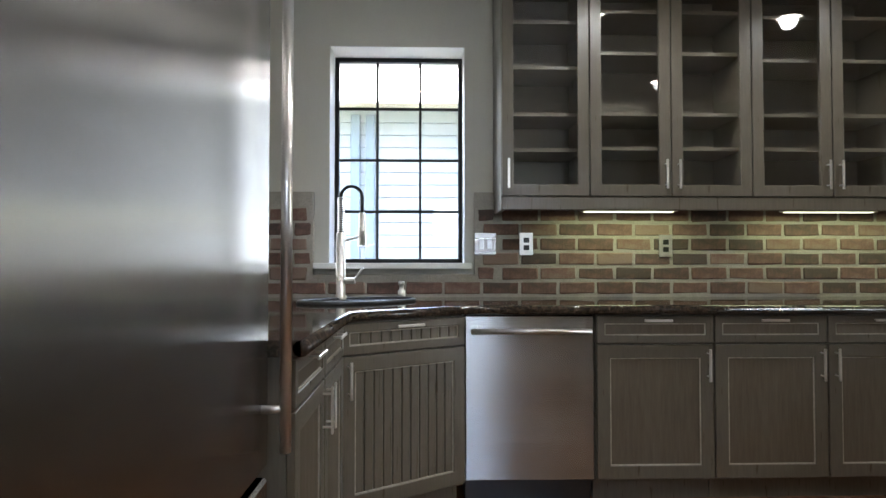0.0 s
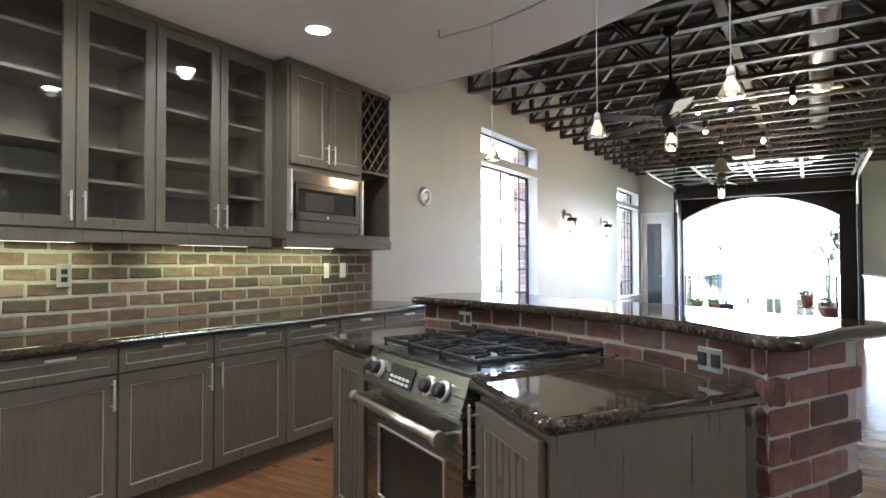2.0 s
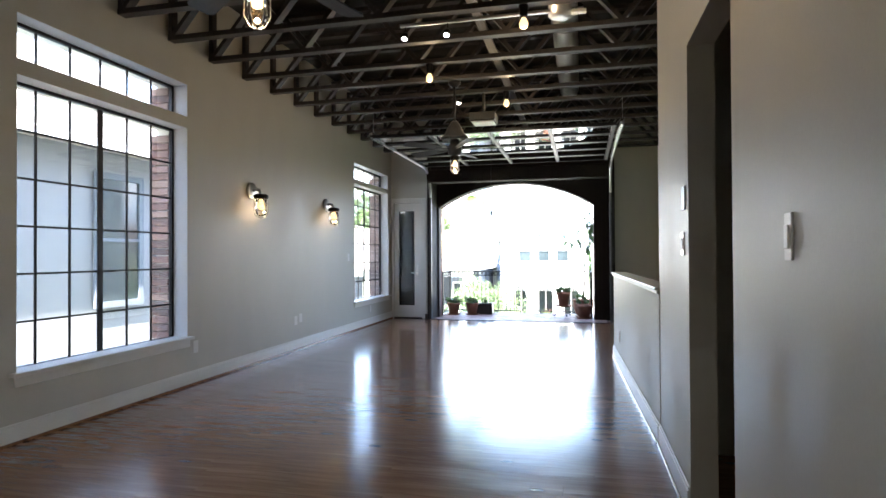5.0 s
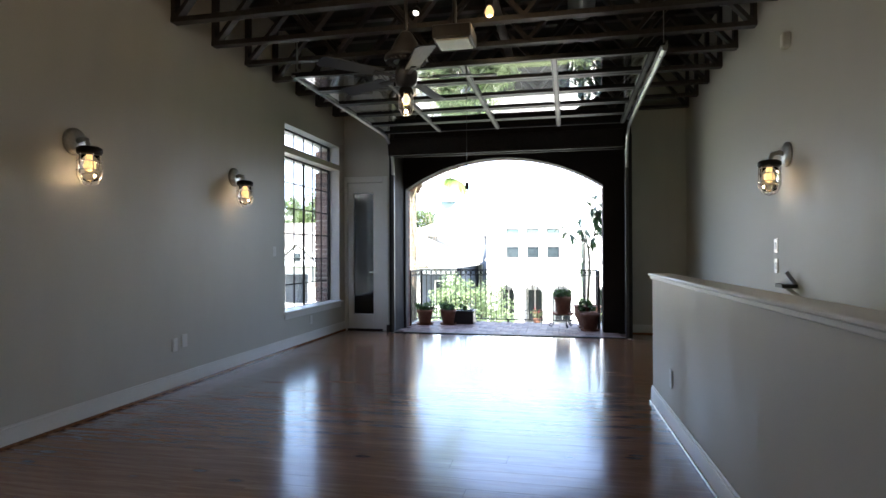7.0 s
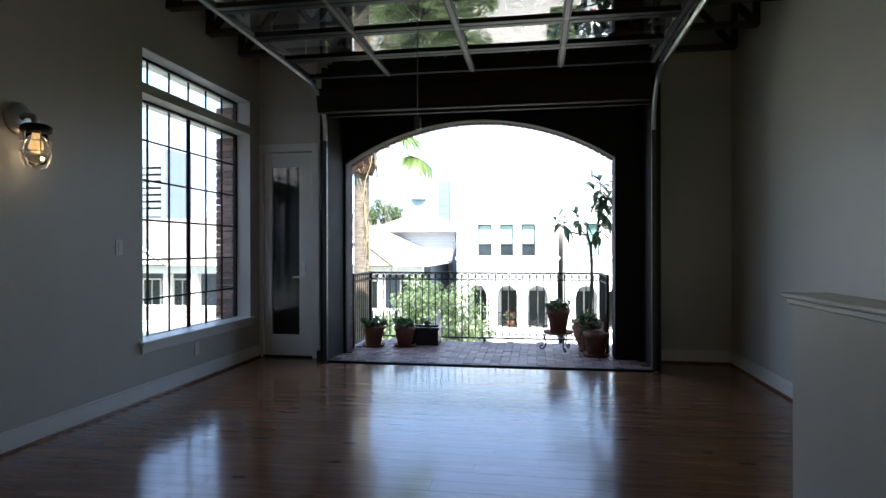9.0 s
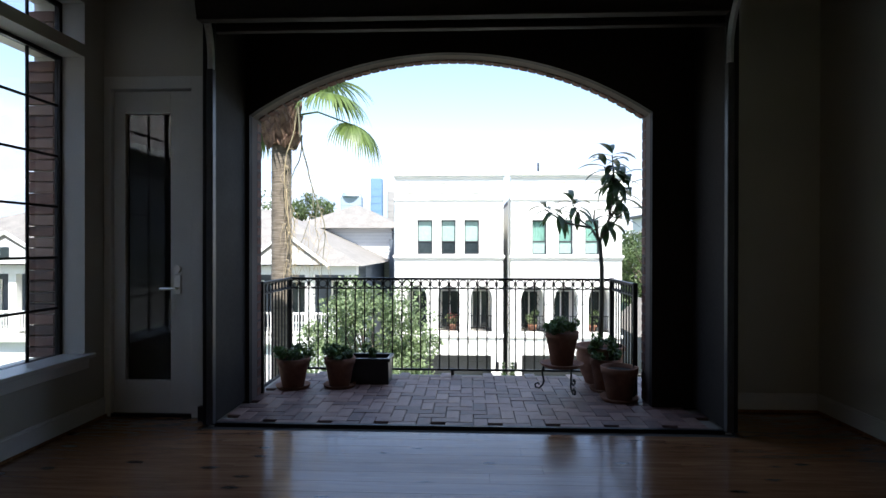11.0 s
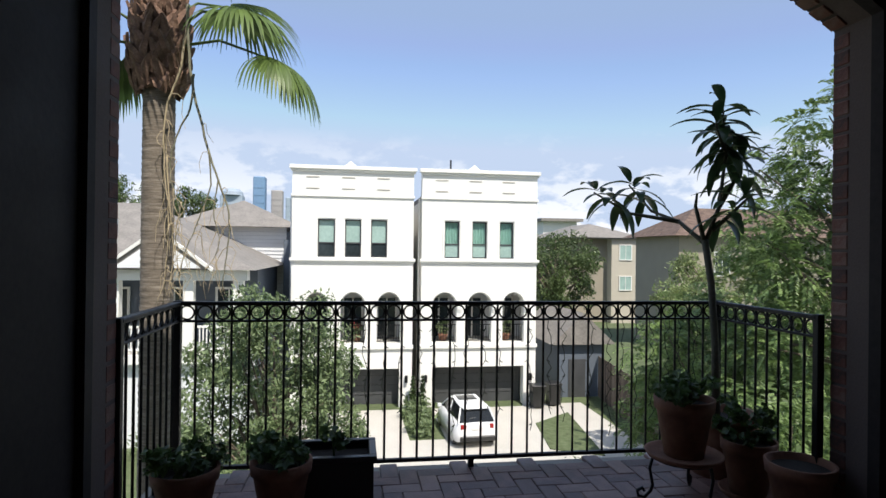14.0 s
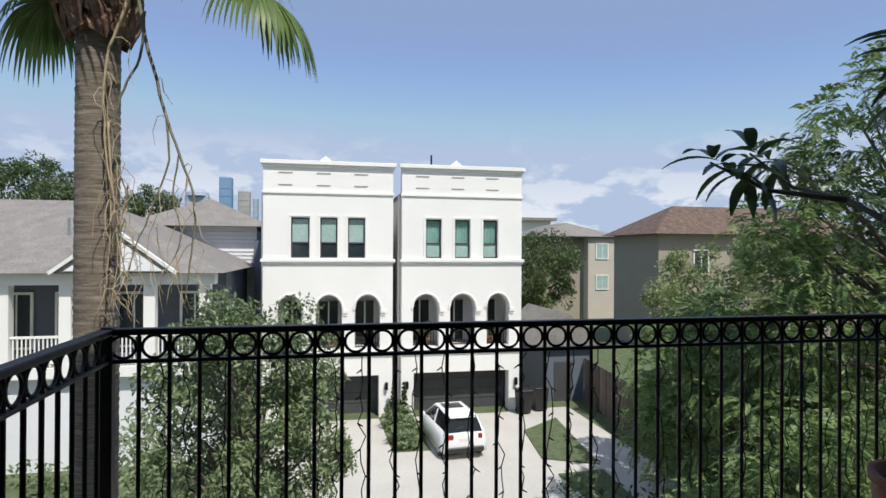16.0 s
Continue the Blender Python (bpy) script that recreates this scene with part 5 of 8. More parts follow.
# ducts, bulbs and projector among the trusses
DU = thing("air_duct", "round galvanised spiral air duct among the trusses", "duct")
db = bmesh.new()
tube(db, (1.5, -0.42, 3.62), (9.0, -0.42, 3.62), 0.13, seg=20)
part("duct", db, GT, DU, "", True)
for k in range(12):
    part("seam", T((1.6 + 0.615 * k, -0.42, 3.62), (1.62 + 0.615 * k, -0.42, 3.62), 0.136, seg=20), GT, DU)
part("drop_duct", T((5.55, -0.42, 3.62), (5.55, -0.42, 3.28), 0.11, seg=18), GT, DU, "", True)
for x, y in ((5.37, -0.12), (7.83, 0.33), (6.595, 1.0)):
    b = thing("bare_bulb_lamp", "glowing bare bulb in a ceiling socket", "ceiling lamp", pose(x, y, 3.2))
    part("socket", T((0, 0, 0.02), (0, 0, 0.125), 0.03, 0.04, 14), STEELBLK, b)
    part("bulb", lathe(bmesh.new(), [(0, -0.075), (0.03, -0.06), (0.038, -0.03), (0.025, 0.005), (0.015, 0.02)], 16), BULB, b, "glowing bulb", True)
    lamp("bare_bulb_glow", "POINT", pose(x, y, 3.1), 0.5, WARM, 0.015)
PJ = thing("projector", "white-faced projector hanging below the trusses", "projector", pose(7.85, 0.62, 2.93))
part("body", B(-0.15, -0.16, 0.02, 0.15, 0.16, 0.13, 0.012), BLACK, PJ, "dark projector body")
part("base_plate", B(-0.12, -0.135, 0.004, 0.12, 0.135, 0.02, 0.004), WHITEP, PJ, "pale underside plate")
part("bracket", T((0, 0, 0.13), (0, 0, 0.42), 0.02), BLACK, PJ)

GREYBOARD = mat("pale_weathered_board", (0.2, 0.195, 0.19), 0.7, var=0.35, scale=3, fine=30, bump=0.3, stretch=(1, 12, 1))
SB = thing("bracing_board", "long pale bracing board threaded through the roof trusses", "bracing board")
part("board", B(1.5, 0.35, 3.585, 11.6, 0.44, 3.62, 0.003), GREYBOARD, SB)
TR = thing("light_track", "short dark lighting track fixed under a truss", "lighting track")
part("rail", B(5.485, -0.6, 3.295, 5.52, 0.98, 3.318, 0.003), GT, TR)
part("feed_box", B(5.47, -0.62, 3.27, 5.535, -0.5, 3.295, 0.004), WHITEP, TR, "pale feed box")
for x, y, z in ((5.503, 0.93, 3.295), (5.503, 0.55, 3.295), (7.825, 0.93, 3.318)):
    sp_ = thing("spotlight", "small dark spotlight head with a lit lens under the trusses", "spotlight", pose(x, y, z), "track spotlights")
    part("stem", T((0, 0, 0), (0, 0, -0.06), 0.006, seg=8), STEELBLK, sp_)
    hd_ = part("head", lathe(bmesh.new(), [(0.014, 0.0), (0.03, -0.03), (0.036, -0.085), (0.03, -0.085), (0.026, -0.07), (0, -0.07)], 16), STEELBLK, sp_, "", True)
    hd_.matrix_local = pose(0, 0, -0.055, 0, 32, 0)
    part("lens", lathe(bmesh.new(), [(0.024, -0.076), (0.015, -0.08), (0, -0.081)], 14), DOWN, hd_, "bright lens")

# small fittings
def plate(m, w, h, label, kind="outlet", slots=2, material=None):
    p = thing("wall_plate", label, kind, m)
    part("plate", B(-w / 2, -0.007, -h / 2, w / 2, -0.0005, h / 2, 0.002), material or WHITEP, p)
    for i in range(slots):
        if kind == "outlet":
            q = part("socket", B(-0.016, -0.009, -0.014, 0.016, -0.0065, 0.014, 0.002), BLACK if material else WHITEP, p)
            q.location = (0, 0, 0.021 if i else -0.021)
        else:
            q = part("switch", B(-0.014, -0.012, -0.03, 0.014, -0.0065, 0.03, 0.002), GT if material else WHITEP, p)
            q.location = ((i - (slots - 1) / 2) * 0.045, 0, 0)
    return p


plate(pose(7.83, YL, 0.4), 0.075, 0.12, "white power outlet above the baseboard")
plate(pose(7.97, YL, 0.42), 0.075, 0.12, "white cable plate above the baseboard", "outlet", 0)
plate(pose(3.58, YL, 0.36), 0.075, 0.12, "white power outlet beside the tall window")
plate(pose(5.72, YL, 0.37), 0.075, 0.12, "white power outlet past the tall window")
plate(pose(10.7, YL, 0.3), 0.075, 0.12, "white power outlet under the window")
plate(pose(9.67, YL, 1.25), 0.075, 0.12, "white light switch beside the street window", "light switch", 1)
plate(pose(7.46, -0.981, 0.35, 0, 0, 180), 0.075, 0.12, "white power outlet on the half wall")
plate(pose(2.0, -1.075, 0.36, 0, 0, 180), 0.075, 0.12, "white power outlet near the passage")
plate(pose(8.55, YR, 1.28, 0, 0, 180), 0.075, 0.12, "chrome switch plate below the wall lamp", "light switch", 1, CHROME)
plate(pose(8.55, YR, 1.11, 0, 0, 180), 0.075, 0.12, "chrome plate with a black dial", "light switch", 1, CHROME)
plate(pose(1.06, -1.075, 1.31, 0, 0, 180), 0.19, 0.12, "wide chrome switch plate beside the kitchen", "light switch", 3, CHROME)
plate(pose(2.22, -1.075, 1.32, 0, 0, 180), 0.05, 0.12, "slim white switch plate near the passage", "light switch", 1)
plate(pose(3.75, -1.075, 1.56, 0, 0, 180), 0.09, 0.12, "dark thermostat beside the passage", "thermostat", 0, BLACK)
plate(pose(3.78, -1.075, 1.33, 0, 0, 180), 0.075, 0.12, "chrome switch plate beside the passage", "light switch", 1, CHROME)
plate(pose(-1.83, 3.165, 1.21), 0.075, 0.125, "chrome outlet plate on the brick backsplash", "outlet", 2, CHROME)
plate(pose(-2.06, 3.165, 1.21), 0.12, 0.125, "steel double switch plate on the brick backsplash", "light switch", 2, RANGE_STEEL)
plate(pose(-1.04, 3.165, 1.20), 0.075, 0.125, "chrome outlet plate on the brick backsplash", "outlet", 2, CHROME)
plate(pose(0.98, 3.162, 1.20), 0.06, 0.125, "white plate on the brick backsplash", "light switch", 1)
plate(pose(1.18, 3.162, 1.20), 0.075, 0.125, "white outlet on the brick backsplash", "outlet", 2)
for m in (pose(-0.71, -0.005, 0.972, 0, 0, -132), pose(0.02, 1.26, 0.972, 0, 0, -112)):
    sk = plate(m, 0.10, 0.07, "steel outlet plate with dark sockets on the brick bar", "outlet", 0, GT)
    for dx in (-0.028, 0.028):
        part("socket", B(dx - 0.018, -0.011, -0.02, dx + 0.018, -0.007, 0.02, 0.003), BLACK, sk)
PO = thing("wall_vent", "round chrome ring fitting on the painted wall", "wall fitting", pose(2.53, YL, 1.97))
pr = bmesh.new()
lathe(pr, [(0.105, 0.0), (0.105, 0.012), (0.085, 0.03), (0.062, 0.03), (0.055, 0.012), (0, 0.012)], 28, Matrix.Rotation(radians(90), 4, "X"))
part("ring", pr, CHROME, PO, "polished metal ring", True)
part("core", T((0, -0.013, 0), (0, -0.02, 0), 0.045, 0.04, 20), GT, PO)
for x, y in ((3.9, -1.08), (8.23, YR)):
    se = thing("motion_detector", "small white detector high on the wall", "detector", pose(x, y, 2.9, 0, 0, 180))
    part("body", B(-0.04, -0.06, -0.06, 0.04, 0.0, 0.06, 0.012), WHITEP, se)
WB = thing("wall_bracket", "black and white angled mount on the stair wall", "bracket", pose(8.12, YR, 0.97, 0, 0, 180))
part("arm", B(-0.1, -0.12, -0.02, 0.06, -0.01, 0.01, 0.004), BLACK, WB)
part("strut", T((0.0, -0.09, 0.0), (0.09, -0.001, -0.1), 0.018), WHITEP, WB)
part("post", T((0.0, -0.001, 0.0), (-0.03, -0.06, 0.10), 0.016), GT, WB)

# ---- balcony ----
RAIL = thing("balcony_railing", "black wrought-iron railing with a row of rings and slim bars", "railing")
RX, RY0, RY1 = 13.46, -0.76, 2.33
CORN = [(12.68, RY1), (RX, RY1), (RX, RY0), (12.68, RY0)]
for (xa, ya), (xb, yb) in zip(CORN, CORN[1:]):
    L = math.hypot(xb - xa, yb - ya)
    m = pose(xa, ya, 0, 0, 0, math.degrees(math.atan2(yb - ya, xb - xa)))
    for nm, z0, z1, hw in (("top_rail", 0.905, 0.925, 0.02), ("ring_rail", 0.815, 0.827, 0.012), ("bottom_rail", 0.032, 0.052, 0.014)):
        part(nm, B(0, -hw, z0, L, hw, z1, 0.003), STEELBLK, RAIL).matrix_local = m
    n = round(L / 0.0905)
    ring = bmesh.new()
    pipe(ring, [(0.036 * math.cos(a), 0, 0.866 + 0.036 * math.sin(a)) for a in [math.pi / 10 * k for k in range(20)]], 0.0052, 6, True)
    rme = mesh_of("ring", ring, STEELBLK)
    bme = mesh_of("bar", T((0, 0, 0.05), (0, 0, 0.908), 0.0068, seg=8), STEELBLK)
    for i in range(n):
        r = new("ring", rme)
        r.parent, r.matrix_local = RAIL, m @ Matrix.Translation(((i + 0.5) * L / n, 0, 0))
        if i:
            b = new("bar", bme)
            b.parent, b.matrix_local = RAIL, m @ Matrix.Translation((i * L / n, 0, 0))
for x, y in CORN:
    part("post", B(x - 0.018, y - 0.018, -0.02, x + 0.018, y + 0.018, 0.93, 0.003), STEELBLK, RAIL)
part("foot", box(B(RX - 0.015, 0.735, -0.02, RX + 0.015, 0.765, 0.036), RX - 0.04, 0.71, -0.02, RX + 0.04, 0.79, -0.008), STEELBLK, RAIL)

# a string of small lights wound along the bars
WIRE = mat("dark_green_wire", (0.02, 0.03, 0.02), 0.6, var=0.2, bump=0.0)
SL = thing("string_lights", "unlit string of small lights hanging along the railing", "string lights")
rs = random.Random(4)
for i in range(32):
    y = RY0 + 0.06 + i * 0.0925 + rs.uniform(-0.02, 0.02)
    if rs.random() < 0.12:
        continue
    w = bmesh.new()
    pts, z = [], 0.815
    while z > rs.uniform(0.1, 0.3):
        pts.append((RX - 0.015 + rs.uniform(-0.008, 0.008), y + rs.uniform(-0.018, 0.018), z))
        z -= 0.045
    pipe(w, pts, 0.0022, 5)
    for k, p in enumerate(pts[1:-1:2]):
        s = rs.choice((-1, 1))
        tube(w, p, (p[0], p[1] + s * 0.018, p[2] - 0.012), 0.0032, 0.002, 5)
    part("strand", w, WIRE, SL)

# foliage
def leaf_material(name, dark, light, trans=0.35, rough=0.45):
    m = bpy.data.materials.new(name)
    m.use_nodes = True
    n, l = m.node_tree.nodes, m.node_tree.links
    b = n["Principled BSDF"]
    ge, no, add, cr = n.new("ShaderNodeNewGeometry"), n.new("ShaderNodeTexNoise"), n.new("ShaderNodeMath"), n.new("ShaderNodeValToRGB")
    no.inputs["Scale"].default_value = 1.3
    add.operation, add.inputs[1].default_value = "MULTIPLY_ADD", 0.6
    l.new(ge.outputs["Random Per Island"], add.inputs[0]), l.new(no.outputs["Fac"], add.inputs[2])
    cr.color_ramp.elements[0].position, cr.color_ramp.elements[1].position = 0.35, 1.1
    cr.color_ramp.elements[0].color, cr.color_ramp.elements[1].color = (*dark, 1), (*light, 1)
    l.new(add.outputs[0], cr.inputs[0]), l.new(cr.outputs[0], b.inputs["Base Color"])
    b.inputs["Roughness"].default_value = rough
    tr, mx = n.new("ShaderNodeBsdfTranslucent"), n.new("ShaderNodeMixShader")
    l.new(cr.outputs[0], tr.inputs["Color"])
    mx.inputs[0].default_value = trans
    l.new(b.outputs[0], mx.inputs[1]), l.new(tr.outputs[0], mx.inputs[2])
    l.new(mx.outputs[0], n["Material Output"].inputs["Surface"])
    return m


LEAF_MYRTLE = leaf_material("grey_green_leaf", (0.065, 0.1, 0.045), (0.24, 0.31, 0.15))
LEAF_BRIGHT = leaf_material("bright_green_leaf", (0.034, 0.064, 0.02), (0.23, 0.33, 0.11), 0.35)
LEAF_LIGHT = leaf_material("yellow_green_leaf", (0.09, 0.13, 0.045), (0.3, 0.36, 0.15), 0.4)
LEAF_MID = leaf_material("mid_green_leaf", (0.035, 0.058, 0.022), (0.13, 0.18, 0.065))
LEAF_DARK = leaf_material("dark_green_leaf", (0.018, 0.035, 0.014), (0.07, 0.11, 0.035))
LEAF_POT = leaf_material("potted_leaf", (0.025, 0.05, 0.015), (0.09, 0.15, 0.045))
LEAF_PALM = leaf_material("palm_leaf", (0.05, 0.085, 0.02), (0.17, 0.25, 0.07), 0.4)


def leaf_cloud(name, clumps, per, size, material, parent, seed, spread=0.35, long=2.2, flat=0.5, spray=0):
    """Many small folded leaves round clump centres (x, y, z, r), as one mesh; spray sets them in pairs along drooping stalks."""
    r = np.random.RandomState(seed)
    c = np.repeat(np.array([k[:3] for k in clumps]), per, axis=0)
    rad = np.repeat(np.array([k[3] for k in clumps]), per)
    n = len(c)
    d = r.normal(size=(n, 3))
    d /= np.linalg.norm(d, axis=1)[:, None]
    pos = c + d * (rad * r.uniform(0.25, 1.05, n) ** 0.6)[:, None] * np.array([1, 1, 0.8])
    ax = d * 0.6 + r.normal(size=(n, 3)) * 0.8 + np.array([0, 0, -0.25])
    ax /= np.linalg.norm(ax, axis=1)[:, None]
    up = r.normal(size=(n, 3)) * flat + np.array([0, 0, 1.0])
    if spray:
        m = n // spray
        st = np.arange(m) * spray
        out = d[st] + r.normal(size=(m, 3)) * 0.5 + np.array([0, 0, 0.1])
        out /= np.linalg.norm(out, axis=1)[:, None]
        across = np.cross(out, np.array([0, 0, 1.0]) + r.normal(size=(m, 3)) * 0.25)
        across /= np.linalg.norm(across, axis=1)[:, None]
        step = np.tile((np.arange(spray) // 2 + 0.6) / (spray / 2), m)
        hand = np.tile(np.where(np.arange(spray) % 2, 1.0, -1.0), m)[:, None]
        root, o, w = np.repeat(pos[st], spray, axis=0), np.repeat(out, spray, axis=0), np.repeat(across, spray, axis=0)
        reach = np.repeat(size * spray * 0.42 * r.uniform(0.7, 1.2, m), spray)
        ax = w * hand * 0.85 + o * 0.45 + np.array([0, 0, -0.25])
        ax /= np.linalg.norm(ax, axis=1)[:, None]
        pos = root + o * (reach * step)[:, None] + np.array([0, 0, -0.55]) * (reach * step ** 2)[:, None] + ax * size * long * 0.5
        up = np.cross(w, o) + r.normal(size=(n, 3)) * 0.25
        pos, ax, up = pos[:m * spray], ax[:m * spray], up[:m * spray]
        n = m * spray
    side = np.cross(ax, up)
    side /= np.linalg.norm(side, axis=1)[:, None] + 1e-9
    nor = np.cross(side, ax)
    s = size * r.uniform(0.6, 1.3, n)[:, None]
    a = pos - ax * s * long * 0.5
    b = pos + side * s * 0.5 + nor * s * 0.12
    e = pos + ax * s * long * 0.5
    f = pos - side * s * 0.5 + nor * s * 0.12
    verts = np.stack([a, b, e, f], axis=1).reshape(-1, 3)
    idx = np.arange(n) * 4
    faces = np.concatenate([np.stack([idx, idx + 1, idx + 2], 1), np.stack([idx, idx + 2, idx + 3], 1)])
    me = bpy.data.meshes.new(name)
    me.from_pydata(verts.tolist(), [], faces.tolist())
    me.materials.append(material)
    ob = new(name, me)
    ob.parent = parent
    return ob


TERRA = tint(mat("terracotta", (0.3, 0.13, 0.07), 0.85, var=0.2, scale=8, fine=90, bump=0.3), [(0.15, 0.066, 0.042), (0.235, 0.11, 0.067), (0.3, 0.165, 0.112)], 6)
SOIL = mat("potting_soil", (0.03, 0.022, 0.016), 1.0, var=0.4, scale=30, fine=120, bump=1.0)


def pot(x, y, z, r, h, label, plant=True, saucer=True, seed=1, green=1.0):
    p = thing("flower_pot", label, "flower pot", pose(x, y, z), "terracotta pots")
    b = 0.012 if saucer else 0.0
    if saucer:
        part("saucer", lathe(bmesh.new(), [(0, 0), (r * 0.95, 0), (r * 1.08, 0.03), (r * 1.03, 0.03), (r * 0.9, 0.012), (0, 0.012)], 28), TERRA, p, "terracotta saucer", True)
    part("pot", lathe(bmesh.new(), [(r * 0.66, b), (r * 0.93, h * 0.8), (r * 1.0, h * 0.8), (r * 1.03, h), (r * 0.93, h), (r * 0.9, h * 0.88), (0, h * 0.88)], 28), TERRA, p, "", True)
    part("soil", lathe(bmesh.new(), [(r * 0.88, h * 0.885), (r * 0.5, h * 0.9), (0, h * 0.9)], 20), SOIL, p)
    if plant:
        rr = random.Random(seed)
        cl = [(rr.uniform(-1, 1) * r * 0.85, rr.uniform(-1, 1) * r * 0.85, h + rr.uniform(0, 0.09) * green, r * 0.34) for _ in range(16)]
        leaf_cloud("plant", cl, 26, 0.03, LEAF_POT, p, seed, long=1.6)
    return p


pot(12.90, 2.13, -0.01, 0.14, 0.26, "terracotta pot of low herbs on a saucer by the railing", seed=1)
pot(12.95, 1.73, -0.01, 0.135, 0.26, "terracotta pot of trailing herbs on a saucer", seed=2)
PL = thing("planter_box", "black rectangular planter box with a small seedling", "planter", pose(13.16, 1.50, -0.01))
pb = bmesh.new()
for a in ((-0.13, -0.19, 0, 0.13, 0.19, 0.02), (-0.13, -0.19, 0.02, -0.11, 0.19, 0.22), (0.11, -0.19, 0.02, 0.13, 0.19, 0.22), (-0.11, -0.19, 0.02, 0.11, -0.17, 0.22), (-0.11, 0.17, 0.02, 0.11, 0.19, 0.22)):
    box(pb, *a)
box(pb, -0.145, -0.205, 0.205, -0.11, 0.205, 0.235, 0.003), box(pb, 0.11, -0.205, 0.205, 0.145, 0.205, 0.235, 0.003), box(pb, -0.11, -0.205, 0.205, 0.11, -0.17, 0.235, 0.003), box(pb, -0.11, 0.17, 0.205, 0.11, 0.205, 0.235, 0.003)
part("box", pb, BLACK, PL)
part("soil", B(-0.11, -0.17, 0.15, 0.11, 0.17, 0.19), SOIL, PL)
leaf_cloud("plant", [(0, 0.02, 0.31, 0.055), (0.01, -0.03, 0.27, 0.04)], 22, 0.045, LEAF_POT, PL, 9, long=1.3)
part("stem", T((0, 0, 0.18), (0, 0.01, 0.3), 0.005), LEAF_POT, PL)
# pot on a scrolled stand
ST = thing("plant_stand", "wrought-iron plant stand with scrolled feet", "plant stand", pose(12.88, -0.20, -0.05))
rg = bmesh.new()
pipe(rg, [(0.15 * math.cos(a), 0.15 * math.sin(a), 0.26) for a in [math.pi / 12 * k for k in range(24)]], 0.008, 6, True)
part("ring", rg, STEELBLK, ST)
part("tray", lathe(bmesh.new(), [(0, 0.262), (0.17, 0.262), (0.185, 0.285), (0.175, 0.285), (0.16, 0.272), (0, 0.272)], 26), TERRA, ST, "terracotta saucer", True)
for k in range(3):
    a = radians(200 + 120 * k)
    c, s = math.cos(a), math.sin(a)
    lg = bmesh.new()
    prof = [(0.15, 0.26), (0.165, 0.2), (0.15, 0.12), (0.16, 0.09), (0.19, 0.058), (0.22, 0.065), (0.225, 0.09), (0.20, 0.105), (0.19, 0.088)]
    pipe(lg, [(c * u, s * u, v) for u, v in prof], 0.008, 6)
    part("leg", lg, STEELBLK, ST, "scrolled iron leg", True)
pot(12.88, -0.20, 0.222, 0.14, 0.28, "terracotta pot of herbs raised on an iron stand", seed=3, saucer=False)
pot(12.62, -0.62, -0.01, 0.145, 0.27, "wide empty terracotta pot on a saucer", plant=False, seed=4)
pot(12.92, -0.58, -0.01, 0.13, 0.28, "terracotta pot of bushy herbs", seed=5, green=2.0)
# tall potted tree
PT = thing("potted_tree", "tall potted tree with drooping glossy leaves in a terracotta pot", "potted tree", pose(13.22, -0.60, -0.01))
part("pot", lathe(bmesh.new(), [(0.13, 0), (0.2, 0.16), (0.215, 0.26), (0.20, 0.30), (0.225, 0.31), (0.225, 0.34), (0.2, 0.34), (0.185, 0.29), (0, 0.29)], 28), TERRA, PT, "round terracotta pot", True)
part("soil", lathe(bmesh.new(), [(0.185, 0.292), (0, 0.30)], 20), SOIL, PT)
STEM = mat("grey_green_stem", (0.09, 0.085, 0.06), 0.8, var=0.3, scale=12, fine=80, bump=0.4)
tk = bmesh.new()
pipe(tk, [(0, 0, 0.29), (0.06, -0.03, 0.7), (0.12, -0.04, 1.05), (0.17, -0.03, 1.3)], [0.024, 0.021, 0.02, 0.02], 9)
part("trunk", tk, STEM, PT, "", True)
STEM_LINES = [[(0, 0.01, 1.28), (0.23, 0.04, 1.42), (0.48, 0.09, 1.5), (0.71, 0.14, 1.7)], [(0, 0.01, 1.28), (0.0, -0.08, 1.5), (0.02, -0.13, 1.8), (0.02, -0.11, 2.1)], [(0.0, -0.08, 1.5), (0.03, -0.2, 1.66), (0.05, -0.27, 1.8)], [(0, 0.01, 1.28), (0.02, 0.06, 1.5), (0.02, 0.05, 1.58)], [(0.23, 0.04, 1.42), (0.45, 0.26, 1.48), (0.62, 0.44, 1.63)], [(0, -0.04, 1.36), (-0.1, -0.1, 1.46), (-0.14, -0.16, 1.54)], [(0.02, -0.12, 1.85), (-0.05, -0.02, 1.98)], [(0.02, -0.13, 1.8), (0.1, -0.24, 1.9)]]
STEM_LINES = [[(x + 0.17, y - 0.04, z) for x, y, z in line] for line in STEM_LINES]
for lb in STEM_LINES:
    bm = bmesh.new()
    pipe(bm, lb, [0.015 - 0.009 * i / (len(lb) - 1) for i in range(len(lb))], 7)
    part("limb", bm, STEM, PT, "", True)
lr = random.Random(11)
LEAFM = leaf_material("glossy_dark_leaf", (0.018, 0.04, 0.016), (0.06, 0.11, 0.04), 0.25, 0.3)
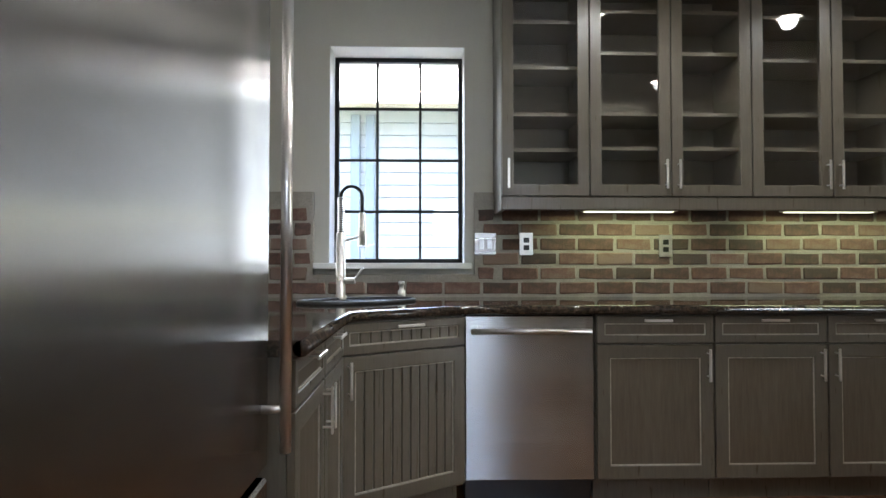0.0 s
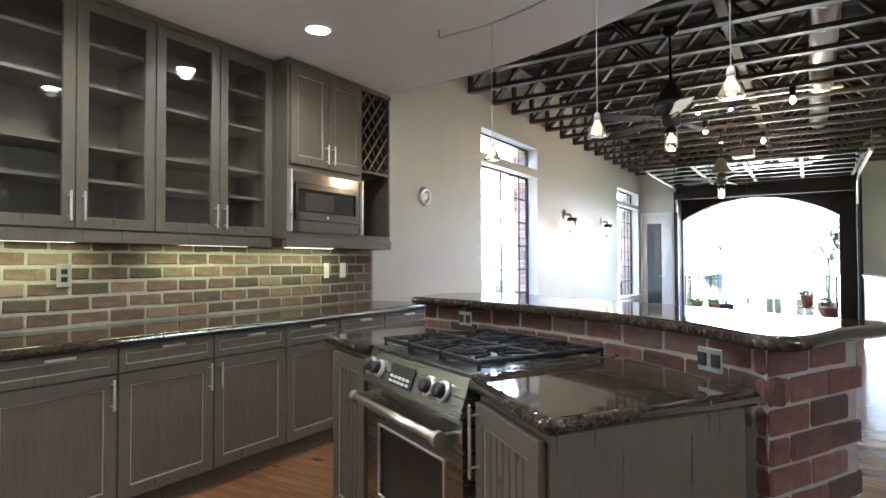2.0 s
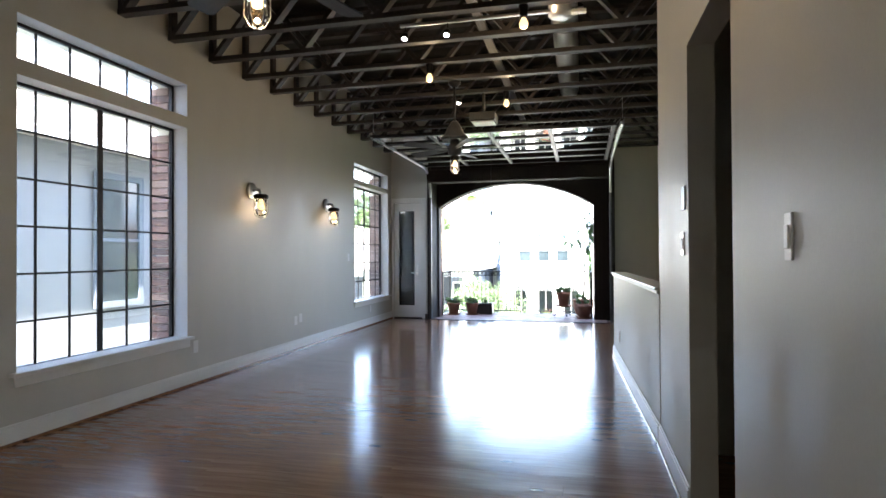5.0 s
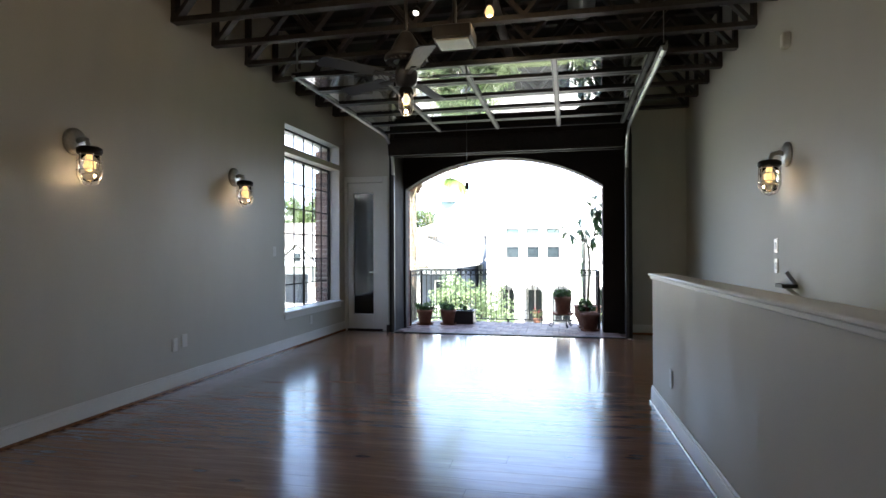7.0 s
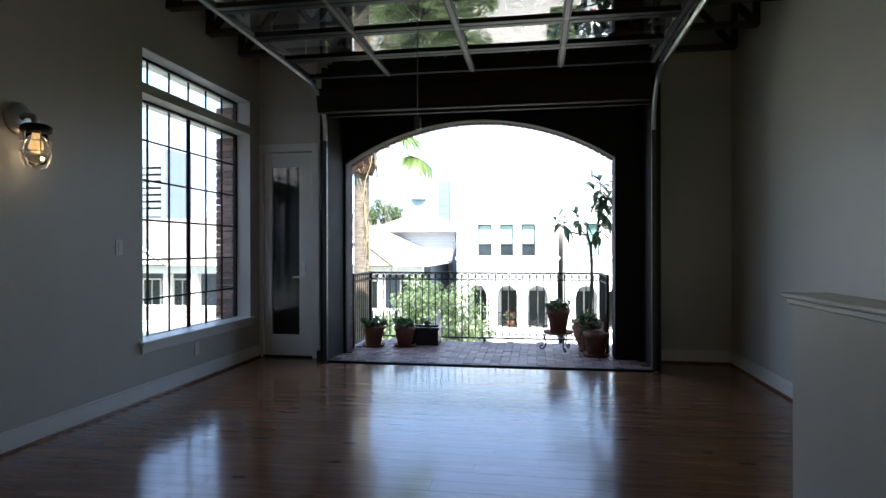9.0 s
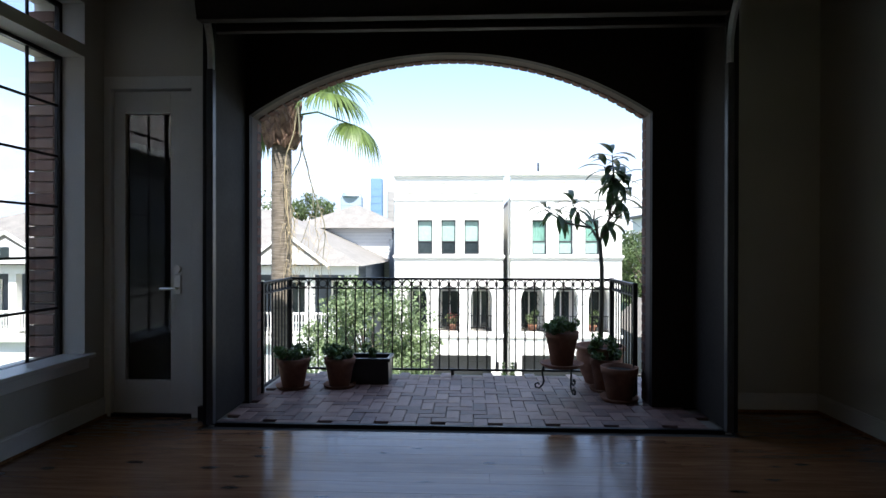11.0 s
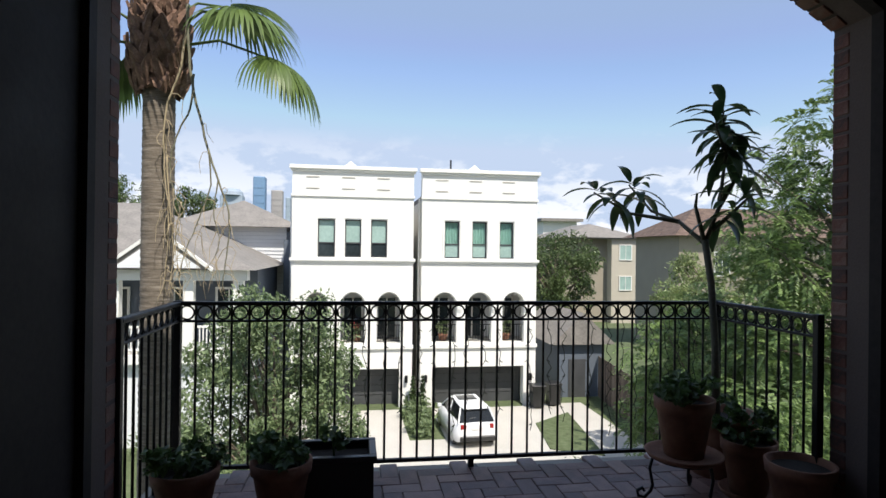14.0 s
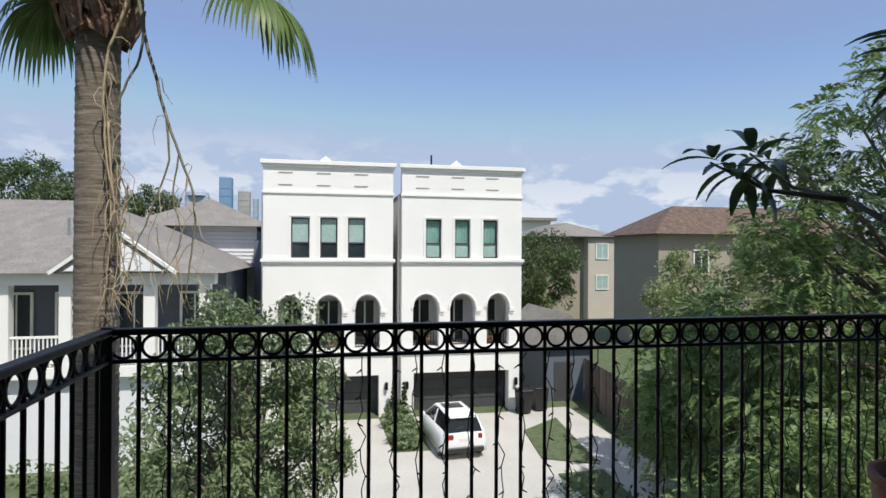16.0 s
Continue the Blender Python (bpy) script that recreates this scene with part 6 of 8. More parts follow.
for lb in STEM_LINES:
    if lb is STEM_LINES[3]:
        continue
    tip = Vector(lb[-1])
    back = (Vector(lb[-2]) - tip).normalized()
    for k in range(14):
        a = 2.4 * k + lr.uniform(-0.3, 0.3)
        L = lr.uniform(0.19, 0.29)
        base = tip + back * (0.016 * k) + Vector((0, 0, 0.03))
        el = radians(44 - 6 * k + lr.uniform(-14, 14))
        bm = bmesh.new()
        rows = []
        p, e = base.copy(), el
        for i in range(7):
            t = i / 6
            wdt = 0.032 * math.sin(math.pi * min(0.97, 0.06 + t * 0.94)) ** 0.8
            sd = Vector((-math.sin(a), math.cos(a), 0))
            dirv = Vector((math.cos(a) * math.cos(e), math.sin(a) * math.cos(e), math.sin(e)))
            un = sd.cross(dirv)
            rows.append([bm.verts.new(p - sd * wdt - un * wdt * 0.25), bm.verts.new(p), bm.verts.new(p + sd * wdt - un * wdt * 0.25)])
            p = p + dirv * (L / 6)
            e -= radians(9)
        for r0, r1 in zip(rows, rows[1:]):
            bm.faces.new((r0[0], r0[1], r1[1], r1[0])), bm.faces.new((r0[1], r0[2], r1[2], r1[1]))
        part("leaf", bm, LEAFM, PT, "", True)

# ---- outside ----
GZ = -5.3
tagged(part("ground", B(-3000, -3000, GZ - 0.3, 3000, 3000, GZ), GRASS), "wide grassy ground of the neighbourhood", "ground", kind="structure")
tagged(part("driveway", prism(bmesh.new(), [(23.5, -8.3), (34.2, -8.3), (34.2, -5.7), (33.9, -5.6), (33.9, -1.75), (30.0, -1.75), (30.0, -0.5), (33.9, -0.4), (33.9, 3.4), (23.5, 3.4)], GZ, GZ + 0.015), CONCRETE), "pale concrete driveway in front of the white houses", "driveway", kind="structure")
for pts in ([(31.4, -5.4), (28.6, -5.0), (27.8, -6.55), (32.7, -7.15)], [(27.3, -5.0), (25.4, -5.1), (25.3, -6.3), (27.4, -6.45)]):
    tagged(part("lawn_patch", prism(bmesh.new(), pts, GZ + 0.015, GZ + 0.05), GRASS), "small green lawn patch set in the concrete drive", "lawn", kind="structure")
tagged(part("road", B(18.6, -60, GZ, 23.3, 60, GZ + 0.01), CONCRETE), "pale concrete street", "road", kind="structure")
tagged(part("kerb", box(box(B(23.3, -60, GZ, 23.48, -8.4, GZ + 0.13), 23.3, 3.45, GZ, 23.48, 5.0, GZ + 0.13), 23.3, 5.0, GZ, 23.48, 60, GZ + 0.13), CONCRETE), "concrete kerb along the street", "kerb", kind="structure")

WGLASS = mat("pale_green_window", (0.34, 0.47, 0.43), 0.12, var=0.15, scale=2, fine=10, bump=0.0)
WDARK = mat("dark_window_glass", (0.03, 0.04, 0.045), 0.08, var=0.3, scale=2, fine=10, bump=0.0)
CURTAIN = mat("green_curtain", (0.3, 0.5, 0.43), 0.9, var=0.3, scale=3, fine=30, bump=0.3, stretch=(1, 14, 1))
GARAGE = mat("dark_garage_door", (0.06, 0.062, 0.065), 0.5, var=0.2, scale=3, fine=30, bump=0.1)
HX = 34.2


def arch_fill(bm, y0, y1, spring, top, x0, x1):
    """Fills the corners above a round arch between y0 and y1 up to top."""
    c, r = (y0 + y1) / 2, (y1 - y0) / 2
    n = 14
    for i in range(n):
        a, b = y0 + (y1 - y0) * i / n, y0 + (y1 - y0) * (i + 1) / n
        za, zb = (spring + math.sqrt(max(0, r * r - (q - c) ** 2)) * (top - spring) / r for q in (a, b))
        f = [[bm.verts.new((x, y, z)) for y, z in ((a, za), (b, zb), (b, top + 0.01), (a, top + 0.01))] for x in (x0, x1)]
        bm.faces.new(f[0]), bm.faces.new(f[1]), bm.faces.new((f[0][0], f[0][1], f[1][1], f[1][0]))


def townhouse(y0, y1, wins, arches, garage, label, curtain):
    h = thing("townhouse", label, "house", group="white townhouses")
    holes = [(a, b, 0.90, 2.44) for a, b in wins] + [(a, b, -2.64, -0.55) for a, b in arches] + [garage]
    us = sorted({y0, y1, *[q[0] for q in holes], *[q[1] for q in holes]})
    vs = sorted({GZ, 4.55, *[q[2] for q in holes], *[q[3] for q in holes]})
    bm = pierced(us, vs, lambda u, v: not any(q[0] < u < q[1] and q[2] < v < q[3] for q in holes), lambda u, v, d: (HX + 0.45 * d, u, v))
    for a, b in arches:
        arch_fill(bm, a, b, -1.12, -0.55, HX, HX + 0.45)
    part("front_wall", bm, STUCCO, h, "white stucco front")
    sd = bmesh.new()
    box(sd, HX + 0.45, y0, GZ, HX + 11, y0 + 0.25, 3.3), box(sd, HX + 0.45, y1 - 0.25, GZ, HX + 11, y1, 3.3), box(sd, HX + 10.8, y0 + 0.25, GZ, HX + 11, y1 - 0.25, 3.3)
    part("side_wall", sd, STUCCO, h)
    part("floor_slab", box(B(HX + 0.45, y0 + 0.25, -2.85, HX + 10.8, y1 - 0.25, -2.66), HX + 0.45, y0 + 0.25, 0.4, HX + 10.8, y1 - 0.25, 0.6), CONCRETE, h)
    part("roof", B(HX + 0.45, y0, 3.3, HX + 11, y1, 3.5), SHINGLE, h)
    for nm, z0, z1, out in (("cornice", 4.45, 4.6, 0.16), ("cornice_bed", 4.36, 4.45, 0.08), ("frieze_band", 3.34, 3.44, 0.06), ("sill_band", 0.74, 0.86, 0.12), ("sill_band_bed", 0.66, 0.74, 0.06)):
        part(nm, B(HX - out, y0 - out * 0.7, z0, HX + 0.02, y1 + out * 0.7, z1, 0.01), STUCCO, h)
    c = (y0 + y1) / 2 + 0.15
    pd = bmesh.new()
    vs3 = [pd.verts.new(q) for q in ((HX + 0.6, c - 0.5, 4.5), (HX + 0.6, c + 0.5, 4.5), (HX + 0.6, c, 4.92), (HX + 1.6, c - 0.5, 4.5), (HX + 1.6, c + 0.5, 4.5), (HX + 1.6, c, 4.92))]
    for f in ((0, 1, 2), (3, 4, 5), (0, 1, 4, 3), (1, 2, 5, 4), (2, 0, 3, 5)):
        pd.faces.new([vs3[i] for i in f])
    part("pediment", pd, STUCCO, h)
    if curtain:
        part("vent_pipe", T((HX + 0.9, c + 1.0, 3.5), (HX + 0.9, c + 1.0, 5.15), 0.04, seg=8), BLACK, h, "thin black vent pipe")
    part("downpipe", T((HX + 0.5, y1 + 0.06, GZ), (HX + 0.5, y1 + 0.06, 3.4), 0.05, seg=8), STUCCO, h, "white downpipe")
    for i in range(3):
        q = y0 + (y1 - y0) * (i * 2 + 1.4) / 6.9
        for z in (3.66, 4.12):
            part("vent_slot", B(HX - 0.02, q, z, HX + 0.005, q + 0.52, z + 0.035), MORTAR, h)
    for a, b in wins:
        wf = bmesh.new()
        for q in ((a, 0.9, a + 0.05, 2.44), (b - 0.05, 0.9, b, 2.44), (a + 0.05, 2.39, b - 0.05, 2.44), (a + 0.05, 0.9, b - 0.05, 0.95), (a + 0.05, 1.46, b - 0.05, 1.51)):
            box(wf, HX + 0.12, q[0], q[1], HX + 0.2, q[2], q[3])
        w = part("window", wf, GARAGE, h, "dark window frame")
        part("pane", B(HX + 0.16, a + 0.05, 0.95, HX + 0.17, b - 0.05, 1.46), WDARK if not curtain else WGLASS, w)
        if curtain:
            k = 33
            wave = [(HX + 0.2 + 0.03 * math.sin(i * 1.55), a + 0.05 + (b - a - 0.1) * i / (k - 1)) for i in range(k)]
            cu = prism(bmesh.new(), wave + [(x + 0.006, y) for x, y in reversed(wave)], 0.95, 2.39)
            part("curtain", cu, CURTAIN, w, "pale green curtain")
        else:
            part("blind", B(HX + 0.165, a + 0.05, 1.51, HX + 0.175, b - 0.05, 2.39), WGLASS, w, "pale green drawn blind")
        part("sill", B(HX - 0.05, a - 0.08, 0.86, HX + 0.1, b + 0.08, 0.90), STUCCO, w)
        hd = bmesh.new()
        for q in ((a - 0.09, 0.9, a - 0.02, 2.55), (b + 0.02, 0.9, b + 0.09, 2.55), (a - 0.02, 2.48, b + 0.02, 2.55)):
            box(hd, HX - 0.025, q[0], q[1], HX + 0.005, q[2], q[3])
        part("surround", hd, STUCCO, w)
    # loggia behind the arches
    part("loggia_back", B(HX + 1.7, y0 + 0.25, -2.64, HX + 1.8, y1 - 0.25, 0.39), SIDING, h)
    for a, b in arches:
        w = part("balcony_window", B(HX + 1.64, a + 0.12, -2.6, HX + 1.69, b - 0.12, -0.9), WDARK, h, "dark loggia window")
        fr = bmesh.new()
        for q in ((a + 0.06, a + 0.12), (b - 0.12, b - 0.06), ((a + b) / 2 - 0.03, (a + b) / 2 + 0.03)):
            box(fr, HX + 1.60, q[0], -2.64, HX + 1.66, q[1], -0.85)
        part("frame", fr, STUCCO, w)
        rl = bmesh.new()
        box(rl, HX + 0.2, a, -1.92, HX + 0.23, b, -1.89)
        bst = part("balustrade", rl, STEELBLK, h, "thin black balustrade")
        part("bottom_rail", B(HX + 0.2, a, -2.58, HX + 0.23, b, -2.55), STEELBLK, bst)
        for i in range(9):
            q = a + (b - a) * (i + 0.5) / 9
            part("baluster", B(HX + 0.207, q - 0.01, -2.55, HX + 0.223, q + 0.01, -1.92), STEELBLK, bst)
        ar = bmesh.new()
        c, r = (a + b) / 2, (b - a) / 2 + 0.05
        pipe(ar, [(HX - 0.005, c + r * math.cos(t), -1.12 + (0.57 * r / ((b - a) / 2)) * math.sin(t)) for t in [math.pi * i / 16 for i in range(17)]], 0.05, 6)
        part("arch_moulding", ar, STUCCO, h)
        part("capital", box(B(HX - 0.06, a - 0.22, -1.24, HX + 0.02, a - 0.02, -1.12), HX - 0.04, a - 0.2, -1.34, HX + 0.02, a - 0.04, -1.3), STUCCO, h)
    part("balcony_ledge", B(HX - 0.1, y0 - 0.03, -2.86, HX + 0.02, y1 + 0.03, -2.70, 0.01), STUCCO, h)
    gd = part("garage_door", B(HX + 0.7, garage[0] - 0.05, GZ, HX + 0.78, garage[1] + 0.05, garage[3] + 0.1), GARAGE, h, "dark grey garage door")
    for i in range(1, 4):
        z = GZ + (garage[3] - GZ) * i / 4
        part("groove", B(HX + 0.685, garage[0], z - 0.01, HX + 0.7, garage[1], z + 0.01), BLACK, gd)
    for q in (garage[0] - 0.28, garage[1] + 0.28):
        l = part("carriage_lamp", box(B(HX - 0.16, q - 0.06, -4.25, HX - 0.04, q + 0.06, -3.95, 0.02), HX - 0.05, q - 0.02, -4.05, HX + 0.01, q + 0.02, -3.99), STEELBLK, h, "black carriage lamp")
    return h


townhouse(-0.95, 3.96, ((2.25, 2.94), (1.20, 1.85), (0.14, 0.80)), ((2.5, 3.42), (1.01, 2.0), (-0.46, 0.52)), (-0.43, 3.35, GZ, -3.68), "white stucco townhouse with three windows above arched loggia", False)
townhouse(-6.25, -1.30, ((-2.89, -2.26), (-4.07, -3.44), (-5.23, -4.62)), ((-2.80, -1.76), (-4.30, -3.26), (-5.72, -4.78)), (-5.72, -1.80, GZ, -3.65), "white stucco townhouse with green curtains above arched loggia", True)
PETAL = leaf_material("red_petal", (0.25, 0.02, 0.03), (0.5, 0.06, 0.08))
for y, red in ((1.35, True), (-2.35, False), (-5.1, False)):
    fp = thing("loggia_planter", "potted plant with %s standing in the arched loggia" % ("red flowers" if red else "green leaves"), "potted plant", pose(HX + 0.75, y, -2.66))
    part("pot", lathe(bmesh.new(), [(0.15, 0), (0.22, 0.3), (0.2, 0.3), (0, 0.27)], 16), TERRA, fp, "", True)
    leaf_cloud("plant", [(0, 0, 0.45, 0.24), (0.02, 0.15, 0.65, 0.2), (0, -0.12, 0.6 if red else 0.85, 0.2)], 60, 0.07, LEAF_MYRTLE, fp, 90)
    if red:
        leaf_cloud("flowers", [(-0.1, 0.1, 0.7, 0.2), (-0.1, -0.15, 0.65, 0.18)], 26, 0.06, PETAL, fp, 91, long=1.2)
pl = thing("planted_strip", "narrow strip of shrubs between the two driveways", "shrubs", kind="stuff")
leaf_cloud("shrub", [(30.3 + 0.6 * i, -1.0 + 0.3 * math.sin(i * 2.1), GZ + 0.35, 0.4) for i in range(7)], 130, 0.09, LEAF_MYRTLE, pl, 31)
for i, y in enumerate((-0.95, -1.35)):
    tp = thing("topiary", "narrow dark topiary cone by the garage", "topiary", pose(33.7, y, GZ))
    leaf_cloud("crown", [(0, 0, 0.25 + 0.16 * k, 0.22 - 0.025 * k) for k in range(8)], 60, 0.06, LEAF_DARK, tp, 60 + i)
    part("stem", T((0, 0, 0), (0, 0, 1.0), 0.02), STEM, tp)

# parked car, tail to the street
CARP = mat("white_car_paint", (0.78, 0.78, 0.78), 0.2, var=0.03, scale=2, fine=10, bump=0.0, coat=0.6)
CARG = mat("car_glass", (0.012, 0.014, 0.016), 0.05, var=0.1, bump=0.0)
RED = mat("red_tail_lamp", (0.3, 0.01, 0.01), 0.2, var=0.1, bump=0.0)
CAR = thing("car", "white compact car parked on the driveway, tail to the street", "car", pose(30.6, -2.52, GZ + 0.015, 0, 0, 4) @ Matrix.Scale(0.83, 4))
secs = [(-2.0, 0.42, 0.78, 0.70, 0.62), (-1.93, 0.28, 0.98, 0.84, 0.74), (-1.5, 0.24, 1.04, 0.89, 0.80), (-0.6, 0.22, 1.02, 0.90, 0.82), (0.6, 0.22, 0.99, 0.90, 0.82), (1.3, 0.24, 0.94, 0.87, 0.76), (1.85, 0.28, 0.80, 0.80, 0.66), (2.02, 0.40, 0.66, 0.64, 0.52)]
bm = bmesh.new()
rings = [[bm.verts.new(v) for v in ((x, -wd, zl), (x, -wd * 1.02, (zl + zh) / 2), (x, -wt, zh), (x, 0, zh + 0.02), (x, wt, zh), (x, wd * 1.02, (zl + zh) / 2), (x, wd, zl))] for x, zl, zh, wd, wt in secs]
for a, b in zip(rings, rings[1:]):
    for i in range(6):
        bm.faces.new((a[i], a[i + 1], b[i + 1], b[i]))
    bm.faces.new((a[6], a[0], b[0], b[6]))
bm.faces.new(rings[0]), bm.faces.new(rings[-1])
part("body", bm, CARP, CAR, "white painted body", True)
cab = [(-1.86, 1.0, 0.72), (-1.45, 1.50, 0.58), (-0.2, 1.56, 0.60), (0.4, 1.48, 0.58), (1.15, 0.98, 0.72)]
bm = bmesh.new()
lo = [[bm.verts.new((x, s * 0.78, 0.97)) for s in (-1, 1)] for x, z, w in cab]
hi = [[bm.verts.new((x, s * w, z)) for s in (-1, 1)] for x, z, w in cab]
for i in range(4):
    for s in (0, 1):
        bm.faces.new((lo[i][s], lo[i + 1][s], hi[i + 1][s], hi[i][s]))
    bm.faces.new((hi[i][0], hi[i][1], hi[i + 1][1], hi[i + 1][0]))
part("cabin_glass", bm, CARG, CAR, "dark cabin glass")
part("roof_panel", box(B(-1.48, -0.58, 1.49, 0.42, 0.58, 1.565, 0.03), -1.62, -0.5, 1.45, -1.42, 0.5, 1.52, 0.02), CARP, CAR)
part("sunroof", B(-0.5, -0.4, 1.563, 0.25, 0.4, 1.575, 0.004), CARG, CAR)
for s in (-1, 1):
    for (x0, z0, w0), (x1, z1, w1) in (((-1.88, 0.98, 0.76), (-1.47, 1.5, 0.585)), ((0.42, 1.48, 0.585), (1.17, 0.97, 0.76)), ((-0.35, 0.98, 0.79), (-0.3, 1.53, 0.605))):
        part("pillar", T((x0, s * w0, z0), (x1, s * w1, z1), 0.035, seg=6), CARP, CAR)
    part("tail_lamp", B(-2.0, s * 0.56 - 0.1, 0.76, -1.86, s * 0.60 + 0.1, 0.96, 0.02), RED, CAR, "red tail lamp")
    part("mirror", B(0.75, s * 0.95 - 0.08, 0.98, 0.9, s * 0.95 + 0.08, 1.12, 0.02), CARP, CAR)
    for x in (-1.25, 1.25):
        wh = part("wheel", lathe(bmesh.new(), [(0.2, -0.1), (0.31, -0.1), (0.325, -0.06), (0.325, 0.06), (0.31, 0.1), (0.2, 0.1)], 24, Matrix.Translation((x, s * 0.78, 0.325)) @ Matrix.Rotation(radians(90), 4, "X")), BLACK, CAR, "black tyre", True)
        part("rim", T((x, s * 0.87, 0.325), (x, s * 0.885, 0.325), 0.2, seg=18), GT, wh)
part("bumper", B(-2.06, -0.72, 0.3, -1.95, 0.72, 0.5, 0.03), BLACK, CAR, "dark rear bumper")
part("number_plate", B(-2.02, -0.26, 0.74, -1.965, 0.26, 0.85), WHITEP, CAR)
part("rear_wiper", T((-1.72, 0.0, 1.16), (-1.76, 0.3, 1.13), 0.012), BLACK, CAR)


# ---- neighbouring houses ----
def gable(bm, x0, x1, y0, y1, z0, z1, axis):
    """A gabled roof solid; axis of its ridge 'x' or 'y'."""
    if axis == "x":
        c = (y0 + y1) / 2
        v = [bm.verts.new(q) for q in ((x0, y0, z0), (x0, y1, z0), (x0, c, z1), (x1, y0, z0), (x1, y1, z0), (x1, c, z1))]
    else:
        c = (x0 + x1) / 2
        v = [bm.verts.new(q) for q in ((x0, y0, z0), (x1, y0, z0), (c, y0, z1), (x0, y1, z0), (x1, y1, z0), (c, y1, z1))]
    for f in ((0, 1, 2), (3, 4, 5), (0, 1, 4, 3), (1, 2, 5, 4), (2, 0, 3, 5)):
        bm.faces.new([v[i] for i in f])
    return bm


def hip(bm, x0, x1, y0, y1, z0, z1, inset):
    v = [bm.verts.new(q) for q in ((x0, y0, z0), (x1, y0, z0), (x1, y1, z0), (x0, y1, z0))]
    if x1 - x0 > y1 - y0:
        t = [bm.verts.new(q) for q in ((x0 + inset, (y0 + y1) / 2, z1), (x1 - inset, (y0 + y1) / 2, z1))]
        fs = ((v[0], v[1], t[1], t[0]), (v[2], v[3], t[0], t[1]), (v[1], v[2], t[1]), (v[3], v[0], t[0]))
    else:
        t = [bm.verts.new(q) for q in (((x0 + x1) / 2, y0 + inset, z1), ((x0 + x1) / 2, y1 - inset, z1))]
        fs = ((v[1], v[2], t[1], t[0]), (v[3], v[0], t[0], t[1]), (v[0], v[1], t[0]), (v[2], v[3], t[1]))
    for f in fs:
        bm.faces.new(f)
    bm.faces.new(v)
    return bm


def house_window(parent, x, y0, y1, z0, z1, pale=False):
    w = part("window", B(x - 0.03, y0, z0, x + 0.02, y1, z1), WGLASS if pale else WDARK, parent, "pale shaded window" if pale else "dark window")
    fr = bmesh.new()
    for q in ((y0 - 0.08, z0 - 0.08, y0, z1 + 0.08), (y1, z0 - 0.08, y1 + 0.08, z1 + 0.08), (y0, z1, y1, z1 + 0.08), (y0, z0 - 0.08, y1, z0), ((y0 + y1) / 2 - 0.02, z0, (y0 + y1) / 2 + 0.02, z1)):
        box(fr, x - 0.06, q[0], q[1], x + 0.01, q[2], q[3])
    part("frame", fr, STUCCO, w)
    return w


LAP = mat("siding_shadow_edge", (0.5, 0.52, 0.55), 0.8, var=0.1, scale=2, fine=30, bump=0.0)
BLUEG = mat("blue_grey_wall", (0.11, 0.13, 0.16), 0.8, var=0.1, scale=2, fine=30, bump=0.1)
PH = thing("porch_house", "low white house with a columned porch and grey shingled gables", "house")
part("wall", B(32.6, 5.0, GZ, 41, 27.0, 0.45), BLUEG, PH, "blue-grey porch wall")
part("porch_floor", B(30.0, 5.0, -2.55, 32.6, 27.0, -2.25), STUCCO, PH)
part("lower_wall", B(30.3, 5.0, GZ, 32.6, 27.0, -2.55), SIDING, PH)
part("beam", B(29.9, 4.9, 0.15, 30.4, 27.1, 0.5), STUCCO, PH, "white porch beam")
rf = bmesh.new()
hip(rf, 29.6, 41.4, 4.6, 27.4, 0.5, 3.0, 5.4)
part("roof", rf, SHINGLE, PH, "grey shingle roof")
for y0, y1 in ((5.9, 9.2), (11.2, 14.2), (16.4, 20.6)):
    g = bmesh.new()
    gable(g, 29.55, 33.5, y0, y1, 0.52, 1.74, "x")
    part("gable_roof", g, SHINGLE, PH)
    f = bmesh.new()
    c = (y0 + y1) / 2
    v = [f.verts.new(q) for q in ((29.52, y0 + 0.35, 0.56), (29.52, y1 - 0.35, 0.56), (29.52, c, 1.52))]
    f.faces.new(v)
    f2 = bmesh.ops.extrude_face_region(f, geom=f.faces[:])
    bmesh.ops.translate(f, vec=(0.02, 0, 0), verts=[q for q in f2["geom"] if isinstance(q, bmesh.types.BMVert)])
    part("gable_face", f, SIDING, PH, "white gable face")
    for s in (-1, 1):
        e = bmesh.new()
        pipe(e, [(29.5, c + s * ((y1 - y0) / 2 + 0.02), 0.5), (29.5, c, 1.76)], 0.07, 4)
        part("bargeboard", e, STUCCO, PH)
    part("louvre", B(29.48, c - 0.18, 0.8, 29.53, c + 0.18, 1.2), WDARK, PH)
for y in (5.2, 6.75, 9.0, 10.6, 12.2, 13.9, 15.5, 16.9, 18.6, 20.3, 22.5, 24.8):
    part("column", B(30.0, y - 0.16, -2.25, 30.32, y + 0.16, 0.15, 0.01), STUCCO, PH, "square white column")
for y0, y1 in ((5.6, 6.4), (7.3, 8.5), (9.5, 10.2), (11.0, 11.8), (12.7, 13.4), (17.3, 18.2), (19.0, 19.9), (21.2, 22.0)):
    house_window(PH, 32.58, y0, y1, -2.0, -0.3)
bl = bmesh.new()
box(bl, 30.1, 5.36, -1.40, 30.18, 24.6, -1.33), box(bl, 30.1, 5.36, -2.12, 30.18, 24.6, -2.06)
for i in range(174):
    y = 5.42 + i * 0.11
    box(bl, 30.12, y - 0.018, -2.06, 30.16, y + 0.018, -1.40)
part("balustrade", bl, STUCCO, PH, "white porch balustrade")
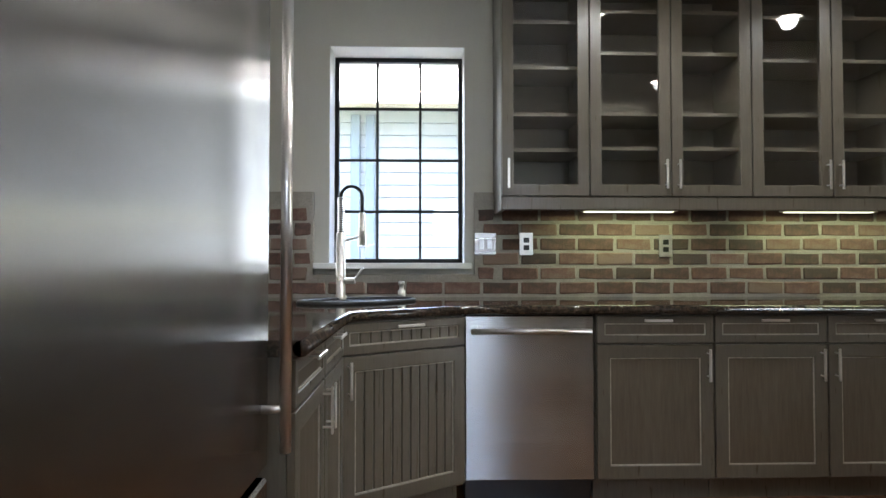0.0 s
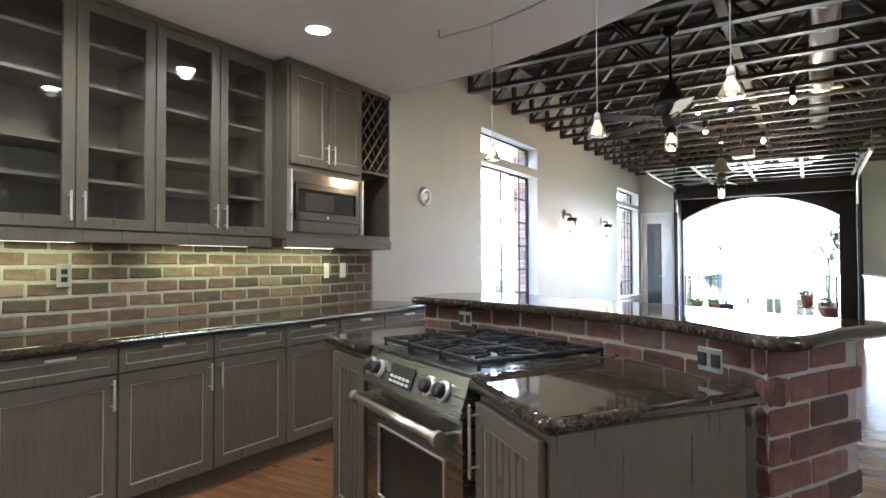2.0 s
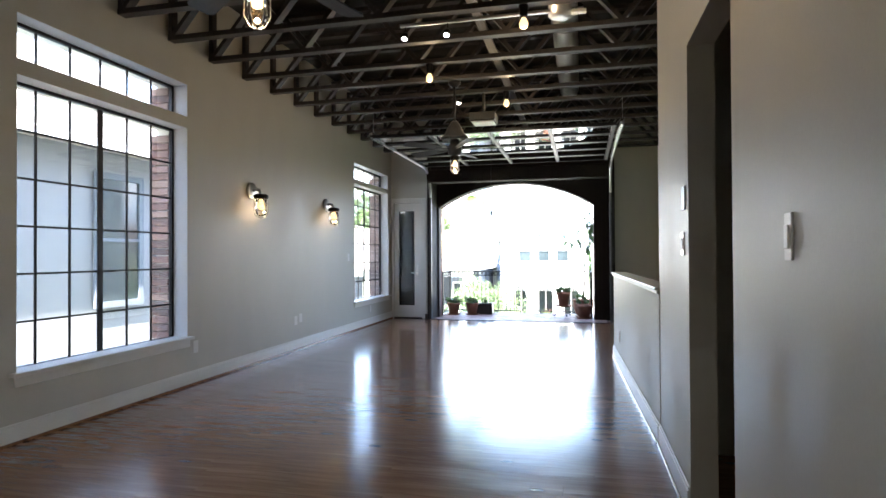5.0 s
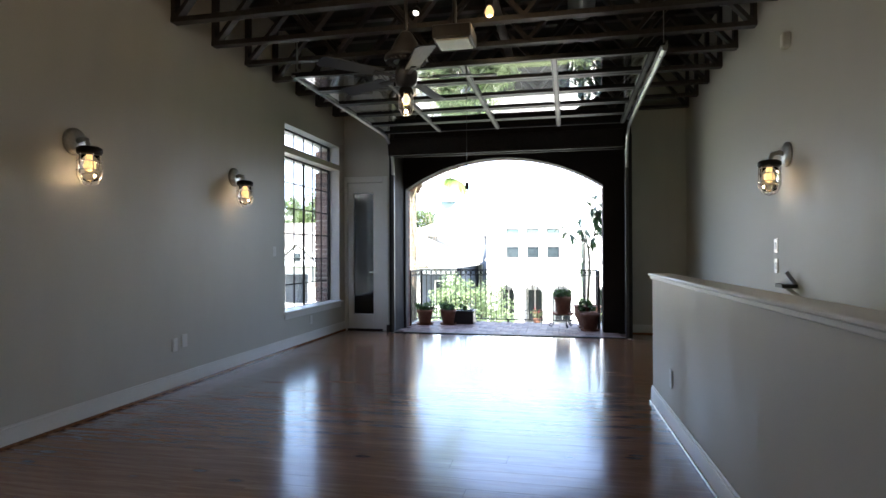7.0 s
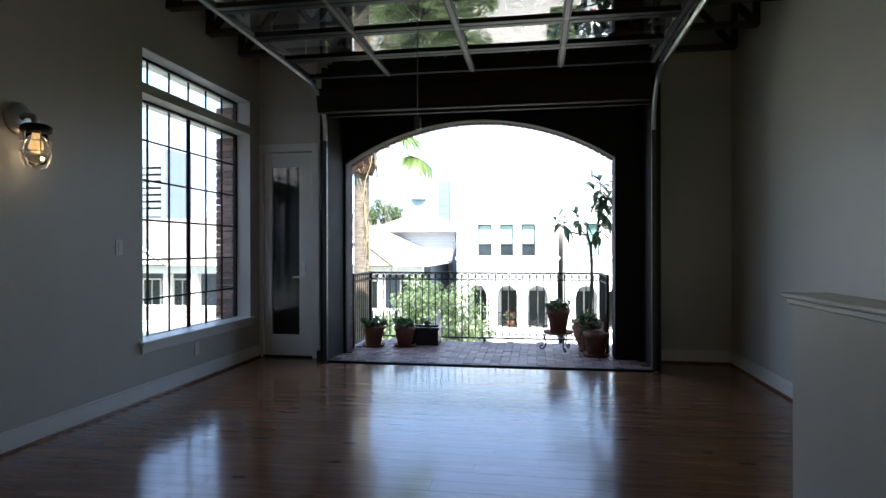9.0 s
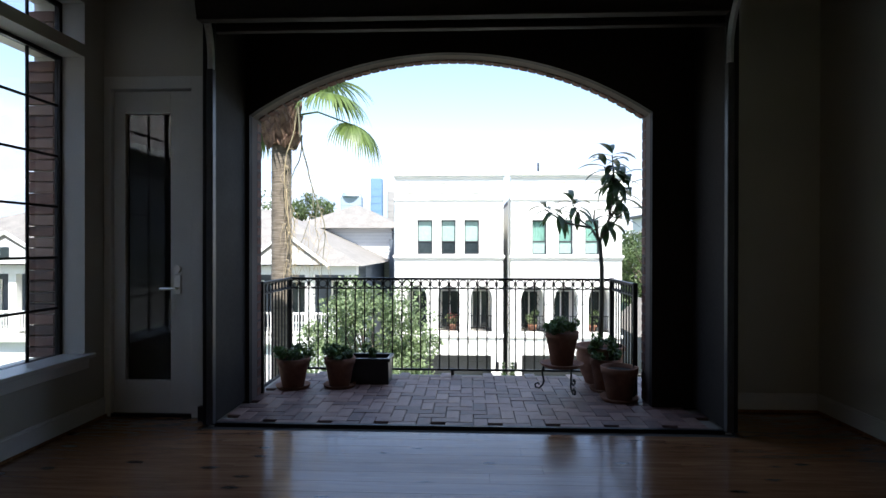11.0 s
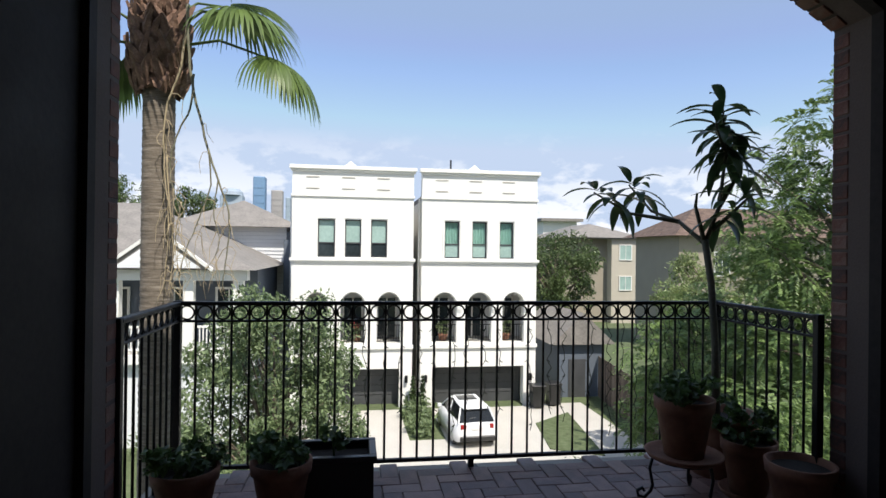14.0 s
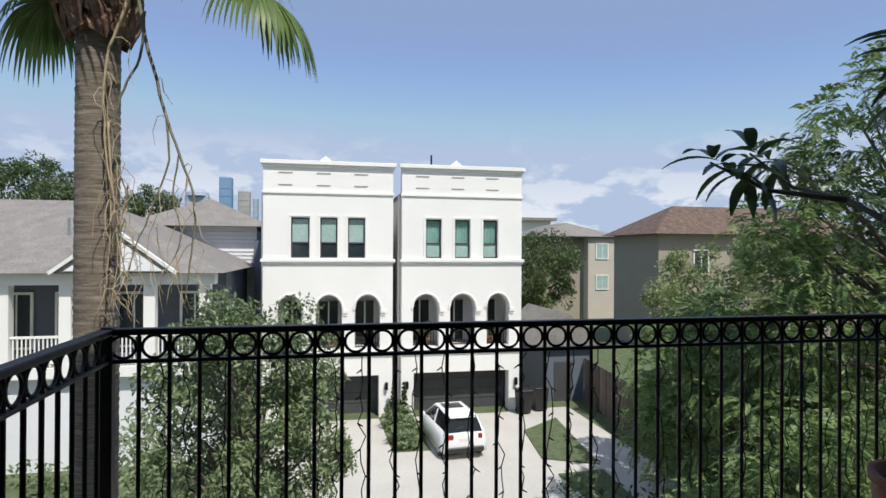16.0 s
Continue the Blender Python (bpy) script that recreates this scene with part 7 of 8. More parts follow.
for x, y in ((32.3, 9.8), (33.0, 15.0)):
    part("vent_pipe", T((x, y, 1.3), (x, y, 2.2), 0.05), GT, PH)

WH = thing("white_house", "white two-storey house with a grey hipped roof", "house")
part("wall", B(38.0, 4.6, GZ, 46, 9.4, 2.2), SIDING, WH)
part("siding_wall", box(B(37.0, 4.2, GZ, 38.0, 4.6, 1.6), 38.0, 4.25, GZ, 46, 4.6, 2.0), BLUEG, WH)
# thin darker strips draw the shadow line under each siding board
for i in range(22):
    part("lap_board", B(37.97, 4.58, -1.6 + i * 0.17, 38.0, 9.4, -1.6 + i * 0.17 + 0.015), LAP, WH)
part("roof", hip(bmesh.new(), 37.4, 46.6, 3.9, 10.0, 2.2, 3.6, 3.0), SHINGLE, WH, "grey shingle roof")
part("rear_wing", B(46, 4.6, GZ, 58, 16, 2.0), SIDING, WH)
part("rear_roof", hip(bmesh.new(), 45, 59, 3.6, 17, 2.0, 3.5, 5), SHINGLE, WH)

TILE = tint(mat("brown_roof_tile", (0.2, 0.1, 0.07), 0.9, var=0.3, scale=2, fine=8, bump=0.8, stretch=(1, 3, 1)), [(0.075, 0.05, 0.04), (0.125, 0.083, 0.063), (0.19, 0.13, 0.1)], 3)
BEIGE = mat("beige_render", (0.33, 0.29, 0.23), 0.9, var=0.1, scale=1, fine=20, bump=0.2)
TH = thing("tiled_house", "beige house with a brown tiled hipped roof behind the trees", "house")
part("wall", B(46.0, -36.0, GZ, 52, -19.8, 2.4), BEIGE, TH)
part("roof", hip(bmesh.new(), 45.3, 52.7, -36.7, -19.1, 2.4, 4.5, 3.6), TILE, TH, "brown tile roof")
house_window(TH, 45.98, -23.4, -22.4, -0.2, 1.3)
GH = thing("grey_house", "grey house with small windows and dark roofs in the distance", "house")
part("wall", B(62.0, -24.6, GZ, 72, -17.8, 2.6), BEIGE, GH)
part("tower_wall", B(61.0, -24.6, GZ, 62.0, -22.0, 2.5), mat("cream_render", (0.5, 0.46, 0.38), 0.9, var=0.08, scale=1, fine=20, bump=0.2), GH, "pale bay")
part("roof", hip(bmesh.new(), 60.6, 72.8, -25.3, -17.0, 2.6, 4.0, 3.5), SHINGLE, GH)
house_window(GH, 60.98, -23.9, -22.8, 0.6, 1.9, True)
house_window(GH, 60.98, -23.9, -22.8, -2.2, -1.0, True)
part("eave", B(60.7, -24.8, 2.5, 62.2, -17.6, 2.62), SHINGLE, GH)
FB = thing("flat_roof_building", "pale flat-roofed building in the distance", "building")
part("wall", B(90, -30, GZ, 100, -25, 5.6), STUCCO, FB)
part("roof", B(89, -30.6, 5.6, 101, -24.4, 6.0), SHINGLE, FB)
SH = thing("garden_shed", "small dark grey gabled shed beside the drive", "shed")
part("wall", B(35.2, -9.8, GZ, 40, -7.6, -2.9), BLUEG, SH)
part("roof", gable(bmesh.new(), 34.9, 40.2, -10.2, -7.2, -2.9, -1.5, "x"), SHINGLE, SH, "grey gable roof")
part("door", B(35.17, -8.9, GZ, 35.2, -8.1, -3.6), GARAGE, SH)
FENCEW = tint(mat("weathered_fence_board", (0.16, 0.12, 0.09), 0.95, var=0.3, scale=6, fine=50, bump=0.5, stretch=(8, 8, 1)), [(0.07, 0.052, 0.042), (0.13, 0.098, 0.078), (0.2, 0.16, 0.13)], 4, (8, 8, 1), rnd=0.4)
FN = thing("wooden_fence", "weathered brown board fence beside the path", "fence")
FN.matrix_world = pose(24.6, -8.15, GZ, 0, 0, math.degrees(math.atan2(-1.36, 10.6)))
fr_n = random.Random(15)
for i in range(70):
    part("board", B(i * 0.152, -0.012, 0.02, i * 0.152 + 0.142, 0.012, 1.85 + fr_n.uniform(-0.02, 0.02), 0.003), FENCEW, FN)
for z in (0.4, 1.5):
    part("rail", B(0, -0.06, z, 10.6, -0.013, z + 0.09), FENCEW, FN)
for x, y in ((33.6, -6.15), (33.9, -6.95)):
    bn = thing("wheeled_bin", "black wheeled rubbish bin beside the garage", "rubbish bin", pose(x, y, GZ + 0.015))
    bb = bmesh.new()
    lathe(bb, [(0.32, 0.06), (0.4, 0.9), (0, 0.9)], 4, Matrix.Rotation(radians(45), 4, "Z"))
    part("body", bb, BLACK, bn)
    part("lid", B(-0.31, -0.31, 0.9, 0.31, 0.31, 0.97, 0.02), BLACK, bn)
    for sy in (-0.22, 0.22):
        part("wheel", T((0.2, sy - 0.03, 0.1), (0.2, sy + 0.03, 0.1), 0.1, seg=14), BLACK, bn)

# the neighbour close by on the window side
# unseen pale ground, added so that no green light bounces onto the soffit
tagged(part("bounce_strip", B(-12.0, 3.6, GZ, 12.6, 7.0, GZ + 0.012), CONCRETE), "unseen pale strip added between the houses to bounce neutral light", "side yard", kind="structure")
NB = thing("neighbour_house", "white lap-sided house close beside the windows", "house")
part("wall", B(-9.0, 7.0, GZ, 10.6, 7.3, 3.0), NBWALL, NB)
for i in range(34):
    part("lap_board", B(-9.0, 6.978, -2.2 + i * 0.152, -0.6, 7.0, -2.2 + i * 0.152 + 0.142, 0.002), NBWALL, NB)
part("roof", gable(bmesh.new(), -9.5, 11.2, 6.5, 13.5, 3.0, 5.6, "x"), SHINGLE, NB, "grey shingle roof")
part("gutter", B(-9.5, 6.42, 2.92, 11.2, 6.5, 3.04, 0.01), STUCCO, NB)
part("corner_board", B(10.5, 6.95, GZ, 10.68, 7.1, 3.0), STUCCO, NB)
part("downpipe", T((-3.9, 6.9, GZ), (-3.9, 6.9, 2.9), 0.05), STUCCO, NB)
for x in (-3.12, -3.3):
    part("corner_strip", B(x, 6.93, GZ, x + 0.11, 6.976, 2.9, 0.004), BLUEG, NB, "blue-grey corner strip")
for xx in (8.8, 3.5):
    w = part("window", B(xx - 0.42, 6.95, 0.55, xx + 0.42, 6.99, 2.55), WDARK, NB, "dark sash window")
    fr = bmesh.new()
    for a in ((xx - 0.52, 0.45, xx - 0.42, 2.65), (xx + 0.42, 0.45, xx + 0.52, 2.65), (xx - 0.42, 2.55, xx + 0.42, 2.65), (xx - 0.42, 0.45, xx + 0.42, 0.55), (xx - 0.42, 1.53, xx + 0.42, 1.58)):
        box(fr, a[0], 6.92, a[1], a[2], 6.97, a[3])
    part("frame", fr, BLUEG, w)

# skyline
for x, y0, y1, z, c, nm in ((1500, 226, 255, 180, (0.16, 0.27, 0.42), "tall blue glass office tower on the skyline"), (1550, 190, 218, 152, (0.35, 0.33, 0.32), "brown stone office tower on the skyline"), (1450, 270, 322, 128, (0.32, 0.38, 0.45), "rounded glass office block on the skyline"), (1500, 165, 176, 130, (0.3, 0.36, 0.42), "small dark office block on the skyline"), (300, 206, 226, 60, (0.3, 0.34, 0.37), "pale glazed apartment tower on the skyline")):
    sk = thing("office_tower", label=nm, category="office tower", group="skyline towers")
    mt = mat("tower_facade", c, 0.6, var=0.1, scale=0.02, fine=0.2, bump=0.0)
    part("shaft", B(x, y0, GZ, x + 30, y1, z, 2), mt, sk)
    if "rounded" in nm:
        part("dome", lathe(bmesh.new(), [(26, 0), (24, 8), (16, 15), (0, 18)], 20, Matrix.Translation((x + 15, (y0 + y1) / 2, z))), mt, sk)
    for k in range(8):
        part("window_band", B(x - 0.6, y0 + 1, 20 + k * (z - 30) / 8, x, y1 - 1, 20 + k * (z - 30) / 8 + 5), mt, sk)

# ---- trees ----
BRANCH = mat("tree_bark", (0.14, 0.11, 0.085), 0.95, var=0.3, scale=8, fine=50, bump=0.8)


def tree(name, label, x, y, height, clumps, per, size, material, trunk_r, seed, long=2.2, spray=0):
    t = thing(name, label, "tree", pose(x, y, GZ))
    rr = random.Random(seed)
    cz = sum(c[2] for c in clumps) / len(clumps)
    bm = bmesh.new()
    pipe(bm, [(0, 0, 0), (0.05, 0.03, cz * 0.4), (0.0, -0.05, cz * 0.75), (0.05, 0, cz)], [trunk_r, trunk_r * 0.8, trunk_r * 0.6, trunk_r * 0.35], 8)
    part("trunk", bm, BRANCH, t, "", True)
    lb = bmesh.new()
    for c in clumps[::3]:
        z0 = cz * rr.uniform(0.35, 0.8)
        pipe(lb, [(0, 0, z0), (c[0] * 0.45, c[1] * 0.45, z0 + (c[2] - z0) * 0.6), c[:3]], [trunk_r * 0.4, trunk_r * 0.25, trunk_r * 0.08], 5)
    tagged(part("limb", lb, BRANCH, t, "", True), kind="stuff")
    leaf_cloud("crown", clumps, per, size, material, t, seed, long=long, spray=spray)
    return t


def clump_ball(n, rx, ry, z0, z1, r, seed, core=0.35):
    rr = random.Random(seed)
    out = []
    while len(out) < n:
        a, b, c = (rr.uniform(-1, 1) for _ in range(3))
        q = a * a + b * b + c * c
        if core < q < 1:
            out.append((a * rx, b * ry, (z0 + z1) / 2 + c * (z1 - z0) / 2, r * rr.uniform(0.6, 1.25)))
    return out


tree("crepe_myrtle", "grey-green crepe myrtle in front of the white houses", 22.0, 2.95, 5, clump_ball(120, 1.75, 1.75, 1.0, 5.7, 0.42, 1, 0.15), 240, 0.052, LEAF_MYRTLE, 0.09, 21)
tree("garden_tree", "large bright green feathery tree beside the balcony", 19.6, -9.1, 9, clump_ball(240, 3.2, 3.4, 2.2, 10.2, 0.55, 2, 0.25), 600, 0.037, LEAF_BRIGHT, 0.18, 22, 3.0, 20)
tree("garden_tree", "dense green tree below the balcony", 22.5, -7.0, 6, clump_ball(130, 2.2, 1.9, 0.3, 5.7, 0.48, 3, 0.2), 440, 0.036, LEAF_BRIGHT, 0.12, 23, 3.0, 20)
tree("garden_tree", "dense dark green tree below the balcony", 17.6, -4.6, 5, clump_ball(110, 1.8, 1.6, 0.2, 4.8, 0.45, 4, 0.2), 520, 0.03, LEAF_BRIGHT, 0.12, 24, 3.0, 20)
tree("garden_tree", "dense green tree by the side path", 25.6, -9.0, 6, clump_ball(110, 2.4, 2.0, 0.2, 5.4, 0.55, 9, 0.2), 360, 0.044, LEAF_BRIGHT, 0.12, 29, 3.0, 20)
tree("garden_tree", "loose yellow-green tree near the fence", 30.5, -12.6, 7, clump_ball(90, 2.6, 2.8, 1.5, 7.0, 0.6, 5, 0.25), 240, 0.07, LEAF_LIGHT, 0.14, 25)
tree("oak_tree", "dark green oak behind the white townhouse", 46.0, -11.2, 8, clump_ball(90, 2.8, 2.6, 2.6, 7.9, 0.75, 6, 0.3), 160, 0.1, LEAF_MID, 0.25, 26)
tree("oak_tree", "dark green oak behind the porch house", 62.0, 24.5, 11, clump_ball(140, 6.5, 6.0, 4.5, 13.4, 1.2, 7, 0.3), 170, 0.15, LEAF_MID, 0.3, 27)
tree("oak_tree", "green tree top behind the grey roofs", 52.0, 12.45, 8, clump_ball(70, 2.2, 2.0, 6.0, 10.5, 0.7, 8, 0.3), 150, 0.1, LEAF_MID, 0.2, 28)
FW = thing("far_woods", "hazy line of distant trees", "woods", kind="stuff")
fr_ = random.Random(5)
leaf_cloud("woods", [(fr_.uniform(110, 190), fr_.uniform(-170, 190), GZ + fr_.uniform(2, 8), 4.0) for _ in range(420)], 60, 0.9, LEAF_DARK, FW, 41)
UG = thing("hedge", "low dark shrubs along the side garden", "shrubs", kind="stuff")
hr = random.Random(6)
leaf_cloud("hedge", [(hr.uniform(15.5, 24), hr.uniform(-11, -3.2), GZ + hr.uniform(0.2, 1.4), 0.6) for _ in range(70)] + [(hr.uniform(24, 29), hr.uniform(8, 12), GZ + hr.uniform(0.2, 0.8), 0.5) for _ in range(16)], 90, 0.08, LEAF_DARK, UG, 42)
MU = thing("street_shrubs", "low shrubs in front of the porch house", "shrubs", kind="stuff")
leaf_cloud("shrubs", [(29.0 + hr.uniform(-0.5, 0.5), 5.5 + i * 0.8, GZ + 0.4, 0.5) for i in range(12)], 90, 0.08, LEAF_MYRTLE, MU, 43)

# fan palm by the balcony
PM = thing("palm_tree", "tall fan palm with a shaggy crown and hanging dry stalks", "palm tree", pose(15.75, 3.165, 0))
tk = bmesh.new()
N = 420
pr = random.Random(8)
prof = []
for i in range(N):
    z = GZ + (2.8 - GZ) * i / (N - 1)
    prof.append((0.145 - 0.012 * i / N + 0.0025 * math.sin(i * 2.1) + pr.uniform(-0.002, 0.0025), z))
lathe(tk, prof, 20)
part("trunk", tk, BARK, PM, "ringed grey-brown palm trunk", True)
BOOT = tint(mat("palm_boot", (0.2, 0.1, 0.06), 0.95, var=0.4, scale=8, fine=60, bump=1.0), [(0.09, 0.052, 0.038), (0.21, 0.125, 0.088), (0.4, 0.27, 0.19)], 9)
for k in range(190):
    a, z = k * 2.4 + pr.uniform(-0.3, 0.3), 2.62 + 0.85 * k / 190
    rad = 0.145 + 0.075 * math.sin(math.pi * (0.16 + 0.76 * ((z - 2.62) / 0.85) ** 0.8))
    b = bmesh.new()
    hgt = pr.uniform(0.16, 0.24)
    rows = []
    for t in (0.0, 0.35, 0.7, 1.0):
        w, bulge = 0.062 * (1 - 0.72 * t), 0.018 * math.sin(math.pi * t)
        rows.append([b.verts.new(q) for q in ((-w, bulge * 0.3, hgt * t), (0, bulge + 0.014, hgt * t), (w, bulge * 0.3, hgt * t), (0, bulge - 0.012, hgt * t))])
    for p, q in zip(rows, rows[1:]):
        for n in range(4):
            b.faces.new((p[n], p[(n + 1) % 4], q[(n + 1) % 4], q[n]))
    b.faces.new(rows[0]), b.faces.new(rows[-1])
    ob = part("boot", b, BOOT, PM)
    ob.matrix_local = Matrix.Translation((rad * math.cos(a), rad * math.sin(a), z - 0.06)) @ Matrix.Rotation(a - math.pi / 2, 4, "Z") @ Matrix.Rotation(radians(28 if k % 2 else -28), 4, "Y") @ Matrix.Rotation(radians(-9 + pr.uniform(-8, 8)), 4, "X")
part("crown_core", lathe(bmesh.new(), [(0.13, 2.6), (0.175, 2.64), (0.2, 2.8), (0.21, 3.0), (0.19, 3.25), (0.14, 3.45), (0.08, 3.6), (0, 3.62)], 24), BOOT, PM, "brown fibrous crown core", True)
for k in range(16):
    a = k * 0.393 + pr.uniform(-0.15, 0.15)
    fl = bmesh.new()
    w, h = pr.uniform(0.03, 0.055), pr.uniform(0.06, 0.17)
    vs4 = [fl.verts.new(q) for q in ((-w, 0, 0), (w, 0, 0), (w * 0.5, 0.02, -h * 0.7), (-w * 0.2, 0.012, -h), (-w, -0.012, 0), (w, -0.012, 0), (w * 0.5, 0.01, -h * 0.7), (-w * 0.2, 0.0, -h))]
    for f in ((0, 1, 2, 3), (7, 6, 5, 4), (0, 1, 5, 4), (1, 2, 6, 5), (2, 3, 7, 6), (3, 0, 4, 7)):
        fl.faces.new([vs4[n] for n in f])
    ob = part("torn_boot", fl, BOOT, PM)
    ob.matrix_local = Matrix.Translation((0.18 * math.cos(a), 0.18 * math.sin(a), 2.69)) @ Matrix.Rotation(a - math.pi / 2, 4, "Z")


def fan_leaf(parent, base, hub, droop, radius, seed, n=46):
    """A fan-shaped palm leaf: stalk from base to hub, blades spread round the hub."""
    r = random.Random(seed)
    base, hub = Vector(base), Vector(hub)
    st = bmesh.new()
    mid = (base + hub) / 2 + Vector((0, 0, 0.12))
    pipe(st, [base, mid, hub], [0.016, 0.012, 0.008], 6)
    fr_ob = part("frond", st, LEAF_PALM, parent, "green fan frond", True)
    d = (hub - mid).normalized()
    side = d.cross(Vector((0, 0, 1))).normalized()
    bm = bmesh.new()
    for i in range(n):
        t = (i / (n - 1) - 0.5) * 2
        ang = t * radians(118)
        dv = (d * math.cos(ang) + side * math.sin(ang)).normalized()
        L = radius * (1 - 0.25 * abs(t)) * r.uniform(0.88, 1.08)
        wv = dv.cross(Vector((0, 0, 1)))
        wv = wv.normalized() if wv.length > 0.1 else side
        prev = None
        p = hub.copy()
        for k in range(9):
            s = k / 8
            wid = 0.02 * (0.25 + 1.9 * s) if s < 0.45 else 0.0221 * (1 - (s - 0.45) / 0.55) + 0.0012
            row = [bm.verts.new(p - wv * wid + Vector((0, 0, 0.012 * (1 - s)))), bm.verts.new(p), bm.verts.new(p + wv * wid + Vector((0, 0, 0.012 * (1 - s))))]
            if prev:
                bm.faces.new((prev[0], prev[1], row[1], row[0])), bm.faces.new((prev[1], prev[2], row[2], row[1]))
            prev = row
            dv = (dv + Vector((0, 0, -droop * 0.68 * (0.15 + 1.1 * s)))).normalized()
            p = p + dv * (L / 8)
    part("leaf_blade", bm, LEAF_PALM, fr_ob, "", True)


FR_ = [((0, -0.05, 3.1), (-0.35, -0.75, 3.22), 0.5, 0.78), ((0, -0.05, 3.0), (-0.5, -1.08, 2.78), 0.75, 0.72), ((0, 0.05, 3.1), (-0.2, 0.55, 3.15), 0.55, 0.7), ((0, 0.05, 3.0), (0.35, 0.45, 2.95), 0.8, 0.65), ((0, 0, 3.2), (0.5, -0.5, 3.6), 0.4, 0.8), ((0, 0, 3.2), (-0.6, 0.1, 3.75), 0.35, 0.8), ((0, 0, 3.3), (0.5, 0.4, 3.9), 0.3, 0.8), ((0, 0, 3.3), (-0.2, -0.6, 3.9), 0.3, 0.8), ((0, 0.05, 3.0), (-0.3, 0.75, 2.75), 0.85, 0.6)]
for i, (a, b, dr_, rad) in enumerate(FR_):
    fan_leaf(PM, a, b, dr_, rad, 70 + i)
DRY = mat("dry_palm_stalk", (0.42, 0.34, 0.22), 0.9, var=0.3, scale=20, fine=80, bump=0.4)


def hang(name, reach, r0, material, label, bend=0.014, twigs=6):
    """A crooked hanging stalk beside the trunk: (sideways reach, height) pairs from the crown down."""
    line = smooth_line(reach, 5)
    pts = []
    for i, (o, z) in enumerate(line):
        pts.append((-0.22 - 0.15 * o + pr.uniform(-0.5, 0.5) * bend, -o + pr.uniform(-0.4, 0.4) * bend, z))
    n = len(pts)
    st = part(name, pipe(bmesh.new(), pts, [0.7 * r0 * (1 - 0.72 * i / (n - 1)) for i in range(n)], 6), material, PM, label, True)
    tw = bmesh.new()
    for _ in range(twigs):
        q = Vector(pts[pr.randrange(n // 3, n)])
        w1 = q + Vector((pr.uniform(-0.05, 0.05), pr.uniform(-0.12, 0.08), pr.uniform(-0.12, 0.03)))
        w2 = w1 + Vector((pr.uniform(-0.05, 0.05), pr.uniform(-0.08, 0.08), pr.uniform(-0.28, -0.08)))
        pipe(tw, [q, (q + w1) / 2 + Vector((0, 0, 0.02)), w1, (w1 + w2) / 2 + Vector((0, 0.02, 0)), w2], [0.004, 0.0035, 0.003, 0.0025, 0.0015], 4)
    tagged(part("dry_twig", tw, DRY, st), kind="stuff")


GREYSTALK = mat("grey_green_stalk", (0.2, 0.19, 0.13), 0.85, var=0.35, scale=10, fine=70, bump=0.5)
LONG = "long grey-green hanging stalk"
hang("long_stalk", [(0.3, 3.3), (0.33, 2.75), (0.44, 2.25), (0.56, 1.85), (0.68, 1.5), (0.66, 1.15), (0.62, 0.8)], 0.019, GREYSTALK, LONG, twigs=12)
hang("long_stalk", [(0.5, 2.05), (0.52, 1.75), (0.42, 1.45), (0.3, 1.15), (0.25, 0.95)], 0.011, GREYSTALK, LONG, twigs=12)
hang("long_stalk", [(0.36, 2.7), (0.33, 2.4), (0.22, 2.15), (0.17, 1.85), (0.26, 1.5), (0.2, 1.2)], 0.014, GREYSTALK, LONG, twigs=10)
hang("long_stalk", [(0.58, 1.8), (0.55, 1.5), (0.6, 1.25), (0.48, 1.0)], 0.009, GREYSTALK, LONG, twigs=8)
PALE = "pale dry hanging stalk"
hang("dry_stalk", [(0.3, 3.1), (0.24, 2.7), (0.13, 2.4), (0.12, 1.9), (0.17, 1.4), (0.13, 0.85)], 0.017, DRY, PALE, twigs=14)
hang("dry_stalk", [(0.14, 2.0), (0.18, 1.5), (0.21, 1.15), (0.16, 0.8)], 0.011, DRY, PALE, twigs=12)
hang("dry_stalk", [(0.27, 1.6), (0.22, 1.25), (0.27, 0.95)], 0.009, DRY, PALE, twigs=8)

# ---- brick and paver pieces ----
PV = thing("balcony_paving", "weathered brick pavers laid in herringbone on the balcony", "paving", kind="structure")
pm_ = []
for i in range(4):
    bm = B(-0.098, -0.048, -0.03, 0.098, 0.048, 0.0, 0.004)
    rr = random.Random(i)
    for v in bm.verts:
        v.co.z += rr.uniform(-0.0015, 0.0015)
    pm_.append(mesh_of("paver", bm, PAVER))
pr2 = random.Random(3)
for a in range(-2, 20):
    for b in range(-3, 40):
        c = (a - b) % 4
        if c == 0:
            cx, cy, rot = (a + 1) * 0.1, (b + 0.5) * 0.1, 0
        elif c == 3:
            cx, cy, rot = (a + 0.5) * 0.1, (b + 1) * 0.1, 90
        else:
            continue
        x, y = 11.85 + cx, -1.14 + cy
        if 11.86 < x < 13.50 and -1.07 < y < 2.33:
            ob = new("paver", pm_[pr2.randrange(4)])
            ob.parent = PV
            ob.matrix_local = pose(x, y, -0.008 + pr2.uniform(-0.0015, 0.0015), 0, 0, rot)
part("border_strip", B(11.815, -1.11, -0.03, 11.85, 2.35, 0.004), STEELBLK, PV, "dark threshold strip")
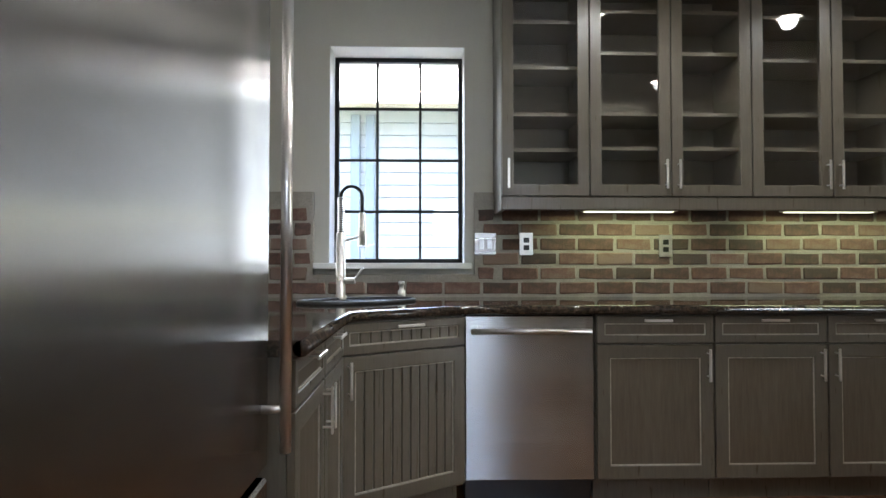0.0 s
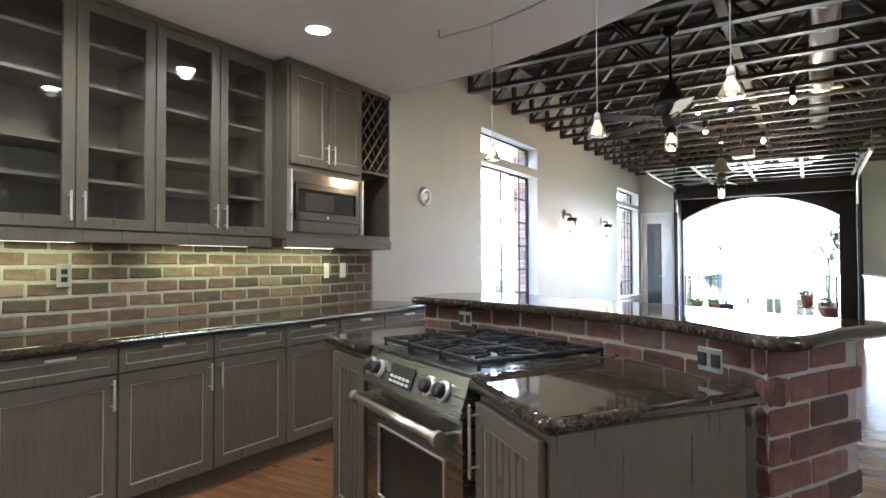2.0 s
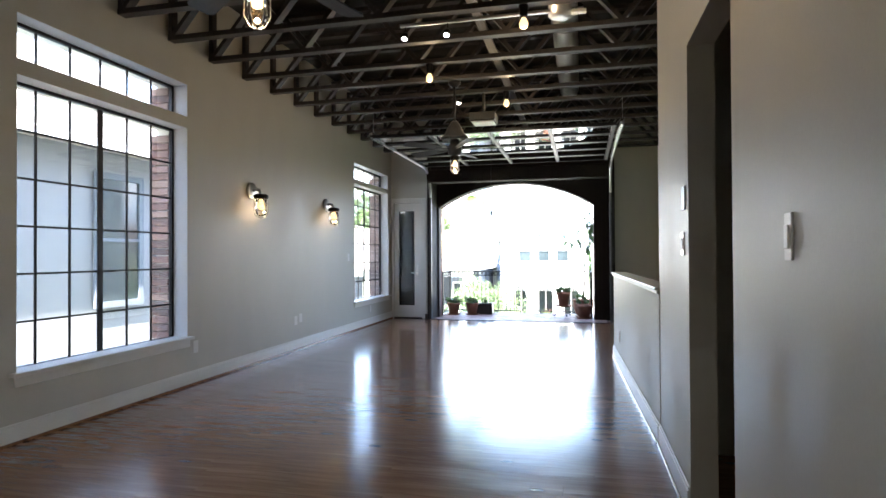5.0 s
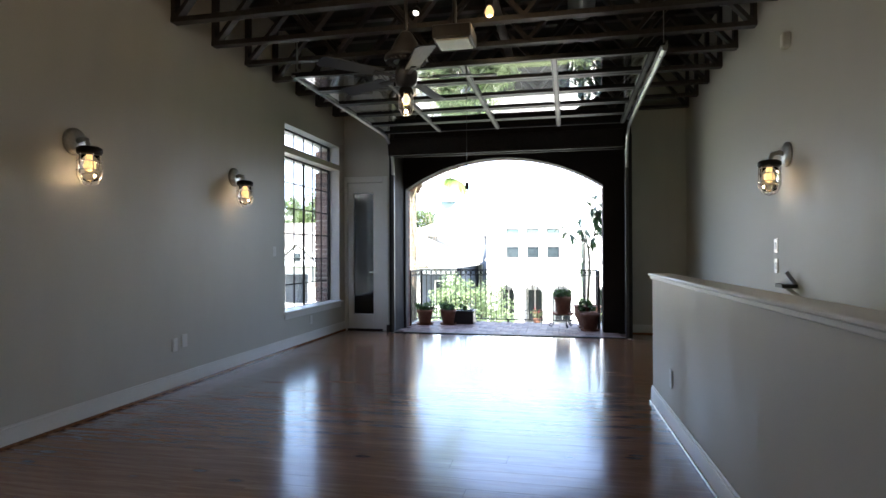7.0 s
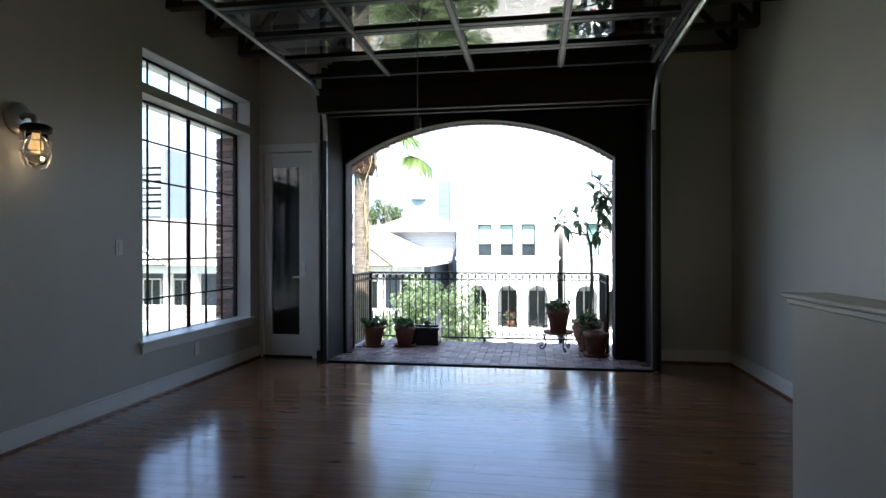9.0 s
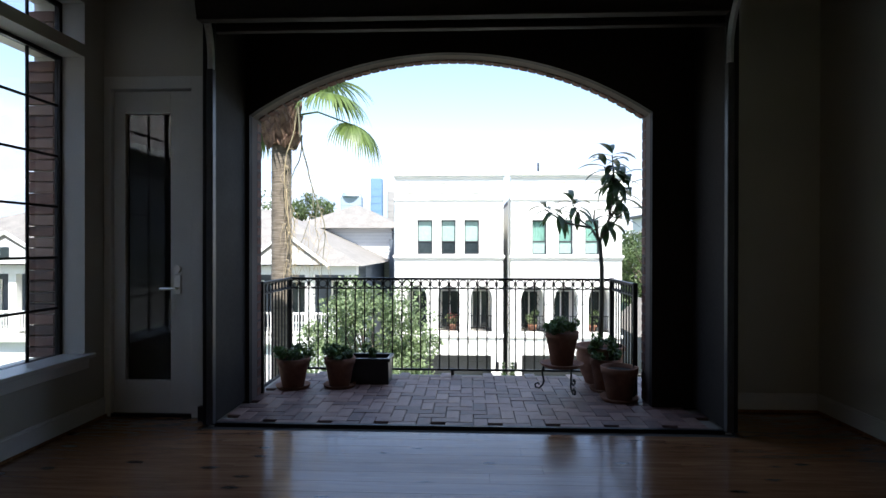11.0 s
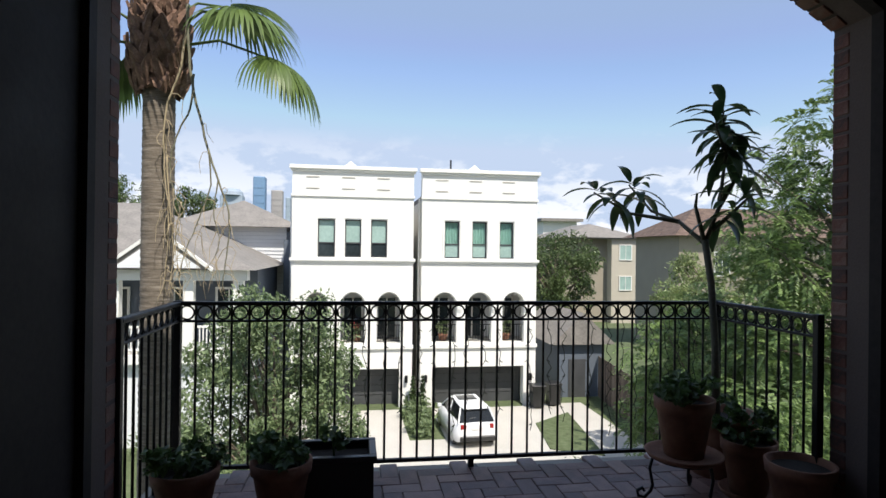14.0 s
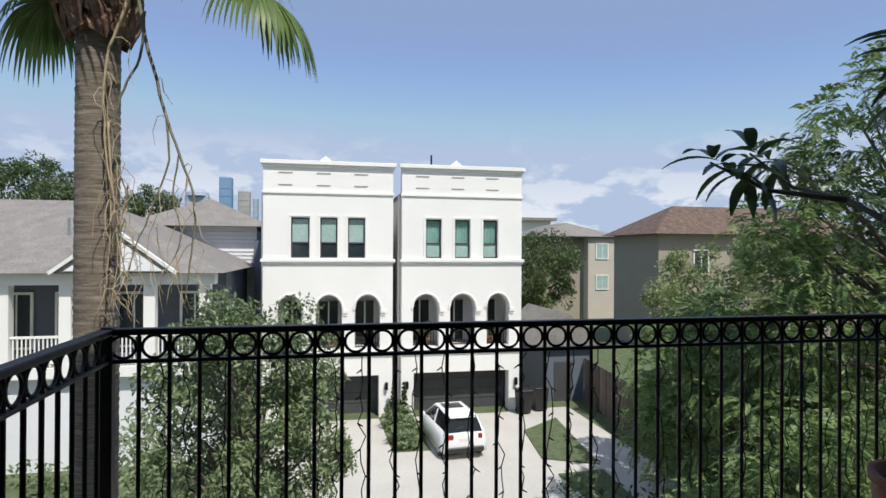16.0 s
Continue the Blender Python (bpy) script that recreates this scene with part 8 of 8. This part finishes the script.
# bricks lining the arch
AB = thing("arch_bricks", "red bricks lining the arched opening", "brick arch", kind="structure")
ae = mesh_of("brick", B(-0.045, -0.012, -0.032, 0.045, 0.014, 0.032, 0.004), REDBRICK)
for side, y in ((1, AY1), (-1, AY0)):
    for i in range(29):
        ob = new("brick", ae)
        ob.parent = AB
        ob.matrix_local = pose(12.618, y + side * 0.010, 0.03 + i * 0.0775, 0, 0, 0)
ys = [AY0 + (AY1 - AY0) * (i + 0.5) / 44 for i in range(44)]
for y in ys:
    sl = (arch_z(y + 0.01) - arch_z(y - 0.01)) / 0.02
    ob = new("brick", ae)
    ob.parent = AB
    ob.matrix_local = pose(12.618, y, arch_z(y) + 0.004, math.degrees(math.atan(sl)) + 90, 0, 0)

# floor planks laid across the long room
pk = []
for i in range(5):
    bm = bmesh.new()
    w = 0.1341
    pts = [(0.0, -0.016), (w, -0.016), (w, -0.0007), (w - 0.0007, 0.0), (0.0007, 0.0), (0.0, -0.0007)]
    a = [bm.verts.new((x, 0, z)) for x, z in pts]
    b = [bm.verts.new((x, 1, z)) for x, z in pts]
    bm.faces.new(a), bm.faces.new(b)
    for k in range(6):
        bm.faces.new((a[k], a[(k + 1) % 6], b[(k + 1) % 6], b[k]))
    pk.append(mesh_of("plank", bm, FLOORW))
pk_r = random.Random(12)
x = -3.379
while x < 12.29:
    if x < 0.84:
        spans = [(-3.0, YL)]
    elif x < 4.61:
        spans = [(-2.6, YL)]
    elif x < 8.2:
        spans = [(-1.085, YL)]
    elif x < 11.67:
        spans = [(YR, YL)]
    else:
        spans = [(2.415, YL), (YR, -1.175)]
    for lo, hi in spans:
        y = lo
        while y < hi - 0.01:
            L = pk_r.uniform(1.3, 2.9)
            if y == lo:
                L *= pk_r.uniform(0.4, 1)
            if hi - (y + L) < 0.5:
                L = hi - y
            ob = new("plank", pk[pk_r.randrange(5)])
            ob.parent = FLOOR
            ob.matrix_local = Matrix.Translation((x, y, pk_r.uniform(-0.0001, 0.0))) @ Matrix.Diagonal((1, L - 0.001, 1, 1))
            y += L
    x += 0.1345
